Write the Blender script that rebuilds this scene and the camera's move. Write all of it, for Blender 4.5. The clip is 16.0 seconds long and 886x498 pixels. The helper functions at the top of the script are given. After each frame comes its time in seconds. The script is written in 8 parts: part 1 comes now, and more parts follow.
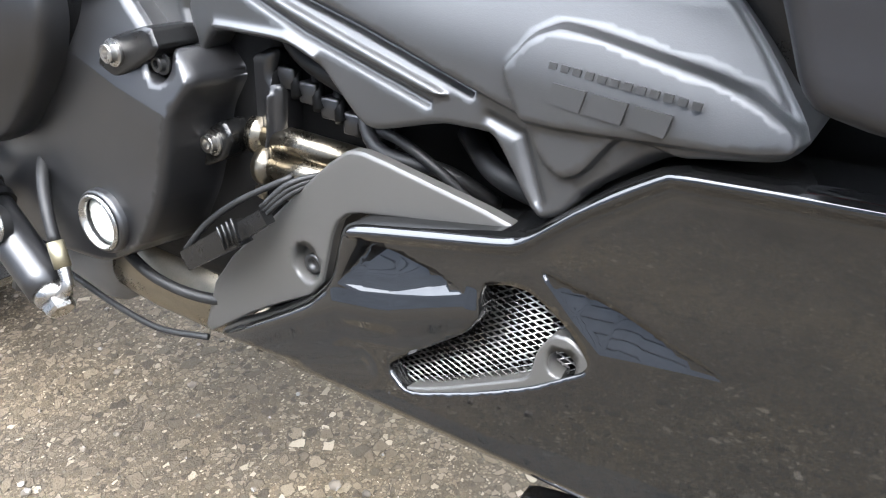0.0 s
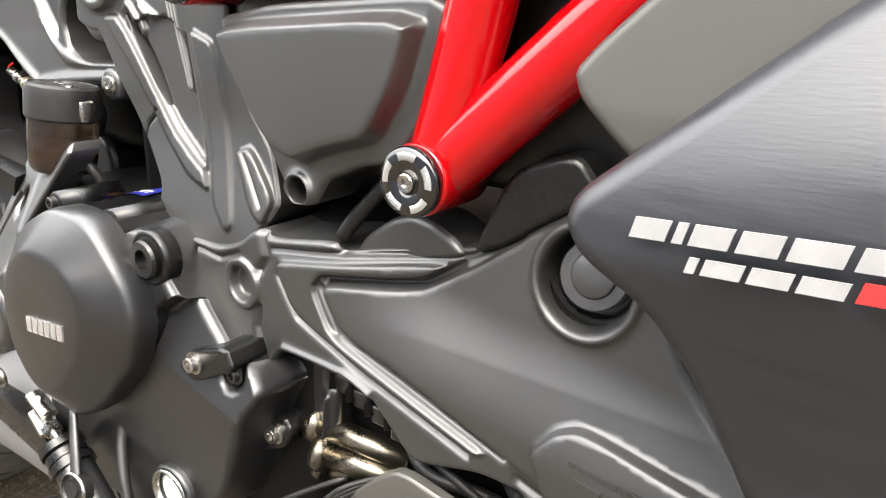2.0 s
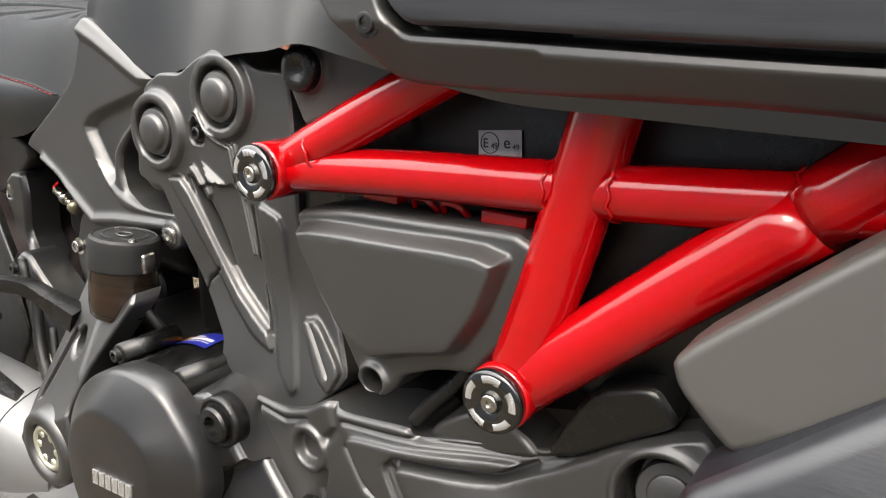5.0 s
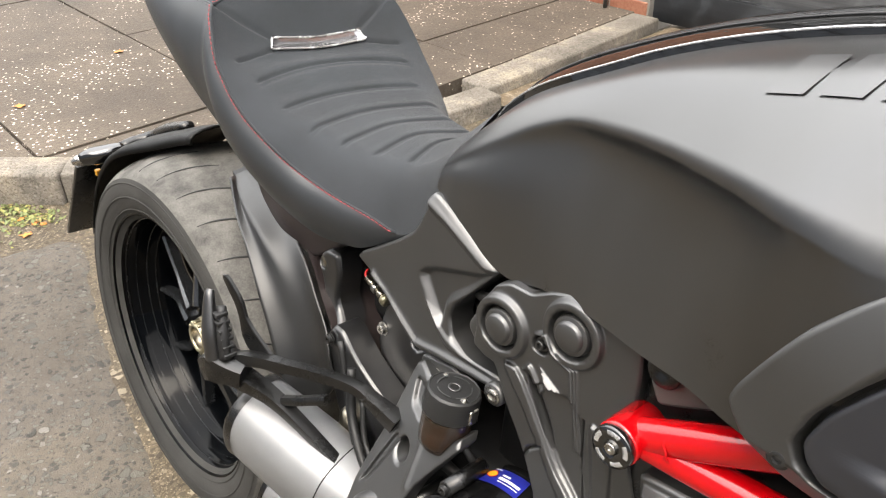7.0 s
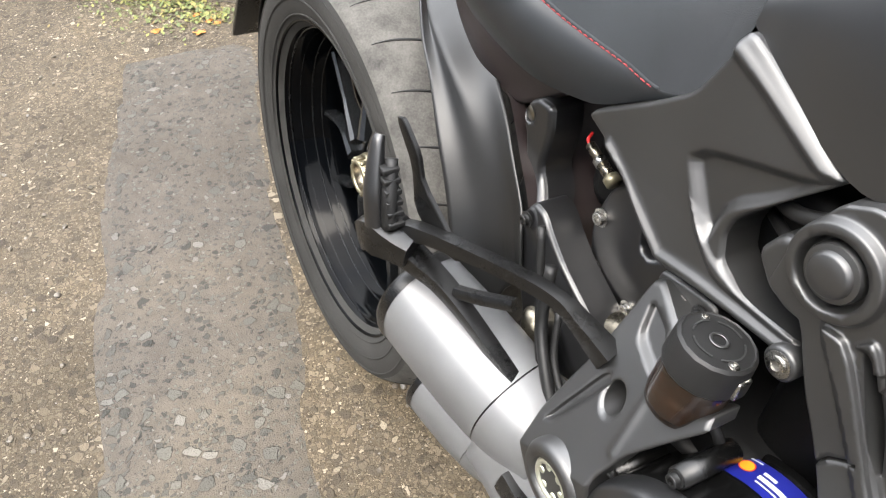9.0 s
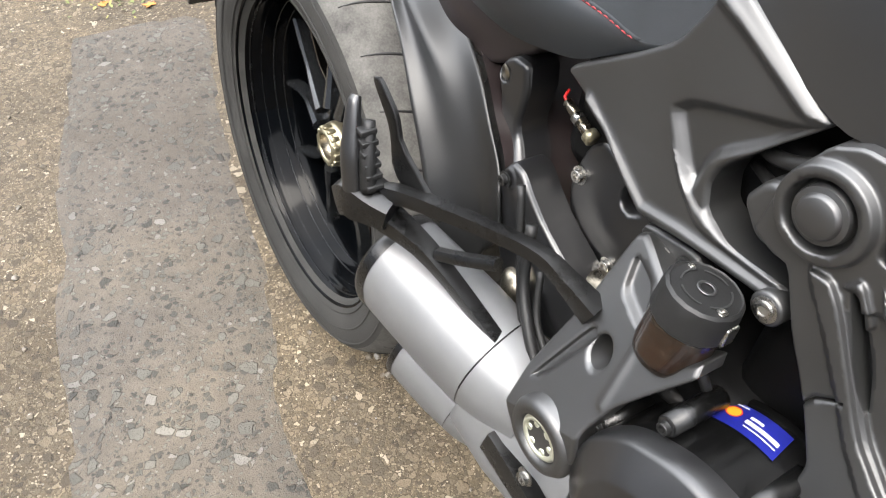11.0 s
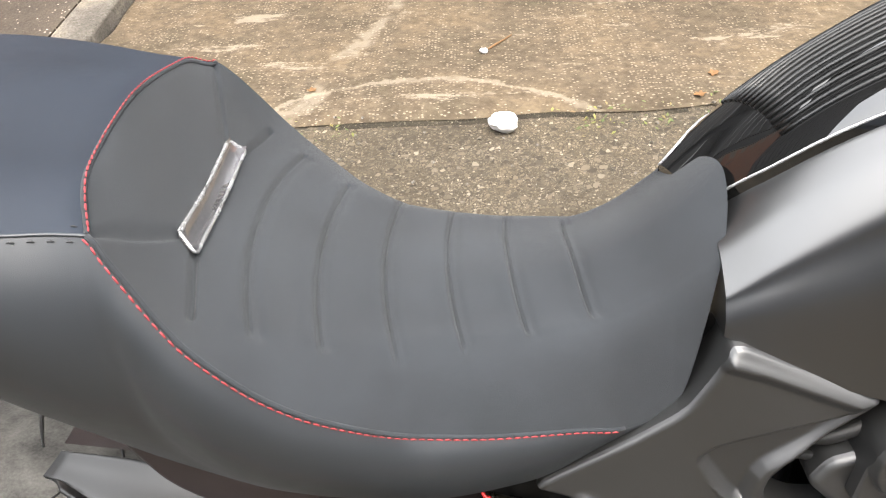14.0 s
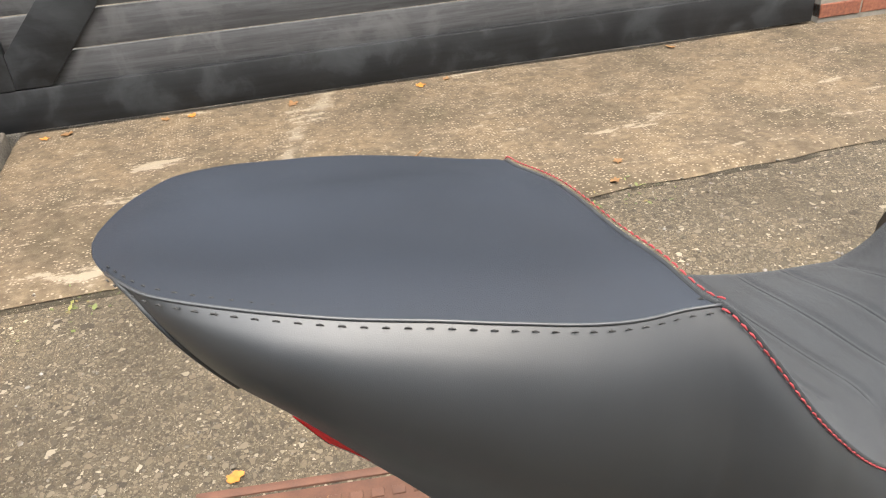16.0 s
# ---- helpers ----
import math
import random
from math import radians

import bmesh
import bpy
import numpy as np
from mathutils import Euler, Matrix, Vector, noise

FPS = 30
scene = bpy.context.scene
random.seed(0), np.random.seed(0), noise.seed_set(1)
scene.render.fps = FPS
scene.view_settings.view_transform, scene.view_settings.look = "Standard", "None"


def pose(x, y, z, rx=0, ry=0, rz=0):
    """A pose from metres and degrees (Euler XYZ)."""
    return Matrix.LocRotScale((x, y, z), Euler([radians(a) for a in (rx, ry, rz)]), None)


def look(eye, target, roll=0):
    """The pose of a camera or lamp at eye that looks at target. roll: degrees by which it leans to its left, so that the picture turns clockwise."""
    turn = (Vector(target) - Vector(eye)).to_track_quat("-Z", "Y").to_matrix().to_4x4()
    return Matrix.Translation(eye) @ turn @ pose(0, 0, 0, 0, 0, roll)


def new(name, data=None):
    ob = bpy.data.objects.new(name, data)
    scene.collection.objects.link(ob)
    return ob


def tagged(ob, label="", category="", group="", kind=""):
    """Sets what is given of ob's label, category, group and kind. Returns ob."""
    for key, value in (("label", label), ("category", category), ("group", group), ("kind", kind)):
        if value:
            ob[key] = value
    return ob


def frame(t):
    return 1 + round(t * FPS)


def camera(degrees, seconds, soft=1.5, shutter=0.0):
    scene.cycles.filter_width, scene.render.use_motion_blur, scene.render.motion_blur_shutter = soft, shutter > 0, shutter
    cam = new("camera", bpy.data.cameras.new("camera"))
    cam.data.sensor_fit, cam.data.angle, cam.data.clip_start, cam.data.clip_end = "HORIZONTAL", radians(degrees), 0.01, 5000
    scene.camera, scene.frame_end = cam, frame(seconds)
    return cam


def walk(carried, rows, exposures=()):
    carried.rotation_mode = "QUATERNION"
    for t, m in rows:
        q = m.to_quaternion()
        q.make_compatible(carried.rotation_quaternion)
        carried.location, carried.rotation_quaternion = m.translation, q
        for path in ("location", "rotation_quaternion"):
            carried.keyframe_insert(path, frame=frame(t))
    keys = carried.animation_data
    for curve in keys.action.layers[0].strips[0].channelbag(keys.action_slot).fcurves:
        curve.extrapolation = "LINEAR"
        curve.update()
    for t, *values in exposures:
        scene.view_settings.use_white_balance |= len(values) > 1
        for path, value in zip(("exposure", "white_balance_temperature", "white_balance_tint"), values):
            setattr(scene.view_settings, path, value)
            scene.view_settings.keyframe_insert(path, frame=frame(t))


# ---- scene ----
from mathutils import geometry

cam = camera(60.3, 16.0, 1.15)
PATH = [
    (0, (1.231, -0.449, 0.649), (0.273, 0.948, -0.414), -2.3),
    (0.5, (1.219, -0.448, 0.687), (0.206, 0.96, -0.309), -2.7),
    (1, (1.225, -0.449, 0.734), (0.183, 0.983, -0.196), -2.7),
    (1.5, (1.232, -0.445, 0.764), (0.157, 0.999, -0.107), -2.9),
    (2, (1.23, -0.441, 0.785), (0.136, 1.015, -0.041), -3.2),
    (2.5, (1.23, -0.443, 0.812), (0.149, 1.032, 0.002), -3.5),
    (3, (1.245, -0.445, 0.824), (0.168, 1.04, 0.025), -3.7),
    (3.2, (1.255, -0.448, 0.829), (0.192, 1.048, 0.033), -3.5),
    (5.3, (1.167, -0.448, 0.905), (0.082, 1.031, 0.109), -2.6),
    (5.5, (1.155, -0.447, 0.921), (0.061, 1.017, 0.108), -2.3),
    (6, (1.119, -0.461, 1.029), (0.003, 0.925, 0.116), -1.4),
    (6.5, (1.082, -0.49, 1.131), (-0.084, 0.791, 0.131), -0.7),
    (7, (1.044, -0.499, 1.172), (-0.203, 0.617, 0.076), -1.3),
    (7.5, (0.991, -0.462, 1.146), (-0.322, 0.472, -0.039), -2.2),
    (8, (0.936, -0.443, 1.111), (-0.398, 0.341, -0.157), -2.8),
    (8.5, (0.862, -0.43, 1.078), (-0.455, 0.236, -0.272), -3.1),
    (8.7, (0.846, -0.42, 1.06), (-0.449, 0.209, -0.327), -3.1),
    (10.8, (0.837, -0.431, 1.035), (-0.348, 0.223, -0.437), -1.5),
    (11, (0.837, -0.438, 1.04), (-0.34, 0.258, -0.42), -1.5),
    (11.5, (0.846, -0.429, 1.086), (-0.277, 0.458, -0.311), -1.6),
    (12, (0.834, -0.488, 1.137), (-0.089, 0.686, -0.194), -0.8),
    (12.5, (0.796, -0.512, 1.153), (0.123, 0.861, -0.137), -1.0),
    (13, (0.674, -0.462, 1.138), (0.253, 1.015, -0.143), -1.8),
    (13.5, (0.562, -0.428, 1.142), (0.327, 1.088, -0.141), -3.0),
    (14, (0.442, -0.386, 1.156), (0.328, 1.138, -0.134), -4.2),
    (14.5, (0.361, -0.32, 1.149), (0.338, 1.212, -0.137), -5.0),
    (15, (0.234, -0.332, 1.161), (0.305, 1.226, -0.091), -5.5),
    (15.5, (0.134, -0.369, 1.185), (0.358, 1.234, 0.01), -4.5),
    (16, (0.086, -0.363, 1.156), (0.444, 1.295, 0.095), -3.9),
]
walk(cam, [(t, look(eye, target, roll)) for t, eye, target, roll in PATH], [(0, 3.0, 5950, 10), (1.2, 2.9, 6600, 10), (2.5, 2.53, 6900, 10), (5.5, 2.11, 7000, 10), (6, 2.17, 7000, 10), (7, 2.12, 6900, 10), (8.5, 2.22, 6600, 10), (11, 2.27, 6500, 10), (12.5, 2.32, 6700, 10), (14, 2.27, 6700, 10), (15, 2.07, 7050, 10), (16, 2.07, 6950, 10)])

# ---- world and light ----
world = bpy.data.worlds.new("sky")
scene.world = world
world.use_nodes = True
wn = world.node_tree.nodes
wl = world.node_tree.links
wn.clear()
sky_tex = wn.new("ShaderNodeTexSky")
sky_tex.sky_type = "NISHITA"
sky_tex.sun_disc = False
SUN_EL, SUN_ROT = radians(60), radians(150)
sky_tex.sun_elevation, sky_tex.sun_rotation = SUN_EL, SUN_ROT
sky_tex.air_density, sky_tex.dust_density, sky_tex.ozone_density = 1.0, 4.0, 1.0
cloud = wn.new("ShaderNodeTexNoise")
cloud.inputs["Scale"].default_value = 2.2
cloud.inputs["Detail"].default_value = 5
veil = wn.new("ShaderNodeValToRGB")
veil.color_ramp.elements[0].color = (9.5, 9.9, 10.6, 1)
veil.color_ramp.elements[1].color = (14.0, 13.9, 13.6, 1)
veil.color_ramp.elements[0].position, veil.color_ramp.elements[1].position = 0.35, 0.7
wmix = wn.new("ShaderNodeMix")
wmix.data_type = "RGBA"
wmix.inputs["Factor"].default_value = 0.7
wbg = wn.new("ShaderNodeBackground")
wbg.inputs["Strength"].default_value = 0.12
wout = wn.new("ShaderNodeOutputWorld")
wl.new(cloud.outputs["Fac"], veil.inputs["Fac"])
wl.new(sky_tex.outputs["Color"], wmix.inputs["A"])
wl.new(veil.outputs["Color"], wmix.inputs["B"])
# an overcast sky is brighter overhead than at the horizon
wtc = wn.new("ShaderNodeTexCoord")
wsep = wn.new("ShaderNodeSeparateXYZ")
wl.new(wtc.outputs["Generated"], wsep.inputs["Vector"])
wup = wn.new("ShaderNodeMapRange")
wup.inputs["To Min"].default_value, wup.inputs["To Max"].default_value = 0.32, 2.1
wl.new(wsep.outputs["Z"], wup.inputs["Value"])
wmul = wn.new("ShaderNodeVectorMath")
wmul.operation = "SCALE"
wl.new(wmix.outputs["Result"], wmul.inputs[0])
wl.new(wup.outputs["Result"], wmul.inputs["Scale"])
wl.new(wmul.outputs["Vector"], wbg.inputs["Color"])
wl.new(wbg.outputs["Background"], wout.inputs["Surface"])
sun = new("sun", bpy.data.lights.new("sun", "SUN"))
sun.data.energy, sun.data.angle, sun.data.color = 0.8, radians(25), (1.0, 0.95, 0.87)
sun.matrix_world = look((math.sin(SUN_ROT) * math.cos(SUN_EL) * 9, math.cos(SUN_ROT) * math.cos(SUN_EL) * 9, math.sin(SUN_EL) * 9), (0, 0, 0))


# ---- materials ----
def nodes_of(name):
    m = bpy.data.materials.new(name)
    m.use_nodes = True
    nt = m.node_tree
    return m, nt, nt.nodes["Principled BSDF"]


def nd(nt, kind, **inputs):
    n = nt.nodes.new(kind)
    for k, v in inputs.items():
        n.inputs[k.replace("_", " ")].default_value = v
    return n


def ramp(nt, fac, stops):
    r = nt.nodes.new("ShaderNodeValToRGB")
    els = r.color_ramp.elements
    while len(els) < len(stops):
        els.new(0.5)
    for e, (p, c) in zip(els, stops):
        e.position = p
        e.color = (*c, 1) if len(c) == 3 else c
    nt.links.new(fac, r.inputs["Fac"])
    return r.outputs["Color"]


def grey(v):
    return (v, v, v)


def surface(name, color, rough=0.5, metal=0.0, var=0.2, scale=30.0, fine=900.0, bump=0.0, coat=0.0, rvar=0.08, sheen=0.0, stretch=(1, 1, 1), spec=0.5, ior=1.5):
    """Paint, plastic or metal with blotches, grain and relief in real size."""
    m, nt, p = nodes_of(name)
    tc = nt.nodes.new("ShaderNodeTexCoord")
    mp = nt.nodes.new("ShaderNodeMapping")
    mp.inputs["Scale"].default_value = stretch
    nt.links.new(tc.outputs["Object"], mp.inputs["Vector"])
    big = nd(nt, "ShaderNodeTexNoise", Scale=scale, Detail=5.0, Roughness=0.6)
    small = nd(nt, "ShaderNodeTexNoise", Scale=fine, Detail=3.0)
    for n in (big, small):
        nt.links.new(mp.outputs["Vector"], n.inputs["Vector"])
    mix = nt.nodes.new("ShaderNodeMath")
    mix.operation = "MULTIPLY_ADD"
    mix.inputs[1].default_value = 0.35
    nt.links.new(small.outputs["Fac"], mix.inputs[0])
    nt.links.new(big.outputs["Fac"], mix.inputs[2])
    lo = tuple(c * (1 - var) for c in color)
    hi = tuple(min(1, c * (1 + var)) for c in color)
    nt.links.new(ramp(nt, mix.outputs[0], [(0.45, lo), (0.9, hi)]), p.inputs["Base Color"])
    rr = ramp(nt, mix.outputs[0], [(0.4, grey(max(0, rough - rvar))), (0.95, grey(min(1, rough + rvar)))])
    nt.links.new(rr, p.inputs["Roughness"])
    p.inputs["Metallic"].default_value = metal
    p.inputs["Coat Weight"].default_value = coat
    p.inputs["Coat Roughness"].default_value = 0.05
    p.inputs["Sheen Weight"].default_value = sheen
    p.inputs["Specular IOR Level"].default_value = spec
    p.inputs["IOR"].default_value = ior
    if bump:
        b = nd(nt, "ShaderNodeBump", Strength=bump, Distance=0.0006)
        nt.links.new(small.outputs["Fac"], b.inputs["Height"])
        nt.links.new(b.outputs["Normal"], p.inputs["Normal"])
    return m


def gritty(name, dark, mid, light, stone=90.0, fine=400.0, patch=1.3, relief=0.5, dist=0.004, rough=0.85, stain=None, speck=None):
    """Asphalt or worn concrete: aggregate in cells of several greys, patches and pits."""
    m, nt, p = nodes_of(name)
    tc = nt.nodes.new("ShaderNodeTexCoord")
    warp = nd(nt, "ShaderNodeTexNoise", Scale=stone * 0.8, Detail=2.0)
    nt.links.new(tc.outputs["Object"], warp.inputs["Vector"])
    add = nt.nodes.new("ShaderNodeVectorMath")
    add.operation = "MULTIPLY_ADD"
    add.inputs[1].default_value = grey(0.5 / stone)
    nt.links.new(warp.outputs["Color"], add.inputs[0])
    nt.links.new(tc.outputs["Object"], add.inputs[2])
    vo = nd(nt, "ShaderNodeTexVoronoi", Scale=stone, Randomness=1.0)
    v2 = nd(nt, "ShaderNodeTexVoronoi", Scale=stone * 2.7, Randomness=1.0)
    for v in (vo, v2):
        nt.links.new(add.outputs[0], v.inputs["Vector"])
    n1 = nd(nt, "ShaderNodeTexNoise", Scale=patch, Detail=6.0, Roughness=0.65)
    n2 = nd(nt, "ShaderNodeTexNoise", Scale=fine, Detail=4.0)
    for n in (n1, n2):
        nt.links.new(tc.outputs["Object"], n.inputs["Vector"])
    sep = nt.nodes.new("ShaderNodeSeparateColor")
    nt.links.new(vo.outputs["Color"], sep.inputs["Color"])
    sep2 = nt.nodes.new("ShaderNodeSeparateColor")
    nt.links.new(v2.outputs["Color"], sep2.inputs["Color"])
    c1 = ramp(nt, sep.outputs["Red"], [(0.0, dark), (0.22, tuple(0.85 * v for v in mid)), (0.85, tuple(1.2 * v for v in mid)), (1.0, light)])
    c2 = ramp(nt, sep2.outputs["Green"], [(0.0, dark), (0.35, tuple(0.9 * v for v in mid)), (0.75, tuple(1.1 * v for v in mid)), (1.0, tuple(0.8 * v for v in light))])
    cm = nt.nodes.new("ShaderNodeMix")
    cm.data_type = "RGBA"
    nt.links.new(ramp(nt, vo.outputs["Distance"], [(0.24, grey(0)), (0.46, grey(1))]), cm.inputs["Factor"])
    nt.links.new(c1, cm.inputs["A"])
    nt.links.new(c2, cm.inputs["B"])
    big = ramp(nt, n1.outputs["Fac"], [(0.36, grey(0.68)), (0.5, grey(0.97)), (0.64, stain or grey(1.3))])
    mul = nt.nodes.new("ShaderNodeMix")
    mul.data_type, mul.blend_type = "RGBA", "MULTIPLY"
    mul.inputs["Factor"].default_value = 1.0
    nt.links.new(cm.outputs["Result"], mul.inputs["A"])
    nt.links.new(big, mul.inputs["B"])
    out = mul.outputs["Result"]
    if speck:
        v3 = nd(nt, "ShaderNodeTexVoronoi", Scale=52.0)
        nt.links.new(add.outputs[0], v3.inputs["Vector"])
        s3 = nt.nodes.new("ShaderNodeSeparateColor")
        nt.links.new(v3.outputs["Color"], s3.inputs["Color"])
        shoal = nt.nodes.new("ShaderNodeMath")
        shoal.operation = "MULTIPLY_ADD"
        shoal.inputs[1].default_value = 2.2
        nt.links.new(n1.outputs["Fac"], shoal.inputs[0])
        nt.links.new(s3.outputs["Blue"], shoal.inputs[2])
        many = nt.nodes.new("ShaderNodeMath")
        many.operation = "GREATER_THAN"
        many.inputs[1].default_value = 1.44
        nt.links.new(shoal.outputs[0], many.inputs[0])
        few = many.outputs[0]
        core = ramp(nt, v3.outputs["Distance"], [(0.19, grey(1)), (0.27, grey(0))])
        both = nt.nodes.new("ShaderNodeMath")
        both.operation = "MULTIPLY"
        nt.links.new(few, both.inputs[0])
        nt.links.new(core, both.inputs[1])
        sm = nt.nodes.new("ShaderNodeMix")
        sm.data_type = "RGBA"
        nt.links.new(both.outputs[0], sm.inputs["Factor"])
        nt.links.new(out, sm.inputs["A"])
        sm.inputs["B"].default_value = (*speck, 1)
        out = sm.outputs["Result"]
    nt.links.new(out, p.inputs["Base Color"])
    h = nt.nodes.new("ShaderNodeMath")
    h.operation = "MULTIPLY_ADD"
    h.inputs[1].default_value = -1.4
    nt.links.new(vo.outputs["Distance"], h.inputs[0])
    nt.links.new(n2.outputs["Fac"], h.inputs[2])
    b = nd(nt, "ShaderNodeBump", Strength=relief, Distance=dist)
    nt.links.new(h.outputs[0], b.inputs["Height"])
    nt.links.new(b.outputs["Normal"], p.inputs["Normal"])
    p.inputs["Roughness"].default_value = rough
    p.inputs["Specular IOR Level"].default_value = 0.3
    return m


def asphalt(name, paste, layers, stones, relief, patch):
    """Worn asphalt: a gritty paste with angular stones of several sizes (cells per metre, share, gap) that stand proud of it."""
    m, nt, p = nodes_of(name)
    co = nt.nodes.new("ShaderNodeTexCoord").outputs["Object"]

    def calc(op, a, b=0.0, c=0.0, clamp=False):
        n = nt.nodes.new("ShaderNodeMath")
        n.operation, n.use_clamp = op, clamp
        for k, v in enumerate((a, b, c)):
            if isinstance(v, (int, float)):
                n.inputs[k].default_value = v
            else:
                nt.links.new(v, n.inputs[k])
        return n.outputs[0]

    def blend(kind, fac, a, b):
        n = nt.nodes.new("ShaderNodeMix")
        n.data_type, n.blend_type = "RGBA", kind
        for key, v in (("Factor", fac), ("A", a), ("B", b)):
            if isinstance(v, (int, float)):
                n.inputs[key].default_value = v
            else:
                nt.links.new(v, n.inputs[key])
        return n.outputs["Result"]

    def noise_at(scale, detail, rough=0.6):
        n = nd(nt, "ShaderNodeTexNoise", Scale=scale, Detail=detail, Roughness=rough)
        nt.links.new(co, n.inputs["Vector"])
        return n

    fine = noise_at(420, 4, 0.7).outputs["Fac"]
    col = ramp(nt, calc("MULTIPLY_ADD", fine, 0.55, calc("MULTIPLY", noise_at(30, 5).outputs["Fac"], 0.45)), [(0.36, paste[0]), (0.64, paste[1])])
    height = calc("MULTIPLY", fine, 0.35)
    dense = calc("MULTIPLY_ADD", noise_at(3.1, 4).outputs["Fac"], 0.9, 0.55)
    for scale, share, gap in layers[::-1]:
        bend = nt.nodes.new("ShaderNodeVectorMath")
        bend.operation = "MULTIPLY_ADD"
        bend.inputs[1].default_value = grey(0.55 / scale)
        nt.links.new(noise_at(scale * 1.1, 2).outputs["Color"], bend.inputs[0])
        nt.links.new(co, bend.inputs[2])
        cell = nd(nt, "ShaderNodeTexVoronoi", Scale=scale, Randomness=1.0)
        rim = nd(nt, "ShaderNodeTexVoronoi", Scale=scale, Randomness=1.0)
        rim.feature = "DISTANCE_TO_EDGE"
        for v in (cell, rim):
            nt.links.new(bend.outputs[0], v.inputs["Vector"])
        sep = nt.nodes.new("ShaderNodeSeparateColor")
        nt.links.new(cell.outputs["Color"], sep.inputs["Color"])
        on = calc("LESS_THAN", sep.outputs["Red"], calc("MULTIPLY", dense, share))
        cut = calc("MULTIPLY_ADD", sep.outputs["Green"], 0.16, gap * 0.6)
        body = calc("MULTIPLY", calc("SUBTRACT", rim.outputs["Distance"], cut), 26.0, 0.0, True)
        mask = calc("MULTIPLY", on, body)
        tone = ramp(nt, sep.outputs["Blue"], [(0.05, stones[0]), (0.45, stones[1]), (0.88, stones[2]), (1.0, stones[3])])
        # a dark ring round each stone: its edge shadow multiplied into the colour
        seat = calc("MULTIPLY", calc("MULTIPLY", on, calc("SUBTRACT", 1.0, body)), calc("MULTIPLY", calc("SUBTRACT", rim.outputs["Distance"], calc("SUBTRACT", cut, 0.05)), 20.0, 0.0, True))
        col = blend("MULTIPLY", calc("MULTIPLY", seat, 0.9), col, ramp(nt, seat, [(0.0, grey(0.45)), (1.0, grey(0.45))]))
        col = blend("MIX", mask, col, tone)
        height = calc("MULTIPLY_ADD", mask, calc("MULTIPLY_ADD", sep.outputs["Green"], 22.0 / scale, 14.0 / scale), height)
    big = ramp(nt, noise_at(patch, 6, 0.65).outputs["Fac"], [(0.34, (0.70, 0.68, 0.64)), (0.5, (0.98, 0.97, 0.96)), (0.66, (1.32, 1.27, 1.16))])
    col = blend("MULTIPLY", 1.0, col, big)
    nt.links.new(col, p.inputs["Base Color"])
    b = nd(nt, "ShaderNodeBump", Strength=relief, Distance=0.009)
    nt.links.new(height, b.inputs["Height"])
    nt.links.new(b.outputs["Normal"], p.inputs["Normal"])
    p.inputs["Roughness"].default_value = 0.85
    p.inputs["Specular IOR Level"].default_value = 0.3
    return m


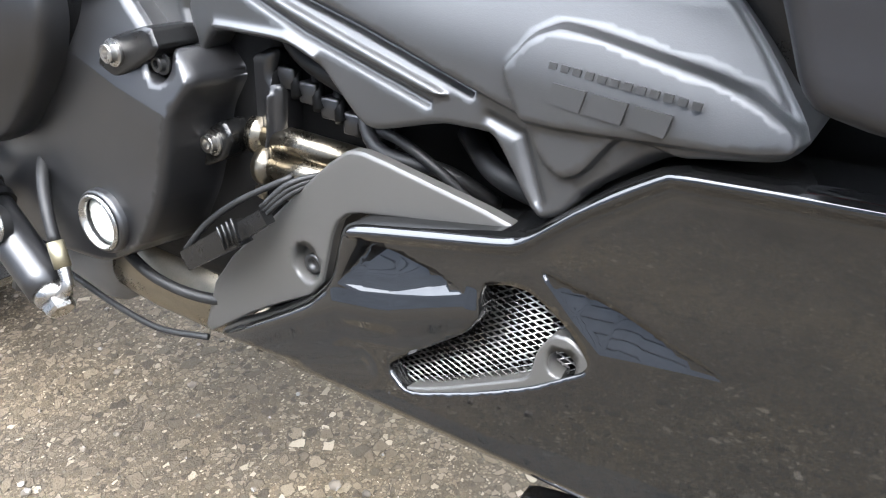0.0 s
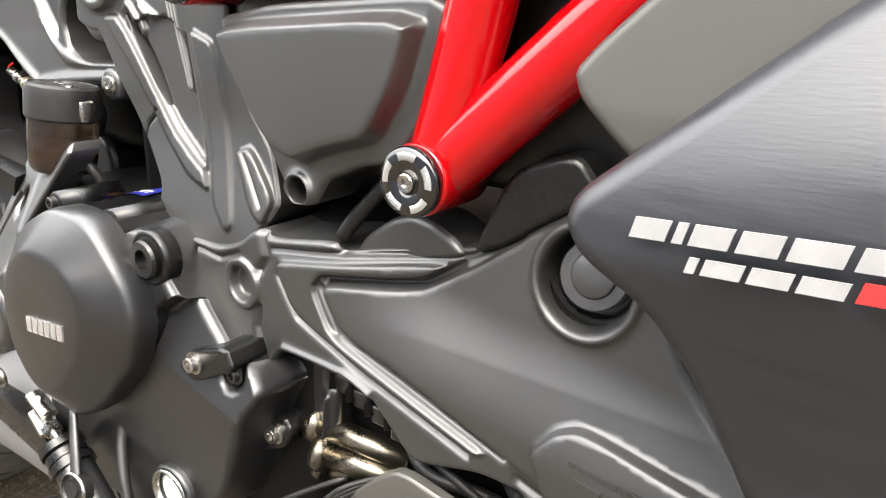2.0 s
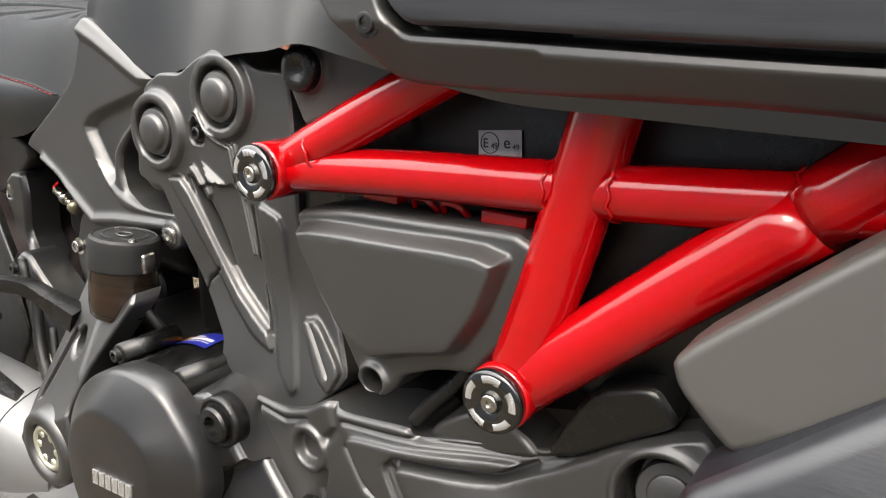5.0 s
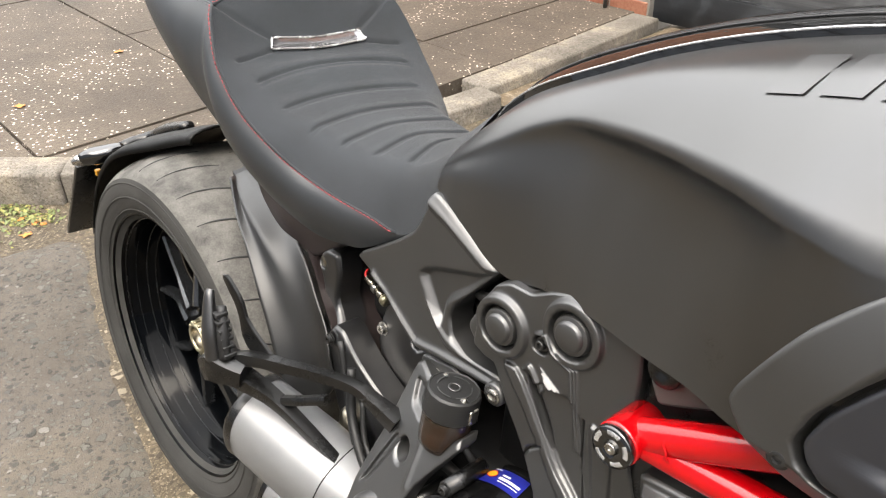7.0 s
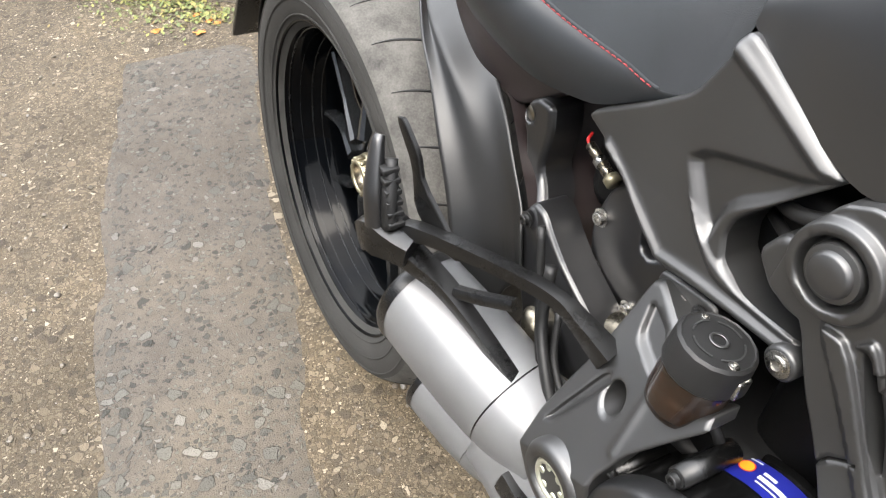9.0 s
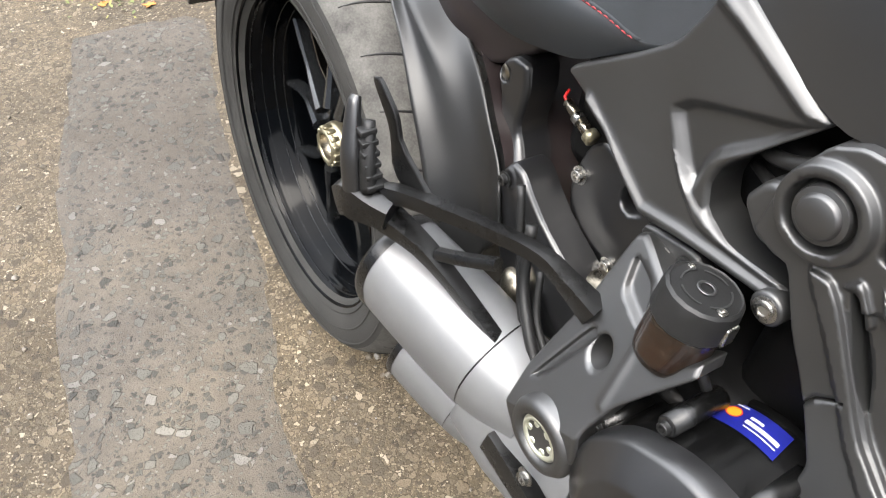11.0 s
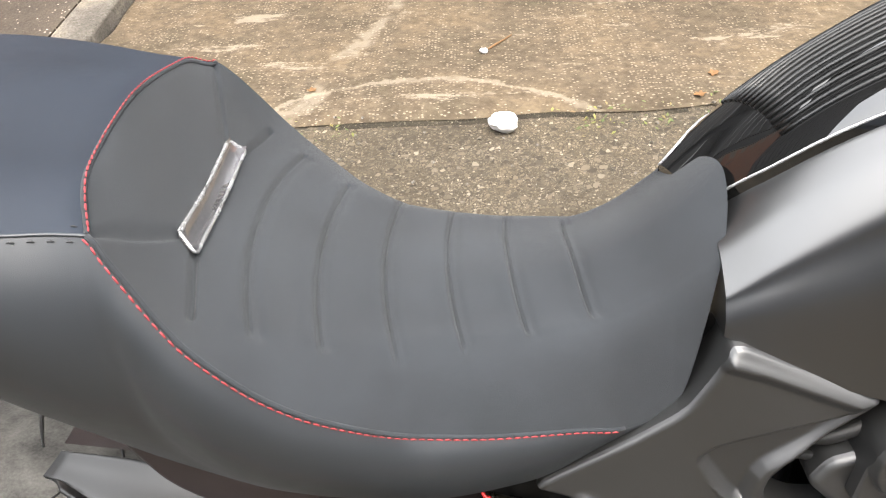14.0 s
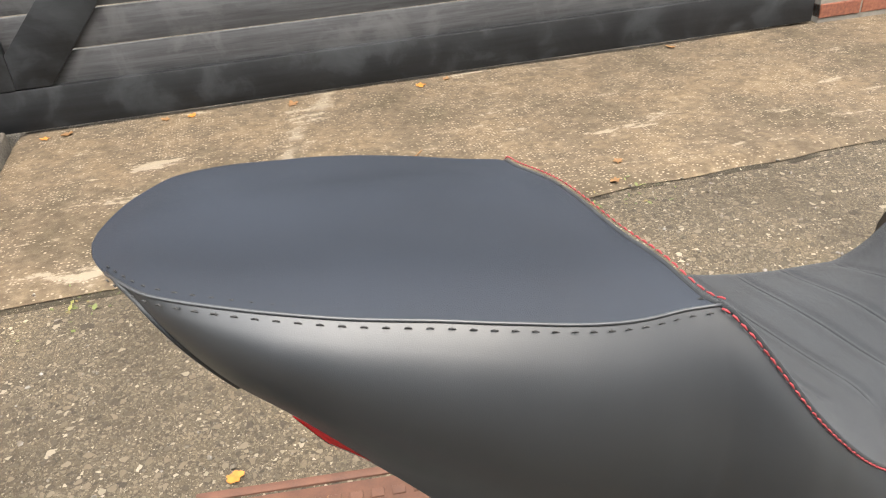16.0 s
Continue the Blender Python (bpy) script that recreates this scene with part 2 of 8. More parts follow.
def concrete(name):
    """Old slab: beige paste, fine pale exposed grit, brown-green blotches and smears of lime."""
    m, nt, p = nodes_of(name)
    tc = nt.nodes.new("ShaderNodeTexCoord")
    co = tc.outputs["Object"]

    def noise_at(scale, detail, rough=0.6, stretch=None, turn=0.0):
        n = nd(nt, "ShaderNodeTexNoise", Scale=scale, Detail=detail, Roughness=rough)
        if stretch:
            mp = nt.nodes.new("ShaderNodeMapping")
            mp.inputs["Scale"].default_value = stretch
            mp.inputs["Rotation"].default_value = (0, 0, turn)
            nt.links.new(co, mp.inputs["Vector"])
            nt.links.new(mp.outputs["Vector"], n.inputs["Vector"])
        else:
            nt.links.new(co, n.inputs["Vector"])
        return n.outputs["Fac"]

    def calc(op, a, b=0.0, c=0.0):
        n = nt.nodes.new("ShaderNodeMath")
        n.operation = op
        for k, v in enumerate((a, b, c)):
            if isinstance(v, (int, float)):
                n.inputs[k].default_value = v
            else:
                nt.links.new(v, n.inputs[k])
        return n.outputs[0]

    def blend(kind, fac, a, b):
        n = nt.nodes.new("ShaderNodeMix")
        n.data_type, n.blend_type = "RGBA", kind
        for key, v in (("Factor", fac), ("A", a), ("B", b)):
            if isinstance(v, (int, float)):
                n.inputs[key].default_value = v
            elif isinstance(v, tuple):
                n.inputs[key].default_value = (*v, 1)
            else:
                nt.links.new(v, n.inputs[key])
        return n.outputs["Result"]

    paste = ramp(nt, noise_at(26, 8, 0.72), [(0.30, (0.040, 0.029, 0.017)), (0.48, (0.066, 0.049, 0.031)), (0.60, (0.086, 0.066, 0.043)), (0.74, (0.125, 0.102, 0.072))])
    blot = ramp(nt, noise_at(2.6, 7, 0.68), [(0.34, (0.66, 0.67, 0.60)), (0.48, (0.98, 0.97, 0.95)), (0.60, (1.25, 1.22, 1.15)), (0.70, (1.5, 1.46, 1.36))])
    col = blend("MULTIPLY", 1.0, paste, blot)
    # flecks of pale grit, thick in some places and thin in others
    cell = nd(nt, "ShaderNodeTexVoronoi", Scale=150.0)
    longer = nt.nodes.new("ShaderNodeMapping")
    longer.inputs["Scale"].default_value = (0.62, 1.0, 1.0)
    nt.links.new(co, longer.inputs["Vector"])
    nt.links.new(longer.outputs["Vector"], cell.inputs["Vector"])
    sc = nt.nodes.new("ShaderNodeSeparateColor")
    nt.links.new(cell.outputs["Color"], sc.inputs["Color"])
    dense = calc("MULTIPLY_ADD", noise_at(7.5, 5, 0.7), 2.2, -0.78)
    fleck = calc("GREATER_THAN", calc("MULTIPLY", dense, 0.75), sc.outputs["Red"])
    near = ramp(nt, cell.outputs["Distance"], [(0.25, grey(1)), (0.5, grey(0))])
    col = blend("MIX", calc("MULTIPLY", calc("MULTIPLY", fleck, near), 0.72), col, (0.235, 0.195, 0.145))
    # smears of lime: two long ones and broken short ones
    sx = nt.nodes.new("ShaderNodeSeparateXYZ")
    nt.links.new(co, sx.inputs["Vector"])
    x, y = sx.outputs["X"], sx.outputs["Y"]
    wob = calc("MULTIPLY_ADD", noise_at(9, 5, 0.6), 0.12, -0.06)
    dx = calc("SUBTRACT", x, 0.27)
    arc = calc("ABSOLUTE", calc("ADD", calc("SUBTRACT", calc("MULTIPLY_ADD", calc("MULTIPLY", dx, dx), 0.8, y), 1.70), wob))
    trail = calc("ABSOLUTE", calc("ADD", calc("SUBTRACT", x, calc("MULTIPLY_ADD", y, 0.36, -0.665)), calc("MULTIPLY", wob, 1.6)))
    crumbs = noise_at(38, 6, 0.7)
    gap = ramp(nt, noise_at(4.0, 3), [(0.42, grey(0)), (0.52, grey(1))])
    for d, wide, much in ((arc, 0.016, 0.6), (trail, 0.05, 0.5)):
        body = ramp(nt, calc("ADD", calc("DIVIDE", d, wide), calc("MULTIPLY_ADD", crumbs, 2.6, -1.4)), [(0.25, grey(much)), (0.9, grey(0))])
        col = blend("MIX", calc("MULTIPLY", body, gap), col, (0.205, 0.172, 0.128))
    short = ramp(nt, calc("MULTIPLY_ADD", crumbs, 0.3, noise_at(3.2, 6, 0.66, (0.8, 3.2, 1), 0.35)), [(0.765, grey(0)), (0.82, grey(0.75))])
    col = blend("MIX", short, col, (0.20, 0.168, 0.125))
    # fine dark hairline marks
    hair = ramp(nt, calc("ABSOLUTE", calc("SUBTRACT", noise_at(2.1, 4, 0.55), 0.5)), [(0.0, grey(0.6)), (0.004, grey(1.0))])
    col = blend("MULTIPLY", 0.6, col, hair)
    nt.links.new(col, p.inputs["Base Color"])
    b = nd(nt, "ShaderNodeBump", Strength=0.55, Distance=0.003)
    nt.links.new(calc("MULTIPLY_ADD", crumbs, 0.8, noise_at(190, 4)), b.inputs["Height"])
    nt.links.new(b.outputs["Normal"], p.inputs["Normal"])
    p.inputs["Roughness"].default_value = 0.88
    p.inputs["Specular IOR Level"].default_value = 0.3
    return m


def timber(name, color, pale, stretch):
    """Stained boards: grain along x, with patchy brush marks and weathered rubs."""
    m, nt, p = nodes_of(name)
    tc = nt.nodes.new("ShaderNodeTexCoord")
    mp = nt.nodes.new("ShaderNodeMapping")
    mp.inputs["Scale"].default_value = (stretch, 1, 1)
    nt.links.new(tc.outputs["Object"], mp.inputs["Vector"])
    grain = nd(nt, "ShaderNodeTexNoise", Scale=70.0, Detail=6.0, Roughness=0.65)
    nt.links.new(mp.outputs["Vector"], grain.inputs["Vector"])
    rub = nd(nt, "ShaderNodeTexNoise", Scale=6.5, Detail=5.0, Roughness=0.62, Distortion=0.6)
    nt.links.new(tc.outputs["Object"], rub.inputs["Vector"])
    base = ramp(nt, grain.outputs["Fac"], [(0.3, tuple(0.55 * c for c in color)), (0.7, tuple(1.3 * c for c in color))])
    mix = nt.nodes.new("ShaderNodeMix")
    mix.data_type = "RGBA"
    nt.links.new(ramp(nt, rub.outputs["Fac"], [(0.50, grey(0)), (0.58, grey(0.45)), (0.72, grey(0.8))]), mix.inputs["Factor"])
    nt.links.new(base, mix.inputs["A"])
    mix.inputs["B"].default_value = (*pale, 1)
    nt.links.new(mix.outputs["Result"], p.inputs["Base Color"])
    nt.links.new(ramp(nt, rub.outputs["Fac"], [(0.4, grey(0.5)), (0.6, grey(0.7))]), p.inputs["Roughness"])
    b = nd(nt, "ShaderNodeBump", Strength=0.7, Distance=0.001)
    nt.links.new(grain.outputs["Fac"], b.inputs["Height"])
    nt.links.new(b.outputs["Normal"], p.inputs["Normal"])
    p.inputs["Specular IOR Level"].default_value = 0.35
    return m


M_COVER = surface("engine_cover_black", (0.0056, 0.0056, 0.0055), 0.47, 0.0, 0.15, 18, 1600, 0.08, rvar=0.05, spec=0.85, ior=1.58)
M_CASE = surface("crankcase_black", (0.0048, 0.0048, 0.0052), 0.36, 0.0, 0.15, 20, 1300, 0.12, spec=0.75)
M_PLASTIC = surface("black_plastic", grey(0.0034), 0.29, 0.0, 0.2, 25, 1500, 0.3, spec=0.4)
# near-black for deep parts; its colour carries the shade of gaps and voids
M_DEEP = surface("deep_black_and_gap_shade", grey(0.0018), 0.5, 0.0, 0.4, 30, 600, 0.2, spec=0.15)
M_TANK = surface("matt_black_tank_paint", (0.0055, 0.0055, 0.0056), 0.31, 0.0, 0.15, 9, 2500, 0.05, rvar=0.06, spec=0.8, ior=1.6)
M_PANEL = surface("matt_grey_panel_paint", (0.050, 0.0485, 0.045), 0.40, 0.2, 0.06, 8, 2500, 0.05, rvar=0.03)
M_BRUSHED = surface("dark_brushed_aluminium", (0.0062, 0.0070, 0.0098), 0.42, 0.15, 0.18, 150, 900, 0.10, stretch=(0.06, 1, 1), rvar=0.08, spec=0.85)
M_GLOSS = surface("gloss_black_paint", grey(0.004), 0.02, 0.0, 0.1, 10, 900, 0.0, rvar=0.01, spec=0.8)
M_RED = surface("red_frame_paint", (0.27, 0.001, 0.0025), 0.13, 0.0, 0.06, 30, 1200, 0.02, rvar=0.03, spec=0.5)
M_STEEL = surface("bright_steel", (0.36, 0.35, 0.33), 0.28, 1.0, 0.15, 90, 1500, 0.1)
M_BOLT = surface("black_oxide_bolt", grey(0.04), 0.35, 0.8, 0.2, 90, 1500, 0.1)
M_PIPE = surface("heat_tinted_steel", (0.24, 0.215, 0.17), 0.3, 1.0, 0.25, 25, 900, 0.1)
M_CAN = surface("satin_silver_aluminium", (0.150, 0.152, 0.154), 0.46, 0.45, 0.12, 9, 2200, 0.08, rvar=0.06)
M_BRASS = surface("anodised_hub_metal", (0.25, 0.225, 0.155), 0.38, 0.85, 0.2, 60, 1200, 0.1)
M_SUEDE = surface("black_suede_fabric", (0.0165, 0.0187, 0.0212), 0.88, 0.0, 0.28, 14, 2600, 0.7, sheen=0.05, spec=0.25)
M_VINYL = surface("black_seat_vinyl", (0.0100, 0.0122, 0.0146), 0.48, 0.0, 0.1, 20, 2200, 0.12, rvar=0.05, spec=0.62, ior=1.55)
M_THREAD = surface("red_thread", (0.20, 0.016, 0.02), 0.7, 0.0, 0.2, 200, 2500, 0.4)
M_BTHREAD = surface("black_thread", grey(0.012), 0.8, 0.0, 0.2, 200, 2500, 0.4)
M_RUBBER = surface("worn_tyre_rubber", (0.022, 0.0215, 0.020), 0.75, 0.0, 0.35, 22, 500, 0.5, spec=0.25)
M_BAND = surface("dusty_tread_rubber", (0.060, 0.058, 0.053), 0.85, 0.0, 0.6, 30, 420, 0.6, spec=0.25)
M_RIM = surface("gloss_black_rim", (0.0009, 0.0011, 0.0014), 0.10, 0.0, 0.15, 20, 900, 0.03, rvar=0.02, spec=0.06)
M_HOSE = surface("black_hose", grey(0.008), 0.5, 0.0, 0.2, 60, 1500, 0.3, spec=0.3)
M_SILVER = surface("silver_badge", grey(0.40), 0.25, 0.7, 0.05, 40, 1500, 0.0)
M_WHITE = surface("white_decal", grey(0.40), 0.4, 0.0, 0.05, 40, 1500, 0.0)
M_DECAL = surface("silvery_white_decal", grey(0.21), 0.4, 0.2, 0.1, 90, 1500, 0.0)
M_REDDECAL = surface("red_decal", (0.42, 0.012, 0.012), 0.4, 0.0, 0.05, 40, 1500, 0.0)
M_BLUE = surface("blue_decal", (0.007, 0.010, 0.13), 0.35, 0.0, 0.05, 40, 1500, 0.0, coat=0.1)
M_DRUM = surface("gloss_black_engine_paint", grey(0.0022), 0.17, 0.0, 0.3, 40, 900, 0.15, rvar=0.06, spec=0.3)
M_YELLOW = surface("yellow_decal", (0.5, 0.22, 0.012), 0.4, 0.0, 0.05, 40, 1500, 0.0)
M_FLUID = surface("amber_brake_fluid", (0.11, 0.036, 0.007), 0.15, 0.0, 0.5, 60, 900, 0.0)
M_LENS = surface("red_lamp_lens", (0.22, 0.0, 0.003), 0.12, 0.0, 0.1, 60, 900, 0.0, coat=0.6)
M_SPRING = surface("gold_anodised_spring", (0.10, 0.045, 0.008), 0.4, 0.5, 0.2, 60, 900, 0.0)
M_MUD = surface("brown_dusty_plastic", (0.013, 0.009, 0.0088), 0.42, 0.0, 0.2, 20, 1200, 0.3)
M_SMOKE, _nt, _p = nodes_of("smoked_clear_plastic")
_p.inputs["Base Color"].default_value = (0.060, 0.038, 0.026, 1)
_p.inputs["Transmission Weight"].default_value = 0.85
_p.inputs["Roughness"].default_value = 0.08
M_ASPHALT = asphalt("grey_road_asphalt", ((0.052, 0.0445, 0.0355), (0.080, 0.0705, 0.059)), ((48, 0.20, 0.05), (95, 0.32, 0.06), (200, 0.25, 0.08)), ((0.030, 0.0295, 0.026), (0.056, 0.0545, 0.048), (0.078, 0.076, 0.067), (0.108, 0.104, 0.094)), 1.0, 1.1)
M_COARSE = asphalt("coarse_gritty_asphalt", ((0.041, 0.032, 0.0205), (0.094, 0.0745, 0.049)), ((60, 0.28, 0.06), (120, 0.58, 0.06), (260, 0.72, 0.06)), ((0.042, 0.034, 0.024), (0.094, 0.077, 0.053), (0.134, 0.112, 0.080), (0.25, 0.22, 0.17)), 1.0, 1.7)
M_CONCRETE = concrete("weathered_concrete")
M_FLAG = gritty("paving_concrete", (0.034, 0.026, 0.019), (0.051, 0.040, 0.029), (0.068, 0.058, 0.047), 90, 300, 1.6, 0.45, 0.003, speck=(0.40, 0.355, 0.30))
M_KERB = gritty("kerb_stone", (0.063, 0.055, 0.042), (0.108, 0.095, 0.079), (0.16, 0.147, 0.126), 80, 300, 5.0, 0.4, 0.003, stain=(1.5, 1.45, 1.35))
M_WOOD = timber("black_stained_timber", (0.0058, 0.0066, 0.0078), (0.022, 0.0245, 0.0275), 0.05)
M_BOARD = timber("grey_stained_timber", (0.044, 0.0455, 0.048), (0.070, 0.0715, 0.073), 0.05)
M_MORTAR = surface("mortar", (0.135, 0.122, 0.105), 0.9, 0.0, 0.2, 20, 500, 0.5)
M_LEAF = surface("yellow_leaf", (0.28, 0.108, 0.014), 0.65, 0.0, 0.3, 60, 400, 0.3)
M_BROWNLEAF = surface("brown_leaf", (0.13, 0.065, 0.022), 0.7, 0.0, 0.3, 60, 400, 0.3)
M_WEED, _nt, _p = nodes_of("green_weed")
_geo = _nt.nodes.new("ShaderNodeNewGeometry")
_nt.links.new(ramp(_nt, _geo.outputs["Random Per Island"], [(0.0, (0.050, 0.066, 0.016)), (0.55, (0.085, 0.100, 0.024)), (0.8, (0.150, 0.140, 0.030)), (1.0, (0.120, 0.075, 0.035))]), _p.inputs["Base Color"])
_p.inputs["Roughness"].default_value = 0.7
M_STONE = surface("white_stone", (0.5, 0.49, 0.475), 0.7, 0.0, 0.1, 60, 300, 0.3)
M_RUST = surface("red_brown_iron_cover", (0.085, 0.038, 0.023), 0.75, 0.2, 0.35, 16, 300, 0.6)


def brick_paint():
    m, nt, p = nodes_of("red_brick")
    tc = nt.nodes.new("ShaderNodeTexCoord")
    oi = nt.nodes.new("ShaderNodeObjectInfo")
    n = nd(nt, "ShaderNodeTexNoise", Scale=60.0, Detail=6.0)
    nt.links.new(tc.outputs["Object"], n.inputs["Vector"])
    mx = nt.nodes.new("ShaderNodeMath")
    mx.operation = "MULTIPLY_ADD"
    mx.inputs[1].default_value = 0.5
    nt.links.new(oi.outputs["Random"], mx.inputs[0])
    nt.links.new(n.outputs["Fac"], mx.inputs[2])
    nt.links.new(ramp(nt, mx.outputs[0], [(0.3, (0.085, 0.026, 0.013)), (0.65, (0.15, 0.049, 0.025)), (1.0, (0.19, 0.082, 0.045))]), p.inputs["Base Color"])
    p.inputs["Roughness"].default_value = 0.85
    b = nd(nt, "ShaderNodeBump", Strength=0.5, Distance=0.002)
    nt.links.new(n.outputs["Fac"], b.inputs["Height"])
    nt.links.new(b.outputs["Normal"], p.inputs["Normal"])
    return m


M_BRICK = brick_paint()
M_FARWALL = surface("pale_blue_grey_boarding", (0.17, 0.19, 0.225), 0.8, 0.0, 0.25, 2.0, 60, 0.4)
M_PEBBLE = gritty("loose_grit", (0.042, 0.035, 0.025), (0.105, 0.09, 0.07), (0.22, 0.21, 0.195), 40, 300, 30, 0.2, 0.001)
M_HUGGER = surface("satin_black_guard_plastic", (0.0050, 0.0050, 0.0049), 0.46, 0.0, 0.2, 16, 1500, 0.12, spec=0.55)
# flat black painted where openings would be in shade
M_HOLE = surface("opening_shade_black", grey(0.002), 0.9, 0.0, 0.2, 40, 900, 0.0, spec=0.1)
M_PILLION = surface("black_microfibre", (0.0094, 0.0128, 0.0190), 0.66, 0.0, 0.22, 9, 2600, 0.5, spec=0.25)
M_STEP = surface("dark_rim_edge", (0.0030, 0.0034, 0.0040), 0.25, 0.0, 0.15, 20, 900, 0.03, spec=0.3)
M_SPOKE = surface("gloss_black_spoke", (0.0075, 0.0082, 0.009), 0.22, 0.0, 0.15, 20, 900, 0.05, spec=1.0)
M_BADGE = surface("smoked_chrome", (0.34, 0.335, 0.345), 0.20, 0.9, 0.2, 60, 1500, 0.0)


# ---- building helpers ----
def part(name, bm, material, parent=None, label="", smooth=True):
    """Link a bmesh (or mesh) as one object under a thing."""
    if isinstance(bm, bmesh.types.BMesh):
        me = bpy.data.meshes.new(name)
        bm.to_mesh(me)
        bm.free()
    else:
        me = bm
    if not me.materials:
        me.materials.append(material)
    if smooth and not me.has_custom_normals:
        me.polygons.foreach_set("use_smooth", [True] * len(me.polygons))
        if smooth is not True:
            me.set_sharp_from_angle(angle=radians(smooth))
    ob = new(name, me)
    if parent is not None:
        ob.parent = parent
    if label:
        ob["label"] = label
    return ob


def mesh_of(verts, faces, name="m"):
    me = bpy.data.meshes.new(name)
    me.from_pydata([tuple(map(float, v)) for v in verts], [], [tuple(map(int, f)) for f in faces])
    me.update()
    return me


def spl(xs, ys):
    """A smooth curve through the given places."""
    xs, ys = np.array(xs, float), np.array(ys, float)
    d = np.diff(ys) / np.diff(xs)
    m = np.r_[d[0], np.where(d[1:] * d[:-1] > 0, 2 * d[1:] * d[:-1] / (d[1:] + d[:-1] + 1e-12), 0), d[-1]]

    def f(x):
        x = np.clip(np.asarray(x, float), xs[0], xs[-1])
        k = np.clip(np.searchsorted(xs, x) - 1, 0, len(xs) - 2)
        h = xs[k + 1] - xs[k]
        t = (x - xs[k]) / h
        return (2 * t**3 - 3 * t**2 + 1) * ys[k] + (t**3 - 2 * t**2 + t) * h * m[k] + (3 * t**2 - 2 * t**3) * ys[k + 1] + (t**3 - t**2) * h * m[k + 1]

    return f


def soften(pts, rounds=2, cut=0.18):
    p = np.array(pts, float)
    for _ in range(rounds):
        q = np.roll(p, -1, 0)
        p = np.stack([p + cut * (q - p), q - cut * (q - p)], 1).reshape(-1, p.shape[1])
    return p


def seg_dist(P, a, b):
    ab, ap = b - a, P - a
    t = np.clip((ap @ ab) / max(ab @ ab, 1e-12), 0, 1)
    return np.linalg.norm(ap - t[:, None] * ab, axis=1)


def line_dist(P, line, closed=False):
    line = np.array(line, float)
    ends = np.roll(line, -1, 0) if closed else line[1:]
    return np.min([seg_dist(P, a, b) for a, b in zip(line, ends)], 0)


def inside(P, poly):
    c = np.zeros(len(P), bool)
    for (x1, y1), (x2, y2) in zip(poly, np.roll(poly, -1, 0)):
        if y1 != y2:
            c ^= ((y1 > P[:, 1]) != (y2 > P[:, 1])) & (P[:, 0] < (x2 - x1) * (P[:, 1] - y1) / (y2 - y1) + x1)
    return c


def signed(P, poly):
    d = line_dist(P, poly, True)
    return np.where(inside(P, poly), d, -d)


def ease(t):
    t = np.clip(t, 0, 1)
    return t * t * (3 - 2 * t)


def relief(P, poly, loops, y, feats, edge):
    """Height (towards +y) of a moulded face at places P."""
    Y = np.array([y(a, b) for a, b in P]) if callable(y) else np.full(len(P), float(y))
    if edge:
        d = signed(P, poly)
        for lp in loops[1:]:
            d = np.minimum(d, -signed(P, lp))
        t = np.clip(d / edge, 0, 1)
        Y = Y + edge * (1 - np.sqrt(np.clip(1 - (1 - t) ** 2, 0, 1)))
    for kind, *a in feats:
        if kind == "up":
            sh, h, w = a
            Y = Y - h * ease(signed(P, soften(sh, 2, 0.15)) / w)
        elif kind == "line":
            sh, h, w = a
            Y = Y - h * np.exp(-((line_dist(P, sh) / w) ** 2))
        elif kind == "disc":
            cx, cz, r, h, w = a
            Y = Y - h * ease((r - np.hypot(P[:, 0] - cx, P[:, 1] - cz)) / w)
        elif kind == "ring":
            cx, cz, r, h, w = a
            Y = Y - h * np.exp(-(((np.hypot(P[:, 0] - cx, P[:, 1] - cz) - r) / w) ** 2))
        elif kind == "ramp":
            sh, deep, flush, h = a
            dd, df = line_dist(P, deep), line_dist(P, flush)
            Y = Y + h * ease((signed(P, np.array(sh, float)) + 0.0006) / 0.0014) * df
        elif kind == "bulge":
            cx, cz, rx, rz, h = a
            Y = Y - h * np.exp(-(((P[:, 0] - cx) / rx) ** 2) - ((P[:, 1] - cz) / rz) ** 2)
    return Y


def offset_line(line, d, closed):
    """A line moved sideways by d, to its left."""
    p = np.array(line, float)
    t = (np.roll(p, -1, 0) - np.roll(p, 1, 0)) if closed else np.gradient(p, axis=0)
    t /= np.linalg.norm(t, axis=1)[:, None] + 1e-12
    return p + d * np.stack([-t[:, 1], t[:, 0]], 1)


def resampled(line, step, closed):
    p = np.array(line, float)
    if closed:
        p = np.concatenate([p, p[:1]])
    s = np.r_[0, np.cumsum(np.linalg.norm(np.diff(p, axis=0), axis=1))]
    n = max(3, int(s[-1] / step))
    q = np.linspace(0, s[-1], n + (0 if closed else 1), endpoint=not closed)
    return np.stack([np.interp(q, s, p[:, 0]), np.interp(q, s, p[:, 1])], 1)


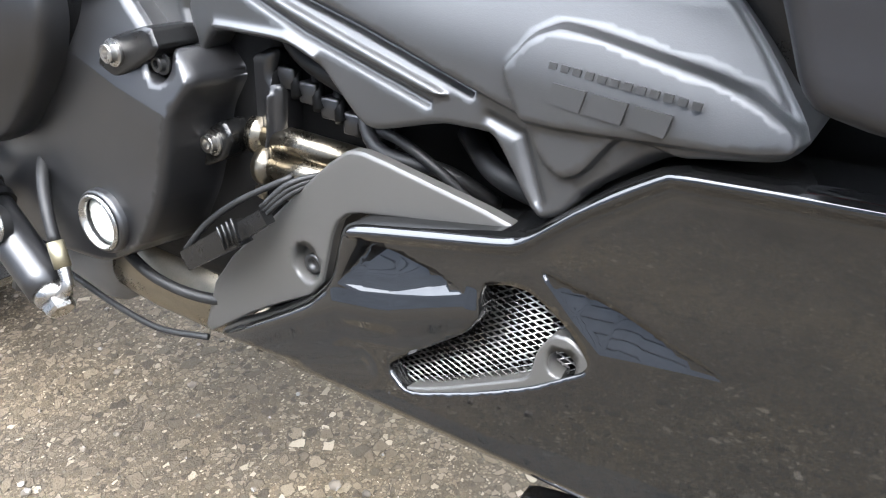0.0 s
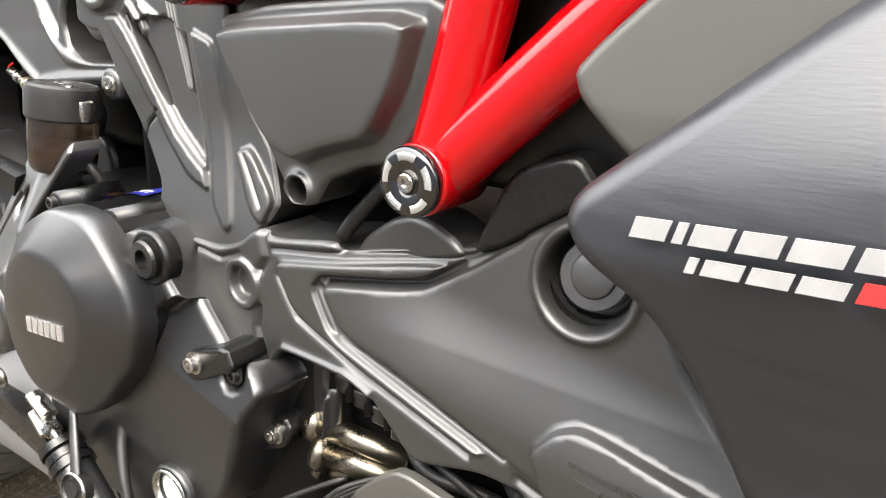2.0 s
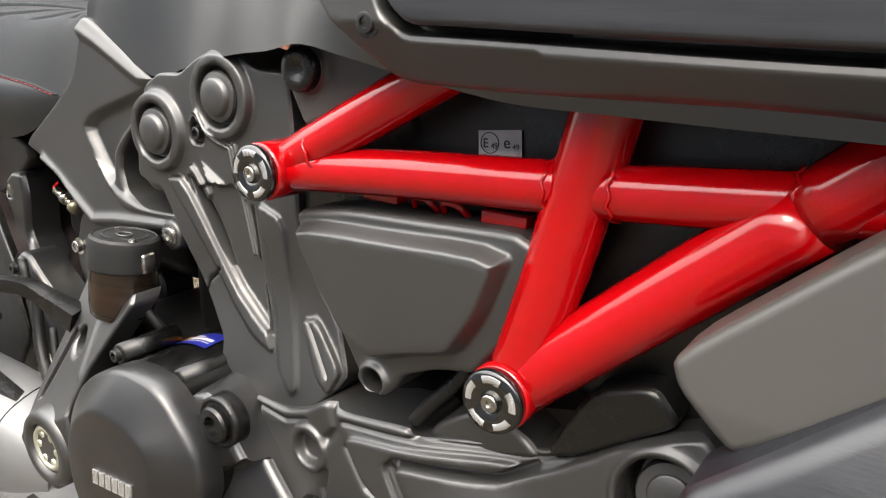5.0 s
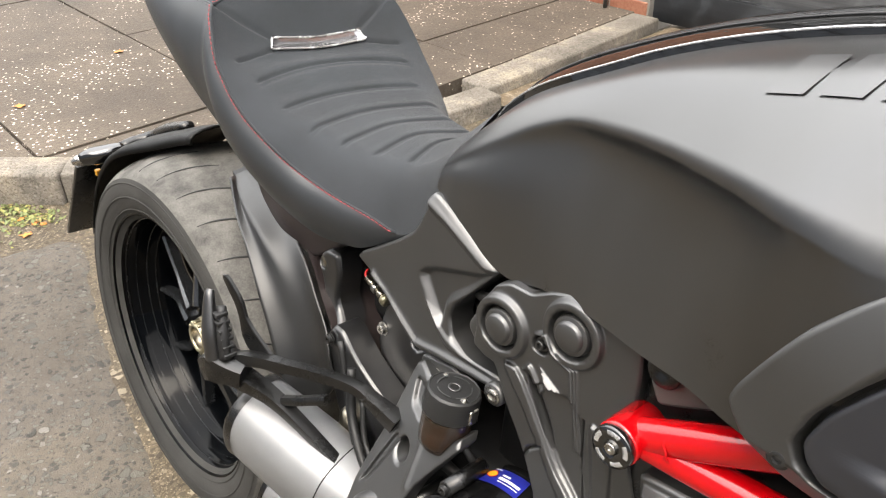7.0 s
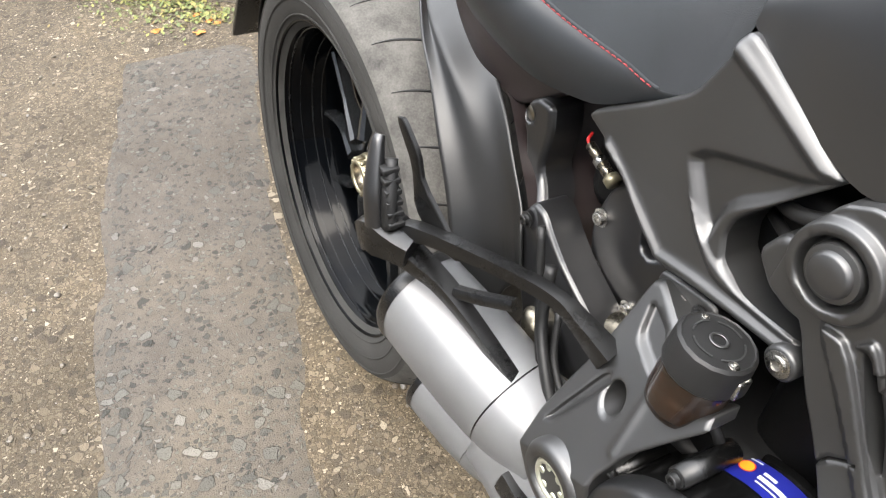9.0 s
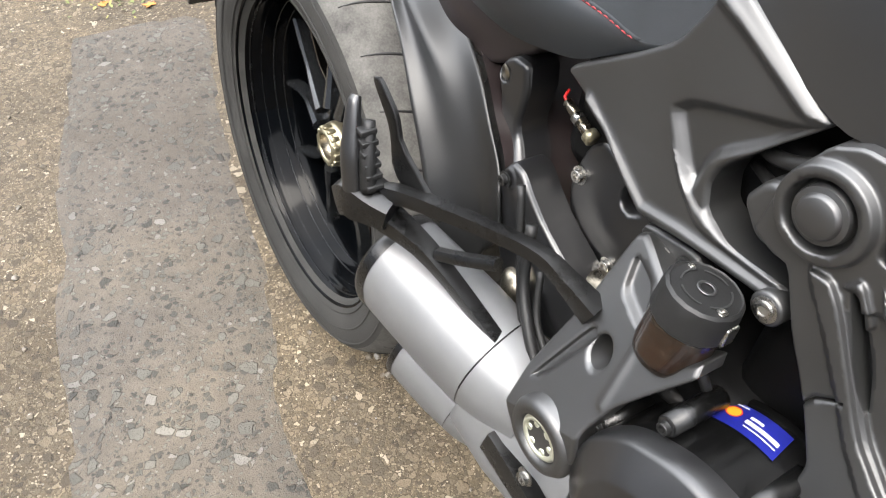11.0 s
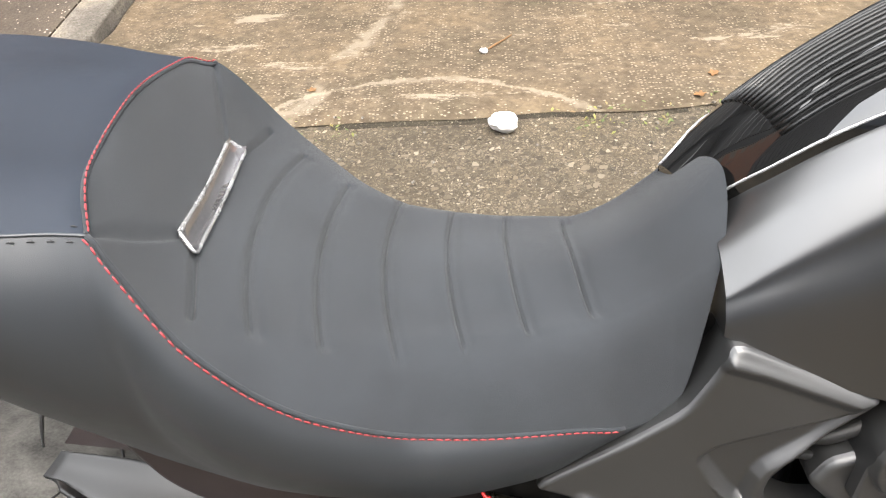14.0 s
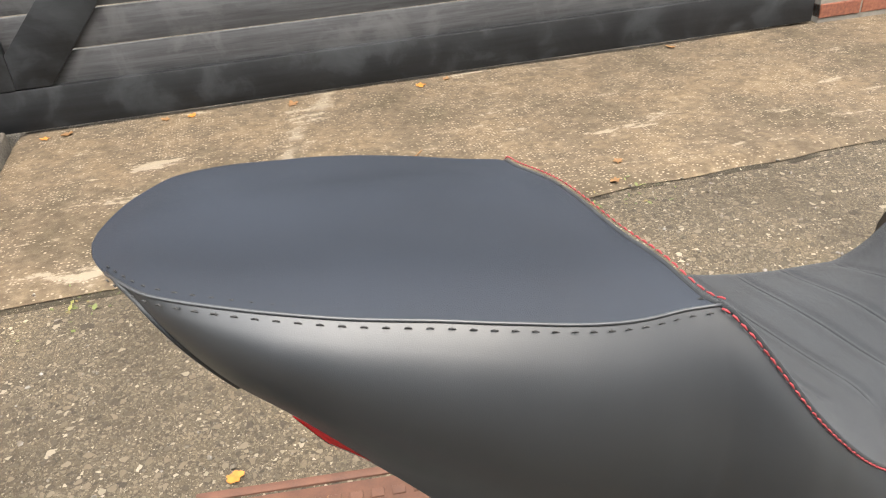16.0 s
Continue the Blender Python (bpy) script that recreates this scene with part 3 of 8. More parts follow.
def contours(poly, loops, feats, edge, step):
    """Lines along which a relief bends: (points, closed)."""
    out = []
    for kind, *a in feats:
        if kind == "up":
            sh, h, w = a
            base = resampled(soften(sh, 2, 0.15), step, True)
            out.append((base, True))
            ccw = 1 if np.sum(base[:, 0] * np.roll(base[:, 1], -1) - np.roll(base[:, 0], -1) * base[:, 1]) > 0 else -1
            for k in (0.25, 0.5, 0.75, 1.0):
                q = offset_line(base, ccw * w * k, True)
                good = np.abs(signed(q, soften(sh, 2, 0.15)) - w * k) < 0.12 * w
                out.append((np.where(good[:, None], q, np.nan), True))
        elif kind == "line":
            sh, h, w = a
            base = resampled(sh, step, False)
            for k in (0.0, 0.5, -0.5, 1.0, -1.0, 1.7, -1.7):
                q = offset_line(base, w * k, False)
                good = np.abs(line_dist(q, sh) - w * abs(k)) < 0.15 * w
                out.append((np.where(good[:, None], q, np.nan), False))
        elif kind == "ramp":
            base = resampled(a[0], step, True)
            for k in (0.0, 0.0007, -0.0007):
                q = offset_line(base, k, True)
                good = np.abs(line_dist(q, a[0], True) - abs(k)) < 0.0002
                out.append((np.where(good[:, None], q, np.nan), True))
        elif kind in ("disc", "ring"):
            r, w = a[2], a[4]
            for rr in ((r, r - w * 0.33, r - w * 0.67, r - w) if kind == "disc" else (r, r - w * 0.5, r + w * 0.5, r - w, r + w, r + 1.7 * w, r - 1.7 * w)):
                m = max(24, int(6.283 * rr / step))
                q = 2 * math.pi * np.arange(m) / m
                out.append((np.stack([a[0] + rr * np.cos(q), a[1] + rr * np.sin(q)], 1), True))
    if edge:
        for i, lp in enumerate(loops):
            base = resampled(lp, step, True)
            ccw = 1 if np.sum(base[:, 0] * np.roll(base[:, 1], -1) - np.roll(base[:, 0], -1) * base[:, 1]) > 0 else -1
            if i:
                ccw = -ccw
            for k in (0.08, 0.3, 0.6, 1.0):
                q = offset_line(base, ccw * edge * k, True)
                good = np.abs(np.abs(signed(q, lp)) - edge * k) < 0.15 * edge * k
                out.append((np.where(good[:, None], q, np.nan), True))
    return out


def moulded(outline, y, feats=(), edge=0.004, depth=0.02, step=0.006, rounds=2, cut=0.16, holes=()):
    """A moulded cover in the bike's side plane: an outline (x, z), its outer face at y (towards -y), rounded edges, raised fields,
    ridges and dishes, and a skirt that gives it thickness."""
    step = max(0.0018, step * 0.5)
    poly = soften(outline, rounds, cut)
    loops = [poly] + [np.array([(cx + r * math.cos(a), cz + r * math.sin(a)) for a in np.linspace(0, 2 * math.pi, 20, endpoint=False)]) for cx, cz, r in holes]
    bpts, edges = [], []
    for lp in loops:
        ring = []
        for a, b in zip(lp, np.roll(lp, -1, 0)):
            n = max(1, int(np.linalg.norm(b - a) / step))
            ring += [a + (b - a) * k / n for k in range(n)]
        s = len(bpts)
        edges += [(s + i, s + (i + 1) % len(ring)) for i in range(len(ring))]
        bpts += ring
    bpts = np.array(bpts)
    lo, hi = poly.min(0), poly.max(0)
    gx, gz = np.meshgrid(np.arange(lo[0], hi[0], step), np.arange(lo[1], hi[1], step * 0.87))
    gx = gx + (np.arange(gx.shape[0]) % 2)[:, None] * step / 2
    G = np.stack([gx.ravel(), gz.ravel()], 1)
    keep = signed(G, poly) > step * 0.55
    for lp in loops[1:]:
        keep &= signed(G, lp) < -step * 0.4
    G = G[keep]
    pts, m, taken = [bpts], len(bpts), set()
    for q, closed in contours(poly, loops, feats, edge, step * 1.1):
        ok = ~np.isnan(q[:, 0])
        q0 = np.nan_to_num(q)
        ok &= signed(q0, poly) > 0.0002
        for lp in loops[1:]:
            ok &= signed(q0, lp) < -0.0002
        ids = np.full(len(q), -1)
        ids[ok] = m + np.arange(ok.sum())
        m += int(ok.sum())
        pts.append(q0[ok])
        nxt = np.roll(ids, -1)
        if not closed:
            nxt[-1] = -1
        edges += [(int(a), int(b)) for a, b in zip(ids, nxt) if a >= 0 and b >= 0]
        taken |= {(int(a), int(b)) for a, b in np.floor(q0[ok] / (step * 0.7))}
    near = {(a + i, b + j) for a, b in taken for i in (-1, 0, 1) for j in (-1, 0, 1)}
    free = [(int(a), int(b)) not in near for a, b in np.floor(G / (step * 0.7))]
    pts = np.concatenate(pts + [G[free]])
    vs, es, fs, *_ = geometry.delaunay_2d_cdt([Vector(p) for p in pts], edges, [], 1, 1e-6)
    V = np.array([(v.x, v.y) for v in vs])
    if len(loops) > 1:
        cen = np.array([V[list(f)].mean(0) for f in fs])
        ok = inside(cen, poly)
        for lp in loops[1:]:
            ok &= ~inside(cen, lp)
        fs = [f for f, k in zip(fs, ok) if k]
    args = (poly, loops, y, feats, edge)
    Y = relief(V, *args)
    e = 0.0007
    gx = (relief(V + (e, 0), *args) - relief(V - (e, 0), *args)) / (2 * e)
    gz = (relief(V + (0, e), *args) - relief(V - (0, e), *args)) / (2 * e)
    N = np.stack([gx, -np.ones(len(V)), gz], 1)
    verts = [(a, yy, b) for (a, b), yy in zip(V, Y)]
    faces = []
    count = {}
    for f in fs:
        f = list(f)
        a, b, c = (V[i] for i in f[:3])
        if (b[0] - a[0]) * (c[1] - a[1]) - (b[1] - a[1]) * (c[0] - a[0]) < 0:
            f.reverse()
        faces.append(f)
        for i in range(len(f)):
            count[(f[i], f[(i + 1) % len(f)])] = 1
    rim = [q for q in count if (q[1], q[0]) not in count]
    out = {}
    for i, j in rim:
        t = V[j] - V[i]
        for k in (i, j):
            out[k] = out.get(k, np.zeros(3)) + np.array((t[1], 0, -t[0])) / (np.linalg.norm(t) + 1e-9)
    twin, normals = {}, list(N)
    for k, o in out.items():
        twin[k] = len(verts)
        for dy in (0, depth):
            verts.append((V[k][0], Y[k] + dy, V[k][1]))
            normals.append(o)
    for i, j in rim:
        faces.append([twin[j], twin[i], twin[i] + 1, twin[j] + 1])
    normals = np.array(normals)
    normals /= np.linalg.norm(normals, axis=1)[:, None] + 1e-12
    me = mesh_of(verts, faces)
    me.polygons.foreach_set("use_smooth", [True] * len(me.polygons))
    me.normals_split_custom_set_from_vertices([tuple(n) for n in normals])
    return me


def turned(profile, at, axis=(0, -1, 0), seg=32, closed=True):
    """A turned piece: (radius, height along the axis) from the base up."""
    q = Vector(axis).normalized().to_track_quat("Z", "Y").to_matrix()
    verts, faces = [], []
    for r, h in profile:
        for k in range(seg):
            a = 2 * math.pi * k / seg
            verts.append(Vector(at) + q @ Vector((r * math.cos(a), r * math.sin(a), h)))
    n = len(profile)
    for i in range(n - 1):
        for k in range(seg):
            l = (k + 1) % seg
            faces.append((i * seg + k, i * seg + l, (i + 1) * seg + l, (i + 1) * seg + k))
    if closed:
        faces.append(tuple(range((n - 1) * seg, n * seg)))
        faces.append(tuple(reversed(range(seg))))
    return mesh_of(verts, faces)


def smooth_line(pts, n=8):
    p = [np.array(q, float) for q in pts]
    if len(p) < 3 or n < 2:
        return p
    p = [2 * p[0] - p[1]] + p + [2 * p[-1] - p[-2]]
    out = []
    for i in range(1, len(p) - 2):
        for k in range(n):
            t = k / n
            out.append(0.5 * (2 * p[i] + (p[i + 1] - p[i - 1]) * t + (2 * p[i - 1] - 5 * p[i] + 4 * p[i + 1] - p[i + 2]) * t * t + (3 * p[i] - p[i - 1] - 3 * p[i + 1] + p[i + 2]) * t**3))
    return out + [p[-2]]


def tube(pts, r, n=8, seg=12, flat=1.0, up=(0, 1, 0), square=False):
    """A rod or hose along points; r may change along it; flat squeezes it across 'up'."""
    line = smooth_line(pts, n)
    rr = np.interp(np.linspace(0, 1, len(line)), np.linspace(0, 1, len(np.atleast_1d(r))), np.atleast_1d(r))
    verts, faces = [], []
    for i, c in enumerate(line):
        d = Vector(line[min(i + 1, len(line) - 1)] - line[max(i - 1, 0)]).normalized()
        u = Vector(up)
        u = (u - d * u.dot(d))
        u = u.normalized() if u.length > 1e-4 else d.orthogonal().normalized()
        v = d.cross(u)
        for k in range(seg):
            a = 2 * math.pi * (k + 0.5) / seg
            ca, sa = math.cos(a), math.sin(a)
            if square:
                s = 1 / max(abs(ca), abs(sa)) ** 0.82
                ca, sa = ca * s, sa * s
            verts.append(Vector(c) + (u * ca * flat + v * sa) * float(rr[i]))
    m = len(line)
    for i in range(m - 1):
        for k in range(seg):
            l = (k + 1) % seg
            faces.append((i * seg + k, (i + 1) * seg + k, (i + 1) * seg + l, i * seg + l))
    faces.append(tuple(range(seg)))
    faces.append(tuple(reversed(range((m - 1) * seg, m * seg))))
    me = mesh_of(verts, faces)
    bm = bmesh.new()
    bm.from_mesh(me)
    bmesh.ops.recalc_face_normals(bm, faces=bm.faces)
    bm.to_mesh(me)
    bm.free()
    return me


def skin(P, close_v=False):
    """A surface through rows of points."""
    P = np.asarray(P, float)
    nu, nv = P.shape[:2]
    faces = []
    for i in range(nu - 1):
        for j in range(nv if close_v else nv - 1):
            k = (j + 1) % nv
            faces.append((i * nv + j, i * nv + k, (i + 1) * nv + k, (i + 1) * nv + j))
    return mesh_of(P.reshape(-1, 3), faces)


def block(a, b, bevel=0.003, segs=2):
    """A box between two corners with rounded edges."""
    bm = bmesh.new()
    bmesh.ops.create_cube(bm, size=1)
    for v in bm.verts:
        v.co = Vector([(a[i] + b[i]) / 2 + v.co[i] * (b[i] - a[i]) for i in range(3)])
    if bevel:
        bmesh.ops.bevel(bm, geom=bm.edges[:], offset=bevel, segments=segs, affect="EDGES", profile=0.5)
    return bm


def prism(outline, y0, y1, bevel=0.0):
    """A flat plate in the side plane from y0 to y1."""
    bm = bmesh.new()
    vs = [bm.verts.new((x, y0, z)) for x, z in outline]
    f = bm.faces.new(vs)
    r = bmesh.ops.extrude_face_region(bm, geom=[f])
    for v in [g for g in r["geom"] if isinstance(g, bmesh.types.BMVert)]:
        v.co.y = y1
    bmesh.ops.recalc_face_normals(bm, faces=bm.faces)
    if bevel:
        es = [e for e in bm.edges if len(e.link_faces) == 2 and e.calc_face_angle(0) > 0.5]
        bmesh.ops.bevel(bm, geom=es, offset=bevel, segments=2, affect="EDGES", profile=0.5)
    return bm


def joined(*meshes):
    bm = bmesh.new()
    for m in meshes:
        if isinstance(m, bmesh.types.BMesh):
            t = bpy.data.meshes.new("t")
            m.to_mesh(t)
            m.free()
            m = t
        bm.from_mesh(m)
    return bm


def bolt(parent, at, r, axis=(0, -1, 0), h=0.006, material=None, label="socket-head bolt"):
    """A socket-head screw with its washer."""
    prof = [(r * 1.45, 0), (r * 1.45, h * 0.25), (r * 1.05, h * 0.3), (r, h * 0.45), (r, h * 0.92), (r * 0.9, h), (r * 0.55, h), (r * 0.5, h * 0.5), (0.0005, h * 0.45)]
    return part("bolt", turned(prof, at, axis, 20), material or M_BOLT, parent, label, smooth=35)


def slanted_bars(parent, start, run, rise, widths, height, material, lean=0.2, gap=0.25, thick=0.0012, out=(0, -1, 0), name="lettering", label=""):
    """Lettering that is not spelled out: a row of plain blocks of its size and colour, each a part."""
    run, rise, out = Vector(run).normalized(), Vector(rise).normalized(), Vector(out).normalized()

    def plate(bm, u0, u1, v0, v1):
        vs = []
        for o in (0, thick):
            for u, v in ((u0, v0), (u1, v0), (u1, v1), (u0, v1)):
                vs.append(bm.verts.new(Vector(start) + run * (u + lean * v) + rise * v + out * o))
        for f in ((0, 1, 2, 3), (4, 5, 6, 7), (0, 1, 5, 4), (1, 2, 6, 5), (2, 3, 7, 6), (3, 0, 4, 7)):
            bm.faces.new([vs[i] for i in f])

    x = 0.0
    for w in widths:
        bm = bmesh.new()
        plate(bm, x, x + w, 0, height)
        bmesh.ops.recalc_face_normals(bm, faces=bm.faces)
        ob = part(name, bm, material, parent, label, smooth=False)
        x += w * (1 + gap) if w > 0.005 else w + 0.0018
    return ob


# ---- ground and buildings ----
rng = np.random.default_rng(7)


def ground_height(x, y):
    return 0.045 * ease((y - 0.25) / 1.15) * ease((x + 1.0) / 0.3)


def make_ground():
    near = np.arange(-2.6, 3.6, 0.05)
    xs = np.r_[-400, -80, -25, -9, -5, near, 5, 9, 25, 80, 400]
    ys = np.r_[-400, -80, -25, -9, -4, np.arange(-2.0, 2.9, 0.05), 5, 9, 25, 80, 400]
    X, Y = np.meshgrid(xs, ys, indexing="ij")
    Z = ground_height(X, Y)
    inner = (abs(X) < 3.5) & (abs(Y) < 2.8)
    Z = Z + np.where(inner, np.array([[noise.noise(Vector((a * 1.7, b * 1.7, 0))) * 0.006 + noise.noise(Vector((a * 6, b * 6, 3))) * 0.002 for b in ys] for a in xs]), 0)
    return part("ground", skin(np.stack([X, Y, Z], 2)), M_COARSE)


ground = tagged(make_ground(), "coarse worn brown-grey asphalt road surface with gritty aggregate", "road", kind="structure")


def sheet(name, outline, z, step, material, wobble=0.02):
    """A thin patch laid on the ground with an uneven edge."""
    poly = []
    o = np.array(outline, float)
    for a, b in zip(o, np.roll(o, -1, 0)):
        n = max(2, int(np.linalg.norm(b - a) / 0.06))
        poly += [a + (b - a) * k / n for k in range(n)]
    poly = np.array(poly)
    poly = poly + wobble * np.array([[noise.noise(Vector((p[0] * 4, p[1] * 4, 1))), noise.noise(Vector((p[0] * 4, p[1] * 4, 9)))] for p in poly])
    lo, hi = poly.min(0), poly.max(0)
    gx, gy = np.meshgrid(np.arange(lo[0], hi[0], step), np.arange(lo[1], hi[1], step))
    G = np.stack([gx.ravel(), gy.ravel()], 1)
    G = G[signed(G, poly) > step * 0.5]
    n = len(poly)
    vs, es, fs, *_ = geometry.delaunay_2d_cdt([Vector(p) for p in np.concatenate([poly, G])], [(i, (i + 1) % n) for i in range(n)], [], 1, 1e-6)
    V = np.array([(v.x, v.y) for v in vs])
    d = line_dist(V, poly, True)
    H = np.array([z(a, b) for a, b in V]) - 0.012 * (1 - ease(d / 0.02))
    fs = [f if (V[f[1]][0] - V[f[0]][0]) * (V[f[2]][1] - V[f[0]][1]) - (V[f[1]][1] - V[f[0]][1]) * (V[f[2]][0] - V[f[0]][0]) > 0 else f[::-1] for f in fs]
    return part(name, mesh_of(np.c_[V, H], fs), material)


def bumpy(x, y):
    return noise.noise(Vector((x * 1.7, y * 1.7, 0))) * 0.006 + noise.noise(Vector((x * 6, y * 6, 3))) * 0.002


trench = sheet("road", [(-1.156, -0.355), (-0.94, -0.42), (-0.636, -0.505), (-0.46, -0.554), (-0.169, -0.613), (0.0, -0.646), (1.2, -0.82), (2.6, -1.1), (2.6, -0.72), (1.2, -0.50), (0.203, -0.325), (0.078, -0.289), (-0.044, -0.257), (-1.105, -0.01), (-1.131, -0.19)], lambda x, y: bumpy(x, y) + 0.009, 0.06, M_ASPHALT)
tagged(trench, "smoother grey asphalt trench repair strip in the road", "road", kind="structure")

# concrete drive in front of the timber door
DOOR_Y, DOOR_L, DOOR_R = 2.68, -0.98, 2.56
drive = sheet("pavement_drive", [(-0.88, 1.46), (0.2, 1.48), (1.2, 1.51), (3.6, 1.6), (3.6, DOOR_Y + 0.25), (-0.9, DOOR_Y + 0.25)], lambda x, y: 0.062 + bumpy(x, y) * 0.7, 0.05, M_CONCRETE, 0.025)
tagged(drive, "weathered beige concrete driveway slab with pale stains", "driveway", kind="structure")


M_SOIL = asphalt("dark_joint_soil", ((0.016, 0.012, 0.007), (0.034, 0.027, 0.016)), ((140, 0.25, 0.08), (300, 0.35, 0.06)), ((0.02, 0.016, 0.01), (0.05, 0.042, 0.028), (0.09, 0.075, 0.05), (0.2, 0.18, 0.14)), 0.9, 6.0)
soil = sheet("ground_joint", [(-0.80, 1.435), (0.2, 1.455), (1.2, 1.485), (3.4, 1.57), (3.4, 1.605), (1.2, 1.515), (0.2, 1.485), (-0.80, 1.465)], lambda x, y: float(ground_height(x, y)) + bumpy(x, y) + 0.011, 0.02, M_SOIL, 0.03)
tagged(soil, "dark damp soil and grit along the edge of the slab", "soil", kind="structure")


def kerb_run(points, width, top, name, label):
    holder = tagged(new(name), label, "kerb", kind="structure")
    for (a, b) in points:
        a, b = Vector((*a, 0)), Vector((*b, 0))
        d = (b - a).normalized()
        side = Vector((-d.y, d.x, 0))
        bm = block((0.004, 0, -0.1), ((b - a).length - 0.004, width, top), 0.012, 3)
        m = Matrix((( d.x, side.x, 0, a.x), (d.y, side.y, 0, a.y), (0, 0, 1, 0), (0, 0, 0, 1)))
        for v in bm.verts:
            v.co = m @ v.co
        part("kerb_stone", bm, M_KERB, holder, smooth=40)
    return holder


KERB = [(-3.6, -2.28), (-2.72, -1.40), (-1.84, -0.52), (-1.30, 0.02), (-0.98, 0.55), (-0.80, 1.10), (-0.78, 1.45)]
kerb_run(list(zip(KERB, KERB[1:])), 0.13, 0.105, "kerb", "worn pale concrete kerb stones edging the pavement")
EDGING = [(-0.87, 1.46), (-0.89, 2.05), (-0.92, DOOR_Y - 0.02)]
kerb_run(list(zip(EDGING, EDGING[1:])), 0.15, 0.1, "kerb_drive", "pale concrete edging stones beside the driveway")


def clipped(poly, a, b, back):
    """The part of a polygon that lies left of the line a-b, moved back by a width."""
    a, b = np.array(a, float), np.array(b, float)
    d = (b - a) / np.linalg.norm(b - a)
    n = np.array([-d[1], d[0]])
    out = []
    for p, q in zip(poly, poly[1:] + poly[:1]):
        p, q = np.array(p), np.array(q)
        hp, hq = (p - a) @ n - back, (q - a) @ n - back
        if hp >= 0:
            out.append(tuple(p))
        if hp * hq < 0:
            out.append(tuple(p + (q - p) * hp / (hp - hq)))
    return out


def make_flags():
    holder = tagged(new("pavement"), "worn dark paving slabs speckled with pale grit", "pavement", kind="structure")
    cuts_x = (-7.2, -5.8, -4.6, -3.5, -2.52, -1.47, -0.9)
    cuts_y = (-3.4, -2.2, -1.0, 0.02, 0.76, 1.66, DOOR_Y)
    for x0, x1 in zip(cuts_x, cuts_x[1:]):
        for y0, y1 in zip(cuts_y, cuts_y[1:]):
            lift = float(rng.uniform(-0.003, 0.003))
            poly = [(x0 + 0.005, y0 + 0.005), (x1 - 0.005, y0 + 0.005), (x1 - 0.005, y1 - 0.005), (x0 + 0.005, y1 - 0.005)]
            for a, b in zip(KERB, KERB[1:]):
                poly = clipped(poly, a, b, 0.136) if poly else poly
            for a, b in zip(EDGING, EDGING[1:]):
                poly = clipped(poly, a, b, 0.156) if poly else poly
            if len(poly) < 3:
                continue
            bm = bmesh.new()
            f = bm.faces.new([bm.verts.new((x, y, 0.098 + lift)) for x, y in poly])
            f.normal_update()
            r = bmesh.ops.extrude_face_region(bm, geom=[f])
            for v in [g for g in r["geom"] if isinstance(g, bmesh.types.BMVert)]:
                v.co.z = -0.05
            bmesh.ops.recalc_face_normals(bm, faces=bm.faces)
            part("paving_slab", bm, M_FLAG, holder, smooth=False)
    return holder


make_flags()

# plain houses that close the street on its far side
boards = [block((-32, -9.235, 0.05 + 0.18 * k), (32, -9.19, 0.05 + 0.18 * k + 0.165), 0.006, 1) for k in range(44)]
far = part("wall_south", joined(block((-32, -9.6, -0.05), (32, -9.236, 8.0), 0), *boards), M_FARWALL, smooth=False)
tagged(far, "pale blue-grey boarded house wall across the street", "wall", kind="structure")


def make_door():
    door = tagged(new("garage_door"), "black-stained timber garage door with horizontal boards and a diagonal brace", "door")
    y = DOOR_Y
    z = 0.075
    n = 0
    while z < 2.1:
        h = 0.142
        part("board", block((DOOR_L + 0.02, y + 0.03, z), (DOOR_R - 0.02, y + 0.05, z + h - 0.006), 0.004), M_BOARD, door, smooth=40)
        z += h
        n += 1
    part("bottom_rail", block((DOOR_L, y, 0.075), (DOOR_R, y + 0.04, 0.235), 0.005), M_WOOD, door, "black bottom rail", smooth=40)
    part("top_rail", block((DOOR_L, y, 2.05), (DOOR_R, y + 0.04, 2.2), 0.005), M_WOOD, door, smooth=40)
    for x0, x1 in ((DOOR_L, DOOR_L + 0.14), (0.72, 0.86), (DOOR_R - 0.14, DOOR_R)):
        part("stile", block((x0, y - 0.002, 1.122 if x0 == 0.72 else 0.237), (x1, y + 0.038, 2.05), 0.005), M_WOOD, door, smooth=40)
    part("middle_rail", block((DOOR_L + 0.142, y + 0.004, 1.0), (DOOR_R - 0.142, y + 0.0295, 1.12), 0.003), M_WOOD, door, smooth=40)
    for a, b in (((DOOR_L + 0.14, 0.24), (0.72, 2.05)), ((DOOR_R - 0.14, 0.24), (0.86, 2.05))):
        s = 1 if b[0] > a[0] else -1
        part("brace", prism([(a[0], a[1]), (a[0] + s * 0.13, a[1]), (b[0], b[1] - 0.14), (b[0], b[1]), (b[0] - s * 0.02, b[1]), (a[0], a[1] + 0.13)], y + 0.002, y + 0.03, 0.003), M_WOOD, door, "diagonal brace", smooth=40)
    return door


make_door()


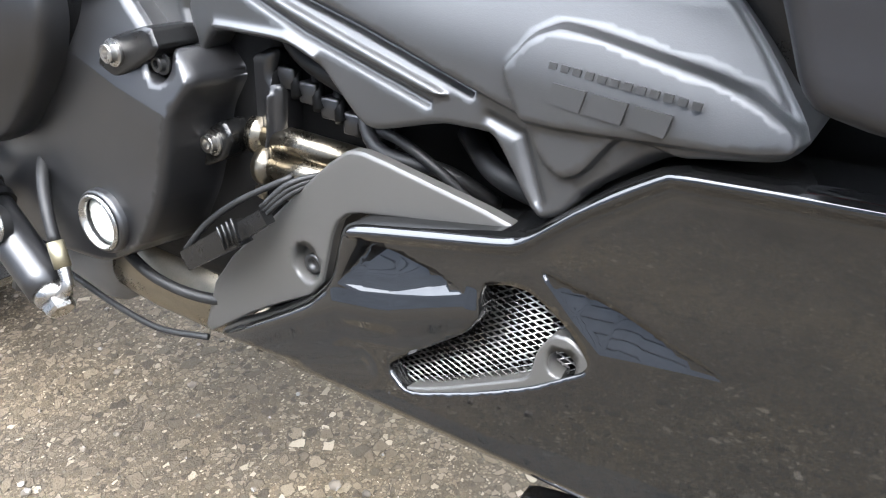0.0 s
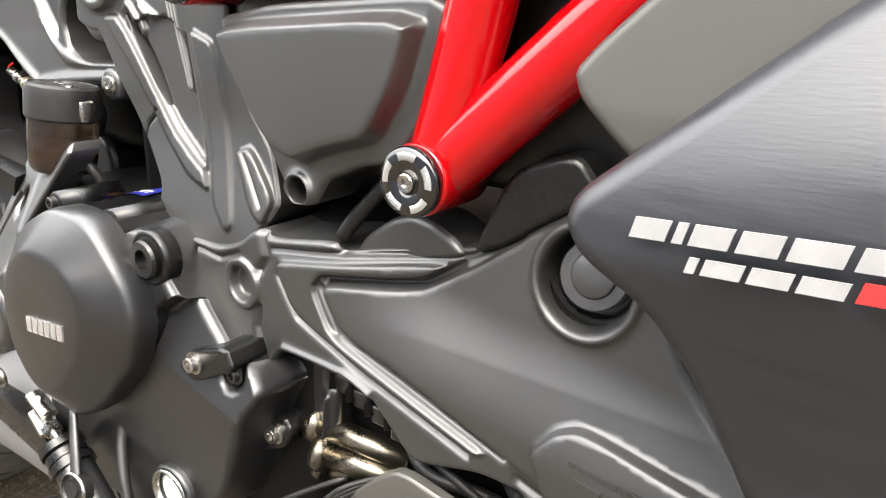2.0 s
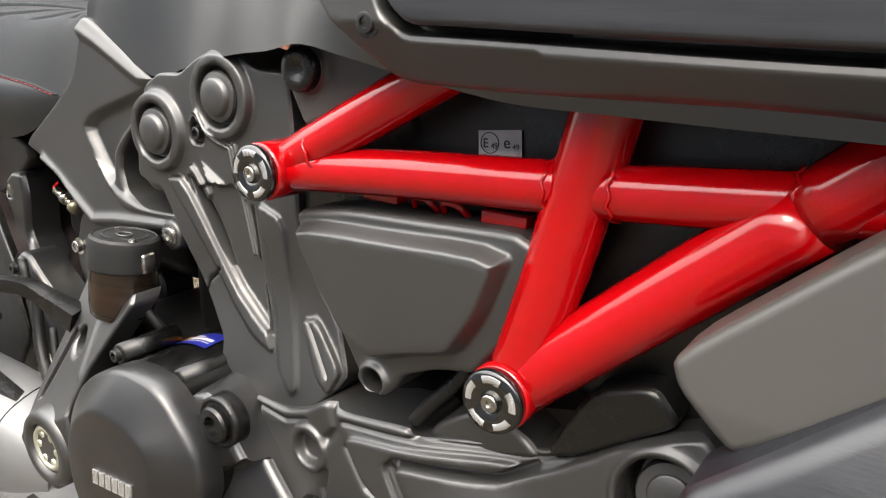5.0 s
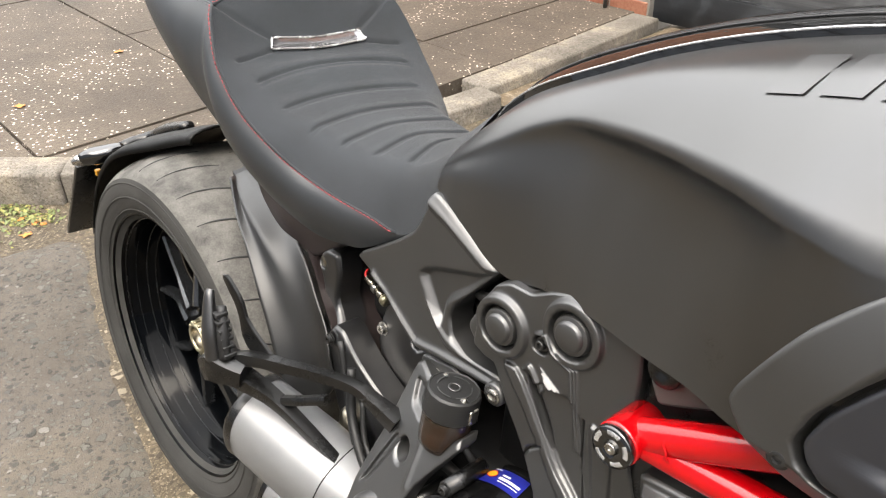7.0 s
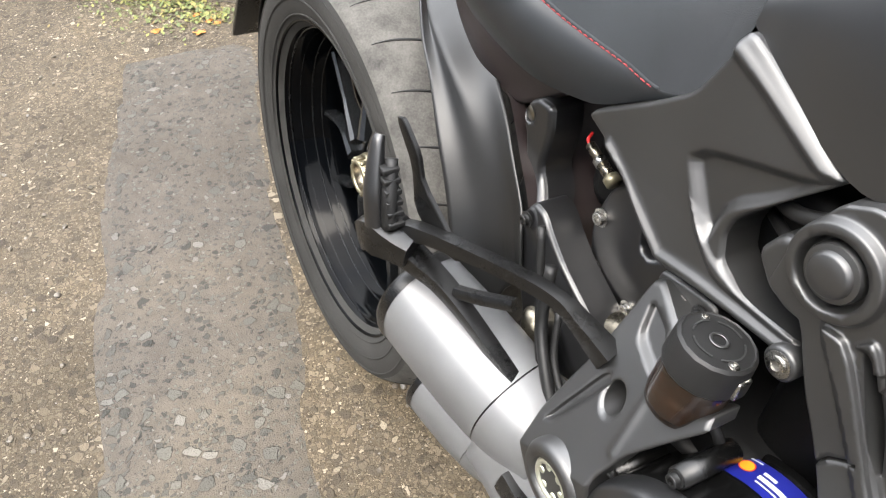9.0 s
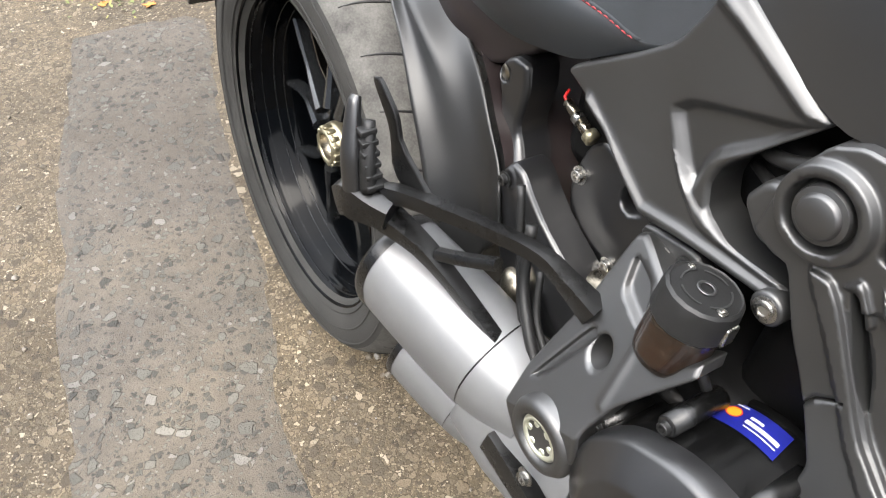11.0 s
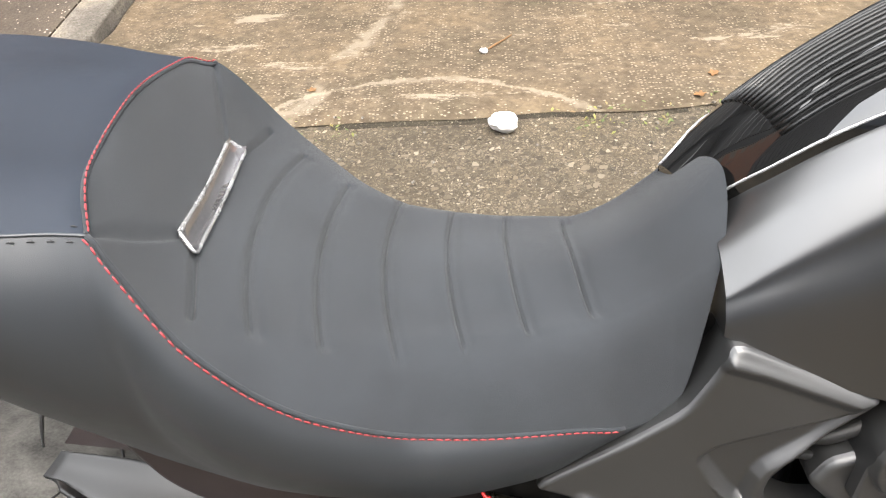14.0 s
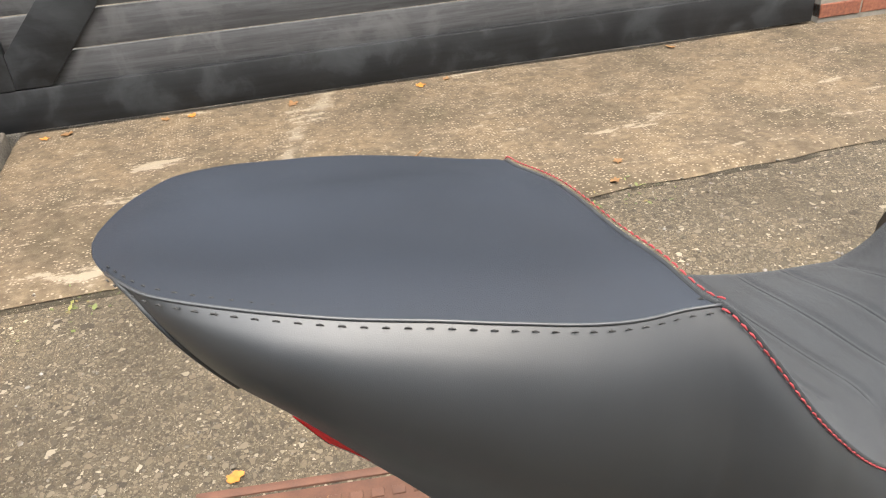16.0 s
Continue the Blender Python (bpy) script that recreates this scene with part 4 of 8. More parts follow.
def make_brick_wall(name, x0, x1, y, rows, label):
    wall = part(name, block((x0, y + 0.006, -0.02), (x1, y + 0.22, 2.4), 0), M_MORTAR, smooth=False)
    tagged(wall, label, "wall", kind="structure")
    bm = block((0, 0, 0), (0.215, 0.1, 0.065), 0.004, 1)
    me = bpy.data.meshes.new("brick")
    bm.to_mesh(me)
    bm.free()
    me.materials.append(M_BRICK)
    rest = bmesh.new()
    z = 0.085
    row = 0
    while z < 2.36:
        x = x0 + (0.11 if row % 2 else 0.0)
        while x + 0.215 <= x1 + 0.001:
            if row < rows:
                ob = new("brick", me)
                ob.parent = wall
                ob.location = (x, y + rng.uniform(-0.002, 0.003), z)
            else:
                r = bmesh.ops.create_cube(rest, size=1)
                for v in r["verts"]:
                    v.co = Vector((x + 0.1075 + v.co.x * 0.215, y + 0.05 + v.co.y * 0.1, z + 0.0325 + v.co.z * 0.065))
            x += 0.225
        z += 0.075
        row += 1
    tagged(part("upper_bricks", rest, M_BRICK, wall, smooth=False), kind="stuff")
    return wall


make_brick_wall("wall_west", -4.6, DOOR_L - 0.02, DOOR_Y - 0.01, 8, "red brick wall with pale mortar joints beside the garage door")
upper = part("wall_north", joined(block((-4.6, DOOR_Y + 0.06, 2.41), (DOOR_R + 1.6, DOOR_Y + 0.24, 5.25), 0.01), *[block((-4.6, DOOR_Y + 0.02, 2.43 + 0.15 * k), (DOOR_R + 1.6, DOOR_Y + 0.056, 2.43 + 0.15 * k + 0.135), 0.006) for k in range(18)]), M_WOOD, smooth=False)
tagged(upper, "black-stained boarding of the building above the garage door", "wall", kind="structure")
make_brick_wall("wall_east", DOOR_R + 0.03, DOOR_R + 1.6, DOOR_Y - 0.01, 5, "red brick pier at the end of the garage door")


# ---- the motorcycle, built upright and then leaned on its stand ----
bike = tagged(new("motorcycle"), "matt black muscle motorcycle with red trellis frame on its stand", "motorcycle")
bike.matrix_basis = pose(0, -0.1175, 0, -7.5, 0, 0)


def lathe_y(profile, centre, seg=96):
    """A ring turned about the wheel's axle: (radius, y)."""
    P = []
    for k in range(seg + 1):
        a = 2 * math.pi * k / seg
        P.append([(centre[0] + r * math.cos(a), y, centre[1] + r * math.sin(a)) for r, y in profile])
    return skin(P)


AXLE = (0.0, 0.327)


def make_wheel():
    wheel = new("rear_wheel")
    wheel.parent = bike
    wheel["label"] = "wide rear wheel with gloss black spokes"
    t = [(0.222, -0.098), (0.232, -0.108), (0.250, -0.117), (0.268, -0.1205), (0.283, -0.1195), (0.292, -0.116)]
    tread = [(0.292, -0.116), (0.298, -0.110), (0.306, -0.098), (0.314, -0.078), (0.320, -0.052), (0.3235, -0.026), (0.3245, 0.0)]
    tread = tread + [(r, -y) for r, y in tread[-2::-1]]
    part("tyre", lathe_y(t, AXLE), M_RUBBER, wheel, "worn black sidewall")
    part("tyre", lathe_y([(r, -y) for r, y in t[::-1]], AXLE), M_RUBBER, wheel)
    band = part("tread", lathe_y(tread, AXLE), M_BAND, wheel, "dusty grey tread with slanted grooves")
    prof = spl([-y for r, y in tread][::-1], [r for r, y in tread][::-1])
    # slanted sipes of the tread
    for k in range(30):
        for side in (-1, 1):
            a0 = 2 * math.pi * (k + (0.5 if side > 0 else 0)) / 30
            line = []
            for s in np.linspace(0, 1, 7):
                y = side * (0.018 + 0.085 * s)
                a = a0 + 0.16 * s - 0.05 * s * s
                r = float(prof(abs(y))) - 0.0005
                line.append((AXLE[0] + r * math.cos(a), y, AXLE[1] + r * math.sin(a)))
            part("tread_groove", tube(line, [0.0010, 0.0019, 0.0019, 0.0008], 3, 6, 1.0), M_HOSE, band)
    for r, y in ((0.262, -0.1207), (0.285, -0.1198), (0.240, -0.1135)):
        part("sidewall_rib", lathe_y([(r - 0.0015, y + 0.0006), (r, y - 0.0008), (r + 0.0015, y + 0.0006)], AXLE), M_RUBBER, wheel)
    rim = [(0.2325, -0.1075), (0.2335, -0.104), (0.228, -0.101), (0.224, -0.098), (0.2225, -0.092), (0.218, -0.085), (0.214, -0.080), (0.2125, -0.055), (0.205, -0.045), (0.198, -0.03), (0.196, 0.0), (0.198, 0.03), (0.21, 0.06), (0.214, 0.08), (0.224, 0.098), (0.2325, 0.1075)]
    part("rim", lathe_y(rim, AXLE), M_RIM, wheel, "deep gloss black rim")
    part("rim_lip", lathe_y([(0.2335, -0.1085), (0.2315, -0.1095), (0.2295, -0.1075), (0.2295, -0.103)], AXLE), M_RIM, wheel, "polished rim edge")
    for r, y, w in ((0.2195, -0.090, 0.0010), (0.2140, -0.074, 0.0008), (0.2115, -0.054, 0.0012), (0.2030, -0.041, 0.0010)):
        part("rim_step", lathe_y([(r + 2 * w, y - w), (r, y - 1.4 * w), (r - w, y), (r, y + 1.4 * w), (r + 2 * w, y + w)], AXLE), M_STEP, wheel, "thin stepped ring of the rim")
    for k in range(5):
        for s in (-1, 1):
            a = radians(72 * k + 20)
            b = a + s * 0.34
            p0 = (AXLE[0] + 0.055 * math.cos(a + s * 0.3), -0.038, AXLE[1] + 0.055 * math.sin(a + s * 0.3))
            p1 = (AXLE[0] + 0.13 * math.cos(a + s * 0.24), -0.030, AXLE[1] + 0.13 * math.sin(a + s * 0.24))
            p2 = (AXLE[0] + 0.203 * math.cos(b), -0.026, AXLE[1] + 0.203 * math.sin(b))
            part("spoke", tube([p0, p1, p2], [0.0095, 0.0056, 0.0062], 5, 10, 2.0, (0, 1, 0), True), M_SPOKE, wheel, smooth=40)
        ac = radians(72 * k + 20)
        web = [(AXLE[0] + r * math.cos(ac + d), AXLE[1] + r * math.sin(ac + d)) for r, d in ((0.05, -0.35), (0.085, -0.2), (0.085, 0.2), (0.05, 0.35))]
        part("spoke_web", prism(web, -0.036, -0.014, 0.003), M_SPOKE, wheel, smooth=40)
    part("hub", lathe_y([(0.001, -0.036), (0.045, -0.036), (0.056, -0.032), (0.06, -0.02), (0.062, 0.03), (0.05, 0.08)], AXLE, 48), M_RIM, wheel)
    part("brake_disc", lathe_y([(0.075, 0.058), (0.122, 0.058), (0.122, 0.063), (0.075, 0.063)], AXLE, 64), M_STEEL, wheel)
    nut = new("hub_nut")
    nut.parent = wheel
    nut["label"] = "pale gold castellated hub nut"
    part("nut_body", lathe_y([(0.019, -0.045), (0.0205, -0.064), (0.0235, -0.066), (0.0265, -0.064), (0.0285, -0.058), (0.0285, -0.052), (0.033, -0.05), (0.034, -0.045), (0.034, -0.034)], AXLE, 48), M_BRASS, nut)
    for k in range(14):
        a = 2 * math.pi * k / 14
        c = Vector((AXLE[0] + 0.0285 * math.cos(a), 0, AXLE[1] + 0.0285 * math.sin(a)))
        bm = block((-0.0025, -0.0635, -0.0035), (0.0025, -0.05, 0.0035), 0.001, 1)
        bmesh.ops.transform(bm, matrix=Matrix.Translation(c) @ Matrix.Rotation(-a, 4, "Y"), verts=bm.verts)
        part("castellation", bm, M_BRASS, nut)
    part("axle_bore", lathe_y([(0.0195, -0.063), (0.0185, -0.04), (0.001, -0.039)], AXLE, 32), M_PIPE, nut, "dull bore")
    return wheel


make_wheel()


# seat and tail: one cushion with a seam line E between its top and its sides
E_Y = spl([-0.016, -0.012, -0.004, 0.008, 0.022, 0.05, 0.07, 0.10, 0.13, 0.16, 0.19, 0.22, 0.25, 0.262, 0.27, 0.28, 0.29, 0.30, 0.32, 0.34, 0.37, 0.40, 0.45, 0.50, 0.527, 0.556], [0.009, 0.029, 0.051, 0.073, 0.092, 0.1095, 0.118, 0.127, 0.134, 0.138, 0.139, 0.136, 0.131, 0.131, 0.137, 0.142, 0.146, 0.148, 0.147, 0.143, 0.131, 0.114, 0.100, 0.088, 0.080, 0.074])
E_Z = spl([-0.016, 0.0, 0.022, 0.05, 0.07, 0.10, 0.13, 0.16, 0.19, 0.22, 0.25, 0.262, 0.27, 0.28, 0.29, 0.30, 0.32, 0.34, 0.37, 0.40, 0.45, 0.50, 0.527, 0.556], [0.973, 0.975, 0.974, 0.971, 0.968, 0.963, 0.959, 0.953, 0.946, 0.940, 0.937, 0.936, 0.927, 0.912, 0.896, 0.881, 0.857, 0.837, 0.812, 0.789, 0.774, 0.766, 0.759, 0.768])
C_Z = spl([-0.016, 0.022, 0.1, 0.18, 0.225, 0.240, 0.247, 0.255, 0.265, 0.276, 0.284, 0.295, 0.305, 0.342, 0.383, 0.4246, 0.4655, 0.506, 0.54, 0.565, 0.592], [0.973, 0.983, 0.981, 0.972, 0.963, 0.960, 0.957, 0.942, 0.917, 0.892, 0.882, 0.8765, 0.8725, 0.8475, 0.8355, 0.8315, 0.8315, 0.837, 0.853, 0.874, 0.900])
S_Z = spl([-0.016, 0.022, 0.1, 0.18, 0.225, 0.25, 0.262, 0.275, 0.284, 0.295, 0.305, 0.316, 0.352, 0.39, 0.4336, 0.4734, 0.5137, 0.54, 0.565, 0.592], [0.973, 0.980, 0.974, 0.962, 0.953, 0.949, 0.930, 0.903, 0.890, 0.879, 0.873, 0.866, 0.8425, 0.831, 0.8245, 0.8215, 0.822, 0.832, 0.850, 0.872])
B_Z = spl([-0.016, 0.010, 0.024, 0.045, 0.07, 0.112, 0.15, 0.2, 0.26, 0.316, 0.393, 0.467, 0.527, 0.556], [0.964, 0.946, 0.926, 0.904, 0.886, 0.845, 0.805, 0.765, 0.735, 0.714, 0.706, 0.717, 0.75, 0.764])
B_Y = spl([-0.016, 0.022, 0.07, 0.1, 0.2, 0.3, 0.4, 0.467, 0.527, 0.556], [0.008, 0.045, 0.07, 0.078, 0.086, 0.090, 0.090, 0.085, 0.077, 0.072])
BULGE = spl([-0.016, 0.05, 0.15, 0.25, 0.32, 0.40, 0.556], [0.012, 0.026, 0.033, 0.031, 0.024, 0.016, 0.008])
STRAKES = [(0.5064, 0.053, 1.5), (0.4656, 0.067, 1.05), (0.4247, 0.081, 1.05), (0.3831, 0.095, 1.1), (0.3423, 0.103, 1.0), (0.3053, 0.116, 1.1)]


def pad_height(x, y):
    """Top of the cushion at x, y."""
    w = E_Y(x)
    s = np.abs(y) / w
    zc, zs, ze = C_Z(x), S_Z(x), E_Z(x)
    mid = zc + (zs - zc) * ease(s / 0.75)
    k = np.clip((s - 0.60) / 0.40, 0, 1)
    return mid + (ze - zs) * k**2.4


def seat_top(x0f, x1f, nx, ny, grooved):
    P = np.zeros((nx, ny, 3))
    for j, s in enumerate(np.linspace(-1, 1, ny)):
        a, b = x0f(s), x1f(s)
        x = np.linspace(a, b, nx)
        y = s * E_Y(x)
        P[:, j, 0], P[:, j, 1], P[:, j, 2] = x, y, pad_height(x, y)
    if grooved:
        x, y = P[:, :, 0], P[:, :, 1]
        for cx, half, bow in STRAKES:
            off = x - (cx + bow * y**2)
            fade = ease((half - np.abs(y)) / 0.010)
            # a sharp pressed line with a soft step in front of it
            P[:, :, 2] -= fade * (0.0034 * np.exp(-((off / 0.0012) ** 2)) + 0.0016 * np.exp(-(((off - 0.004) / 0.0035) ** 2)) - 0.0008 * np.exp(-(((off + 0.005) / 0.005) ** 2)))
        # folds above the badge and the dish round it
        for s in (-1, 1):
            for a, b, deep in (((0.2755, 0.064), (0.2615, 0.127), 0.0045), ((0.2840, 0.069), (0.2940, 0.121), 0.0050)):
                d = seg_dist(np.stack([x.ravel(), y.ravel()], 1), np.array([a[0], s * a[1]]), np.array([b[0], s * b[1]])).reshape(x.shape)
                P[:, :, 2] -= deep * np.exp(-((d / 0.0016) ** 2))
    return P


def cross_seam(s):
    return 0.247 + 0.0152 * np.abs(s) ** 4


def make_seat():
    seat = new("seat")
    seat.parent = bike
    seat["label"] = "black two-part seat with red and black stitching"
    tail = seat_top(lambda s: -0.016 + 0.0 * s, cross_seam, 60, 121, False)
    part("pillion_pad", skin(tail), M_PILLION, seat, "smooth black vinyl pillion pad")
    nose = lambda s: 0.556 + 0.036 * (1 - s * s) ** 0.6
    pad = seat_top(cross_seam, nose, 420, 121, True)
    part("rider_pad", skin(pad), M_SUEDE, seat, "black suede rider pad with curved pressed grooves")
    xs = np.r_[np.linspace(-0.016, 0.05, 24), np.linspace(0.055, 0.556, 90)]
    for side in (-1, 1):
        rows = []
        for x in xs:
            ey, ez, by, bz = float(E_Y(x)), float(E_Z(x)), float(B_Y(x)), float(B_Z(x))
            row = []
            for t in np.linspace(0, 1, 14):
                w = ey + (by - ey) * t + float(BULGE(x)) * math.sin(math.pi * t**0.8) * min(1, (ez - bz) / 0.08)
                row.append((x, side * w, ez + (bz - ez) * t))
            rows.append(row if side < 0 else row[::-1])
        part("seat_side", skin(rows), M_VINYL, seat, "black vinyl seat flank")
    rows = [[(x, y * float(B_Y(x)), float(B_Z(x)) + 0.004 * (1 - y * y)) for y in np.linspace(1, -1, 9)] for x in xs]
    part("seat_base", skin(rows), M_PLASTIC, seat)
    # seams: a cord and its stitches
    edge_r = [(x, -float(E_Y(x)), float(E_Z(x))) for x in np.linspace(0.262, 0.527, 70)]
    edge_b = [(x, -float(E_Y(x)), float(E_Z(x))) for x in np.linspace(-0.0, 0.262, 60)]
    across = []
    for s in np.linspace(-1, 1, 121):
        x = cross_seam(s)
        y = s * float(E_Y(x))
        across.append((x, y, float(pad_height(np.array(x), np.array(y)))))
    part("seam_cord", tube(edge_r, 0.0016, 1, 6), M_SUEDE, seat)
    part("seam_cord", tube(edge_b, 0.0010, 1, 6), M_VINYL, seat)
    part("seam_cord", tube(across, 0.0016, 1, 6), M_SUEDE, seat)

    def stitches(line, material, label, long, gap, r, lift):
        line = [np.array(p) for p in line]
        d = np.r_[0, np.cumsum([np.linalg.norm(b - a) for a, b in zip(line, line[1:])])]
        L = np.array(line)
        at = lambda s: np.array([np.interp(s, d, L[:, k]) for k in range(3)]) + lift
        parts, s = [], 0.0
        while s + long < d[-1]:
            parts.append(tube([at(s), at(s + long / 2) + np.array([0, 0, 0.0004]), at(s + long)], [r * 0.7, r, r * 0.7], 1, 5))
            s += long + gap
        tagged(part("stitching", joined(*parts), material, seat, label), kind="stuff")

    stitches(edge_r, M_THREAD, "red thread stitches", 0.0040, 0.0014, 0.00062, np.array([-0.0015, -0.0022, -0.0005]))
    stitches(across, M_THREAD, "red thread stitches", 0.0040, 0.0014, 0.00062, np.array([0.0014, 0, 0.0027]))
    stitches(edge_b, M_BTHREAD, "black thread stitches", 0.0030, 0.0056, 0.0005, np.array([0, -0.0028, -0.0022]))
    stitches([(x, y, z) for x, y, z in edge_b], M_BTHREAD, "black thread stitches", 0.0030, 0.0056, 0.0005, np.array([0, 0.0050, 0.0016]))
    rear = []
    for q in np.linspace(0, 1, 14):
        x = 0.006 + 0.040 * q
        t = q
        ey, ez, by, bz = float(E_Y(x)), float(E_Z(x)), float(B_Y(x)), float(B_Z(x))
        w = ey + (by - ey) * t + float(BULGE(x)) * math.sin(math.pi * t**0.8) * min(1, (ez - bz) / 0.08)
        rear.append((x, -w - 0.0006, ez + (bz - ez) * t))
    part("seam_cord", tube(rear, 0.0015, 1, 6), M_VINYL, seat)
    stitches(rear, M_BTHREAD, "black thread stitches", 0.0032, 0.0026, 0.0006, np.array([0.004, -0.0012, 0.001]))
    # badge
    badge = new("seat_badge")
    badge.parent = seat
    badge["label"] = "chrome-edged seat badge with raised marks"
    def on_badge(u, k, lift):
        """A place on the badge: u across, k from its rear (0) to its front edge (1)."""
        y = u * (0.065 + 0.006 * k)
        x = 0.2755 + 0.0085 * k + 0.30 * y * y
        return (x + 0.4 * lift, y, float(pad_height(np.array(x), np.array(y))) + lift)

    dish = lambda k: 0.0030 - 0.0026 * math.sin(math.pi * min(1, k * 1.15)) ** 0.7
    plate = [[on_badge(u, k, dish(k) + 0.0020 * max(0, abs(u) - 0.88) / 0.12) for k in np.linspace(0, 1, 9)] for u in np.linspace(-1, 1, 41)]
    part("badge_plate", skin(plate), M_BADGE, badge, "smoked dished badge plate")
    rim = [on_badge(u, 0, 0.0022) for u in np.linspace(-0.97, 0.97, 30)] + [on_badge(1, k, 0.0022) for k in np.linspace(0.1, 0.85, 6)]
    rim += [on_badge(u, 1, 0.0022) for u in np.linspace(0.96, -0.96, 30)] + [on_badge(-1, k, 0.0022) for k in np.linspace(0.85, 0.1, 6)]
    part("badge_edge", tube(rim + rim[:1], 0.0014, 1, 8), M_SILVER, badge, "chrome edge")
    for k in range(6):
        u = -0.20 + 0.09 * k
        mark = [[on_badge(u + du, q, dish(q) + 0.0008) for q in np.linspace(0.62, 0.86, 4)] for du in (0, 0.02, 0.04)]
        part("raised_mark", skin(mark), M_STEEL, badge)
    # the whole cushion sits a little askew and leaned
    for ob in list(seat.children_recursive):
        if ob.type == "MESH":
            for v in ob.data.vertices:
                x, y, z = v.co
                far = min(1, max(0, y / float(E_Y(x))))
                v.co = (x - 0.07 * (y + 0.125) * min(1, max(0, (x + 0.02) / 0.12)), y + 0.14 * max(0, x - 0.27) * far, z - 0.035 * (y + 0.05))
    return seat


make_seat()

# ---- tank ----
TX = [0.575, 0.60, 0.64, 0.68, 0.72, 0.76, 0.80, 0.84, 0.88, 0.92, 0.96, 1.03, 1.12, 1.22]
T_TOP = spl(TX, [0.872, 0.902, 0.940, 0.966, 0.986, 1.003, 1.018, 1.030, 1.040, 1.047, 1.052, 1.057, 1.052, 1.03])
T_SY = spl(TX, [0.046, 0.050, 0.052, 0.054, 0.058, 0.066, 0.076, 0.086, 0.096, 0.106, 0.114, 0.12, 0.12, 0.11])
T_SZ = spl(TX, [0.866, 0.888, 0.918, 0.942, 0.962, 0.980, 0.994, 1.006, 1.017, 1.027, 1.034, 1.041, 1.036, 1.01])
T_CY = spl(TX, [0.066, 0.068, 0.069, 0.072, 0.079, 0.093, 0.110, 0.127, 0.145, 0.160, 0.165, 0.152, 0.150, 0.15])
T_CZ = spl(TX, [0.852, 0.872, 0.899, 0.922, 0.938, 0.945, 0.950, 0.953, 0.955, 0.954, 0.951, 0.960, 0.965, 0.95])
T_NY = spl(TX, [0.070, 0.072, 0.073, 0.073, 0.074, 0.083, 0.096, 0.112, 0.131, 0.154, 0.166, 0.158, 0.156, 0.15])
T_NZ = spl(TX, [0.846, 0.862, 0.884, 0.904, 0.920, 0.927, 0.932, 0.936, 0.938, 0.936, 0.930, 0.935, 0.935, 0.92])
T_MY = spl(TX, [0.074, 0.078, 0.081, 0.081, 0.082, 0.088, 0.099, 0.113, 0.131, 0.151, 0.163, 0.158, 0.156, 0.15])
T_MZ = spl(TX, [0.838, 0.848, 0.855, 0.862, 0.872, 0.880, 0.888, 0.893, 0.896, 0.896, 0.896, 0.90, 0.90, 0.89])
T_BY = spl(TX, [0.076, 0.082, 0.085, 0.088, 0.092, 0.101, 0.114, 0.127, 0.140, 0.146, 0.146, 0.146, 0.15, 0.15])
T_BZ = spl(TX, [0.828, 0.818, 0.797, 0.786, 0.796, 0.804, 0.810, 0.814, 0.820, 0.815, 0.808, 0.80, 0.80, 0.80])


def tank_half(x, n=30):
    """Half a section of the tank from the crown to its lower edge."""
    ys = [0, T_SY(x) * 0.55, T_SY(x), T_CY(x), T_NY(x), T_MY(x), T_BY(x)]
    zs = [T_TOP(x), T_TOP(x) - (T_TOP(x) - T_SZ(x)) * 0.28, T_SZ(x), T_CZ(x), T_NZ(x), T_MZ(x), T_BZ(x)]
    q = [np.array((float(a), float(b))) for a, b in zip(ys, zs)]
    soft = smooth_line(q, 6)
    crisp = smooth_line(q[:4], 6) + smooth_line(q[3:], 6)[1:]
    k = float(ease((x - 0.70) / 0.12))
    return [a + (b - a) * k for a, b in zip(soft, crisp)]


def askew(x, y, z):
    """The tank's crown and far half lie a little further out, with the lean."""
    w = float(T_SY(x))
    k = float(np.clip((y + w) / (2 * w), 0, 1))
    y2 = y + 0.14 * (x - 0.27) * k
    return (x, y2, z - 0.10 * max(0, y2 + 0.03))


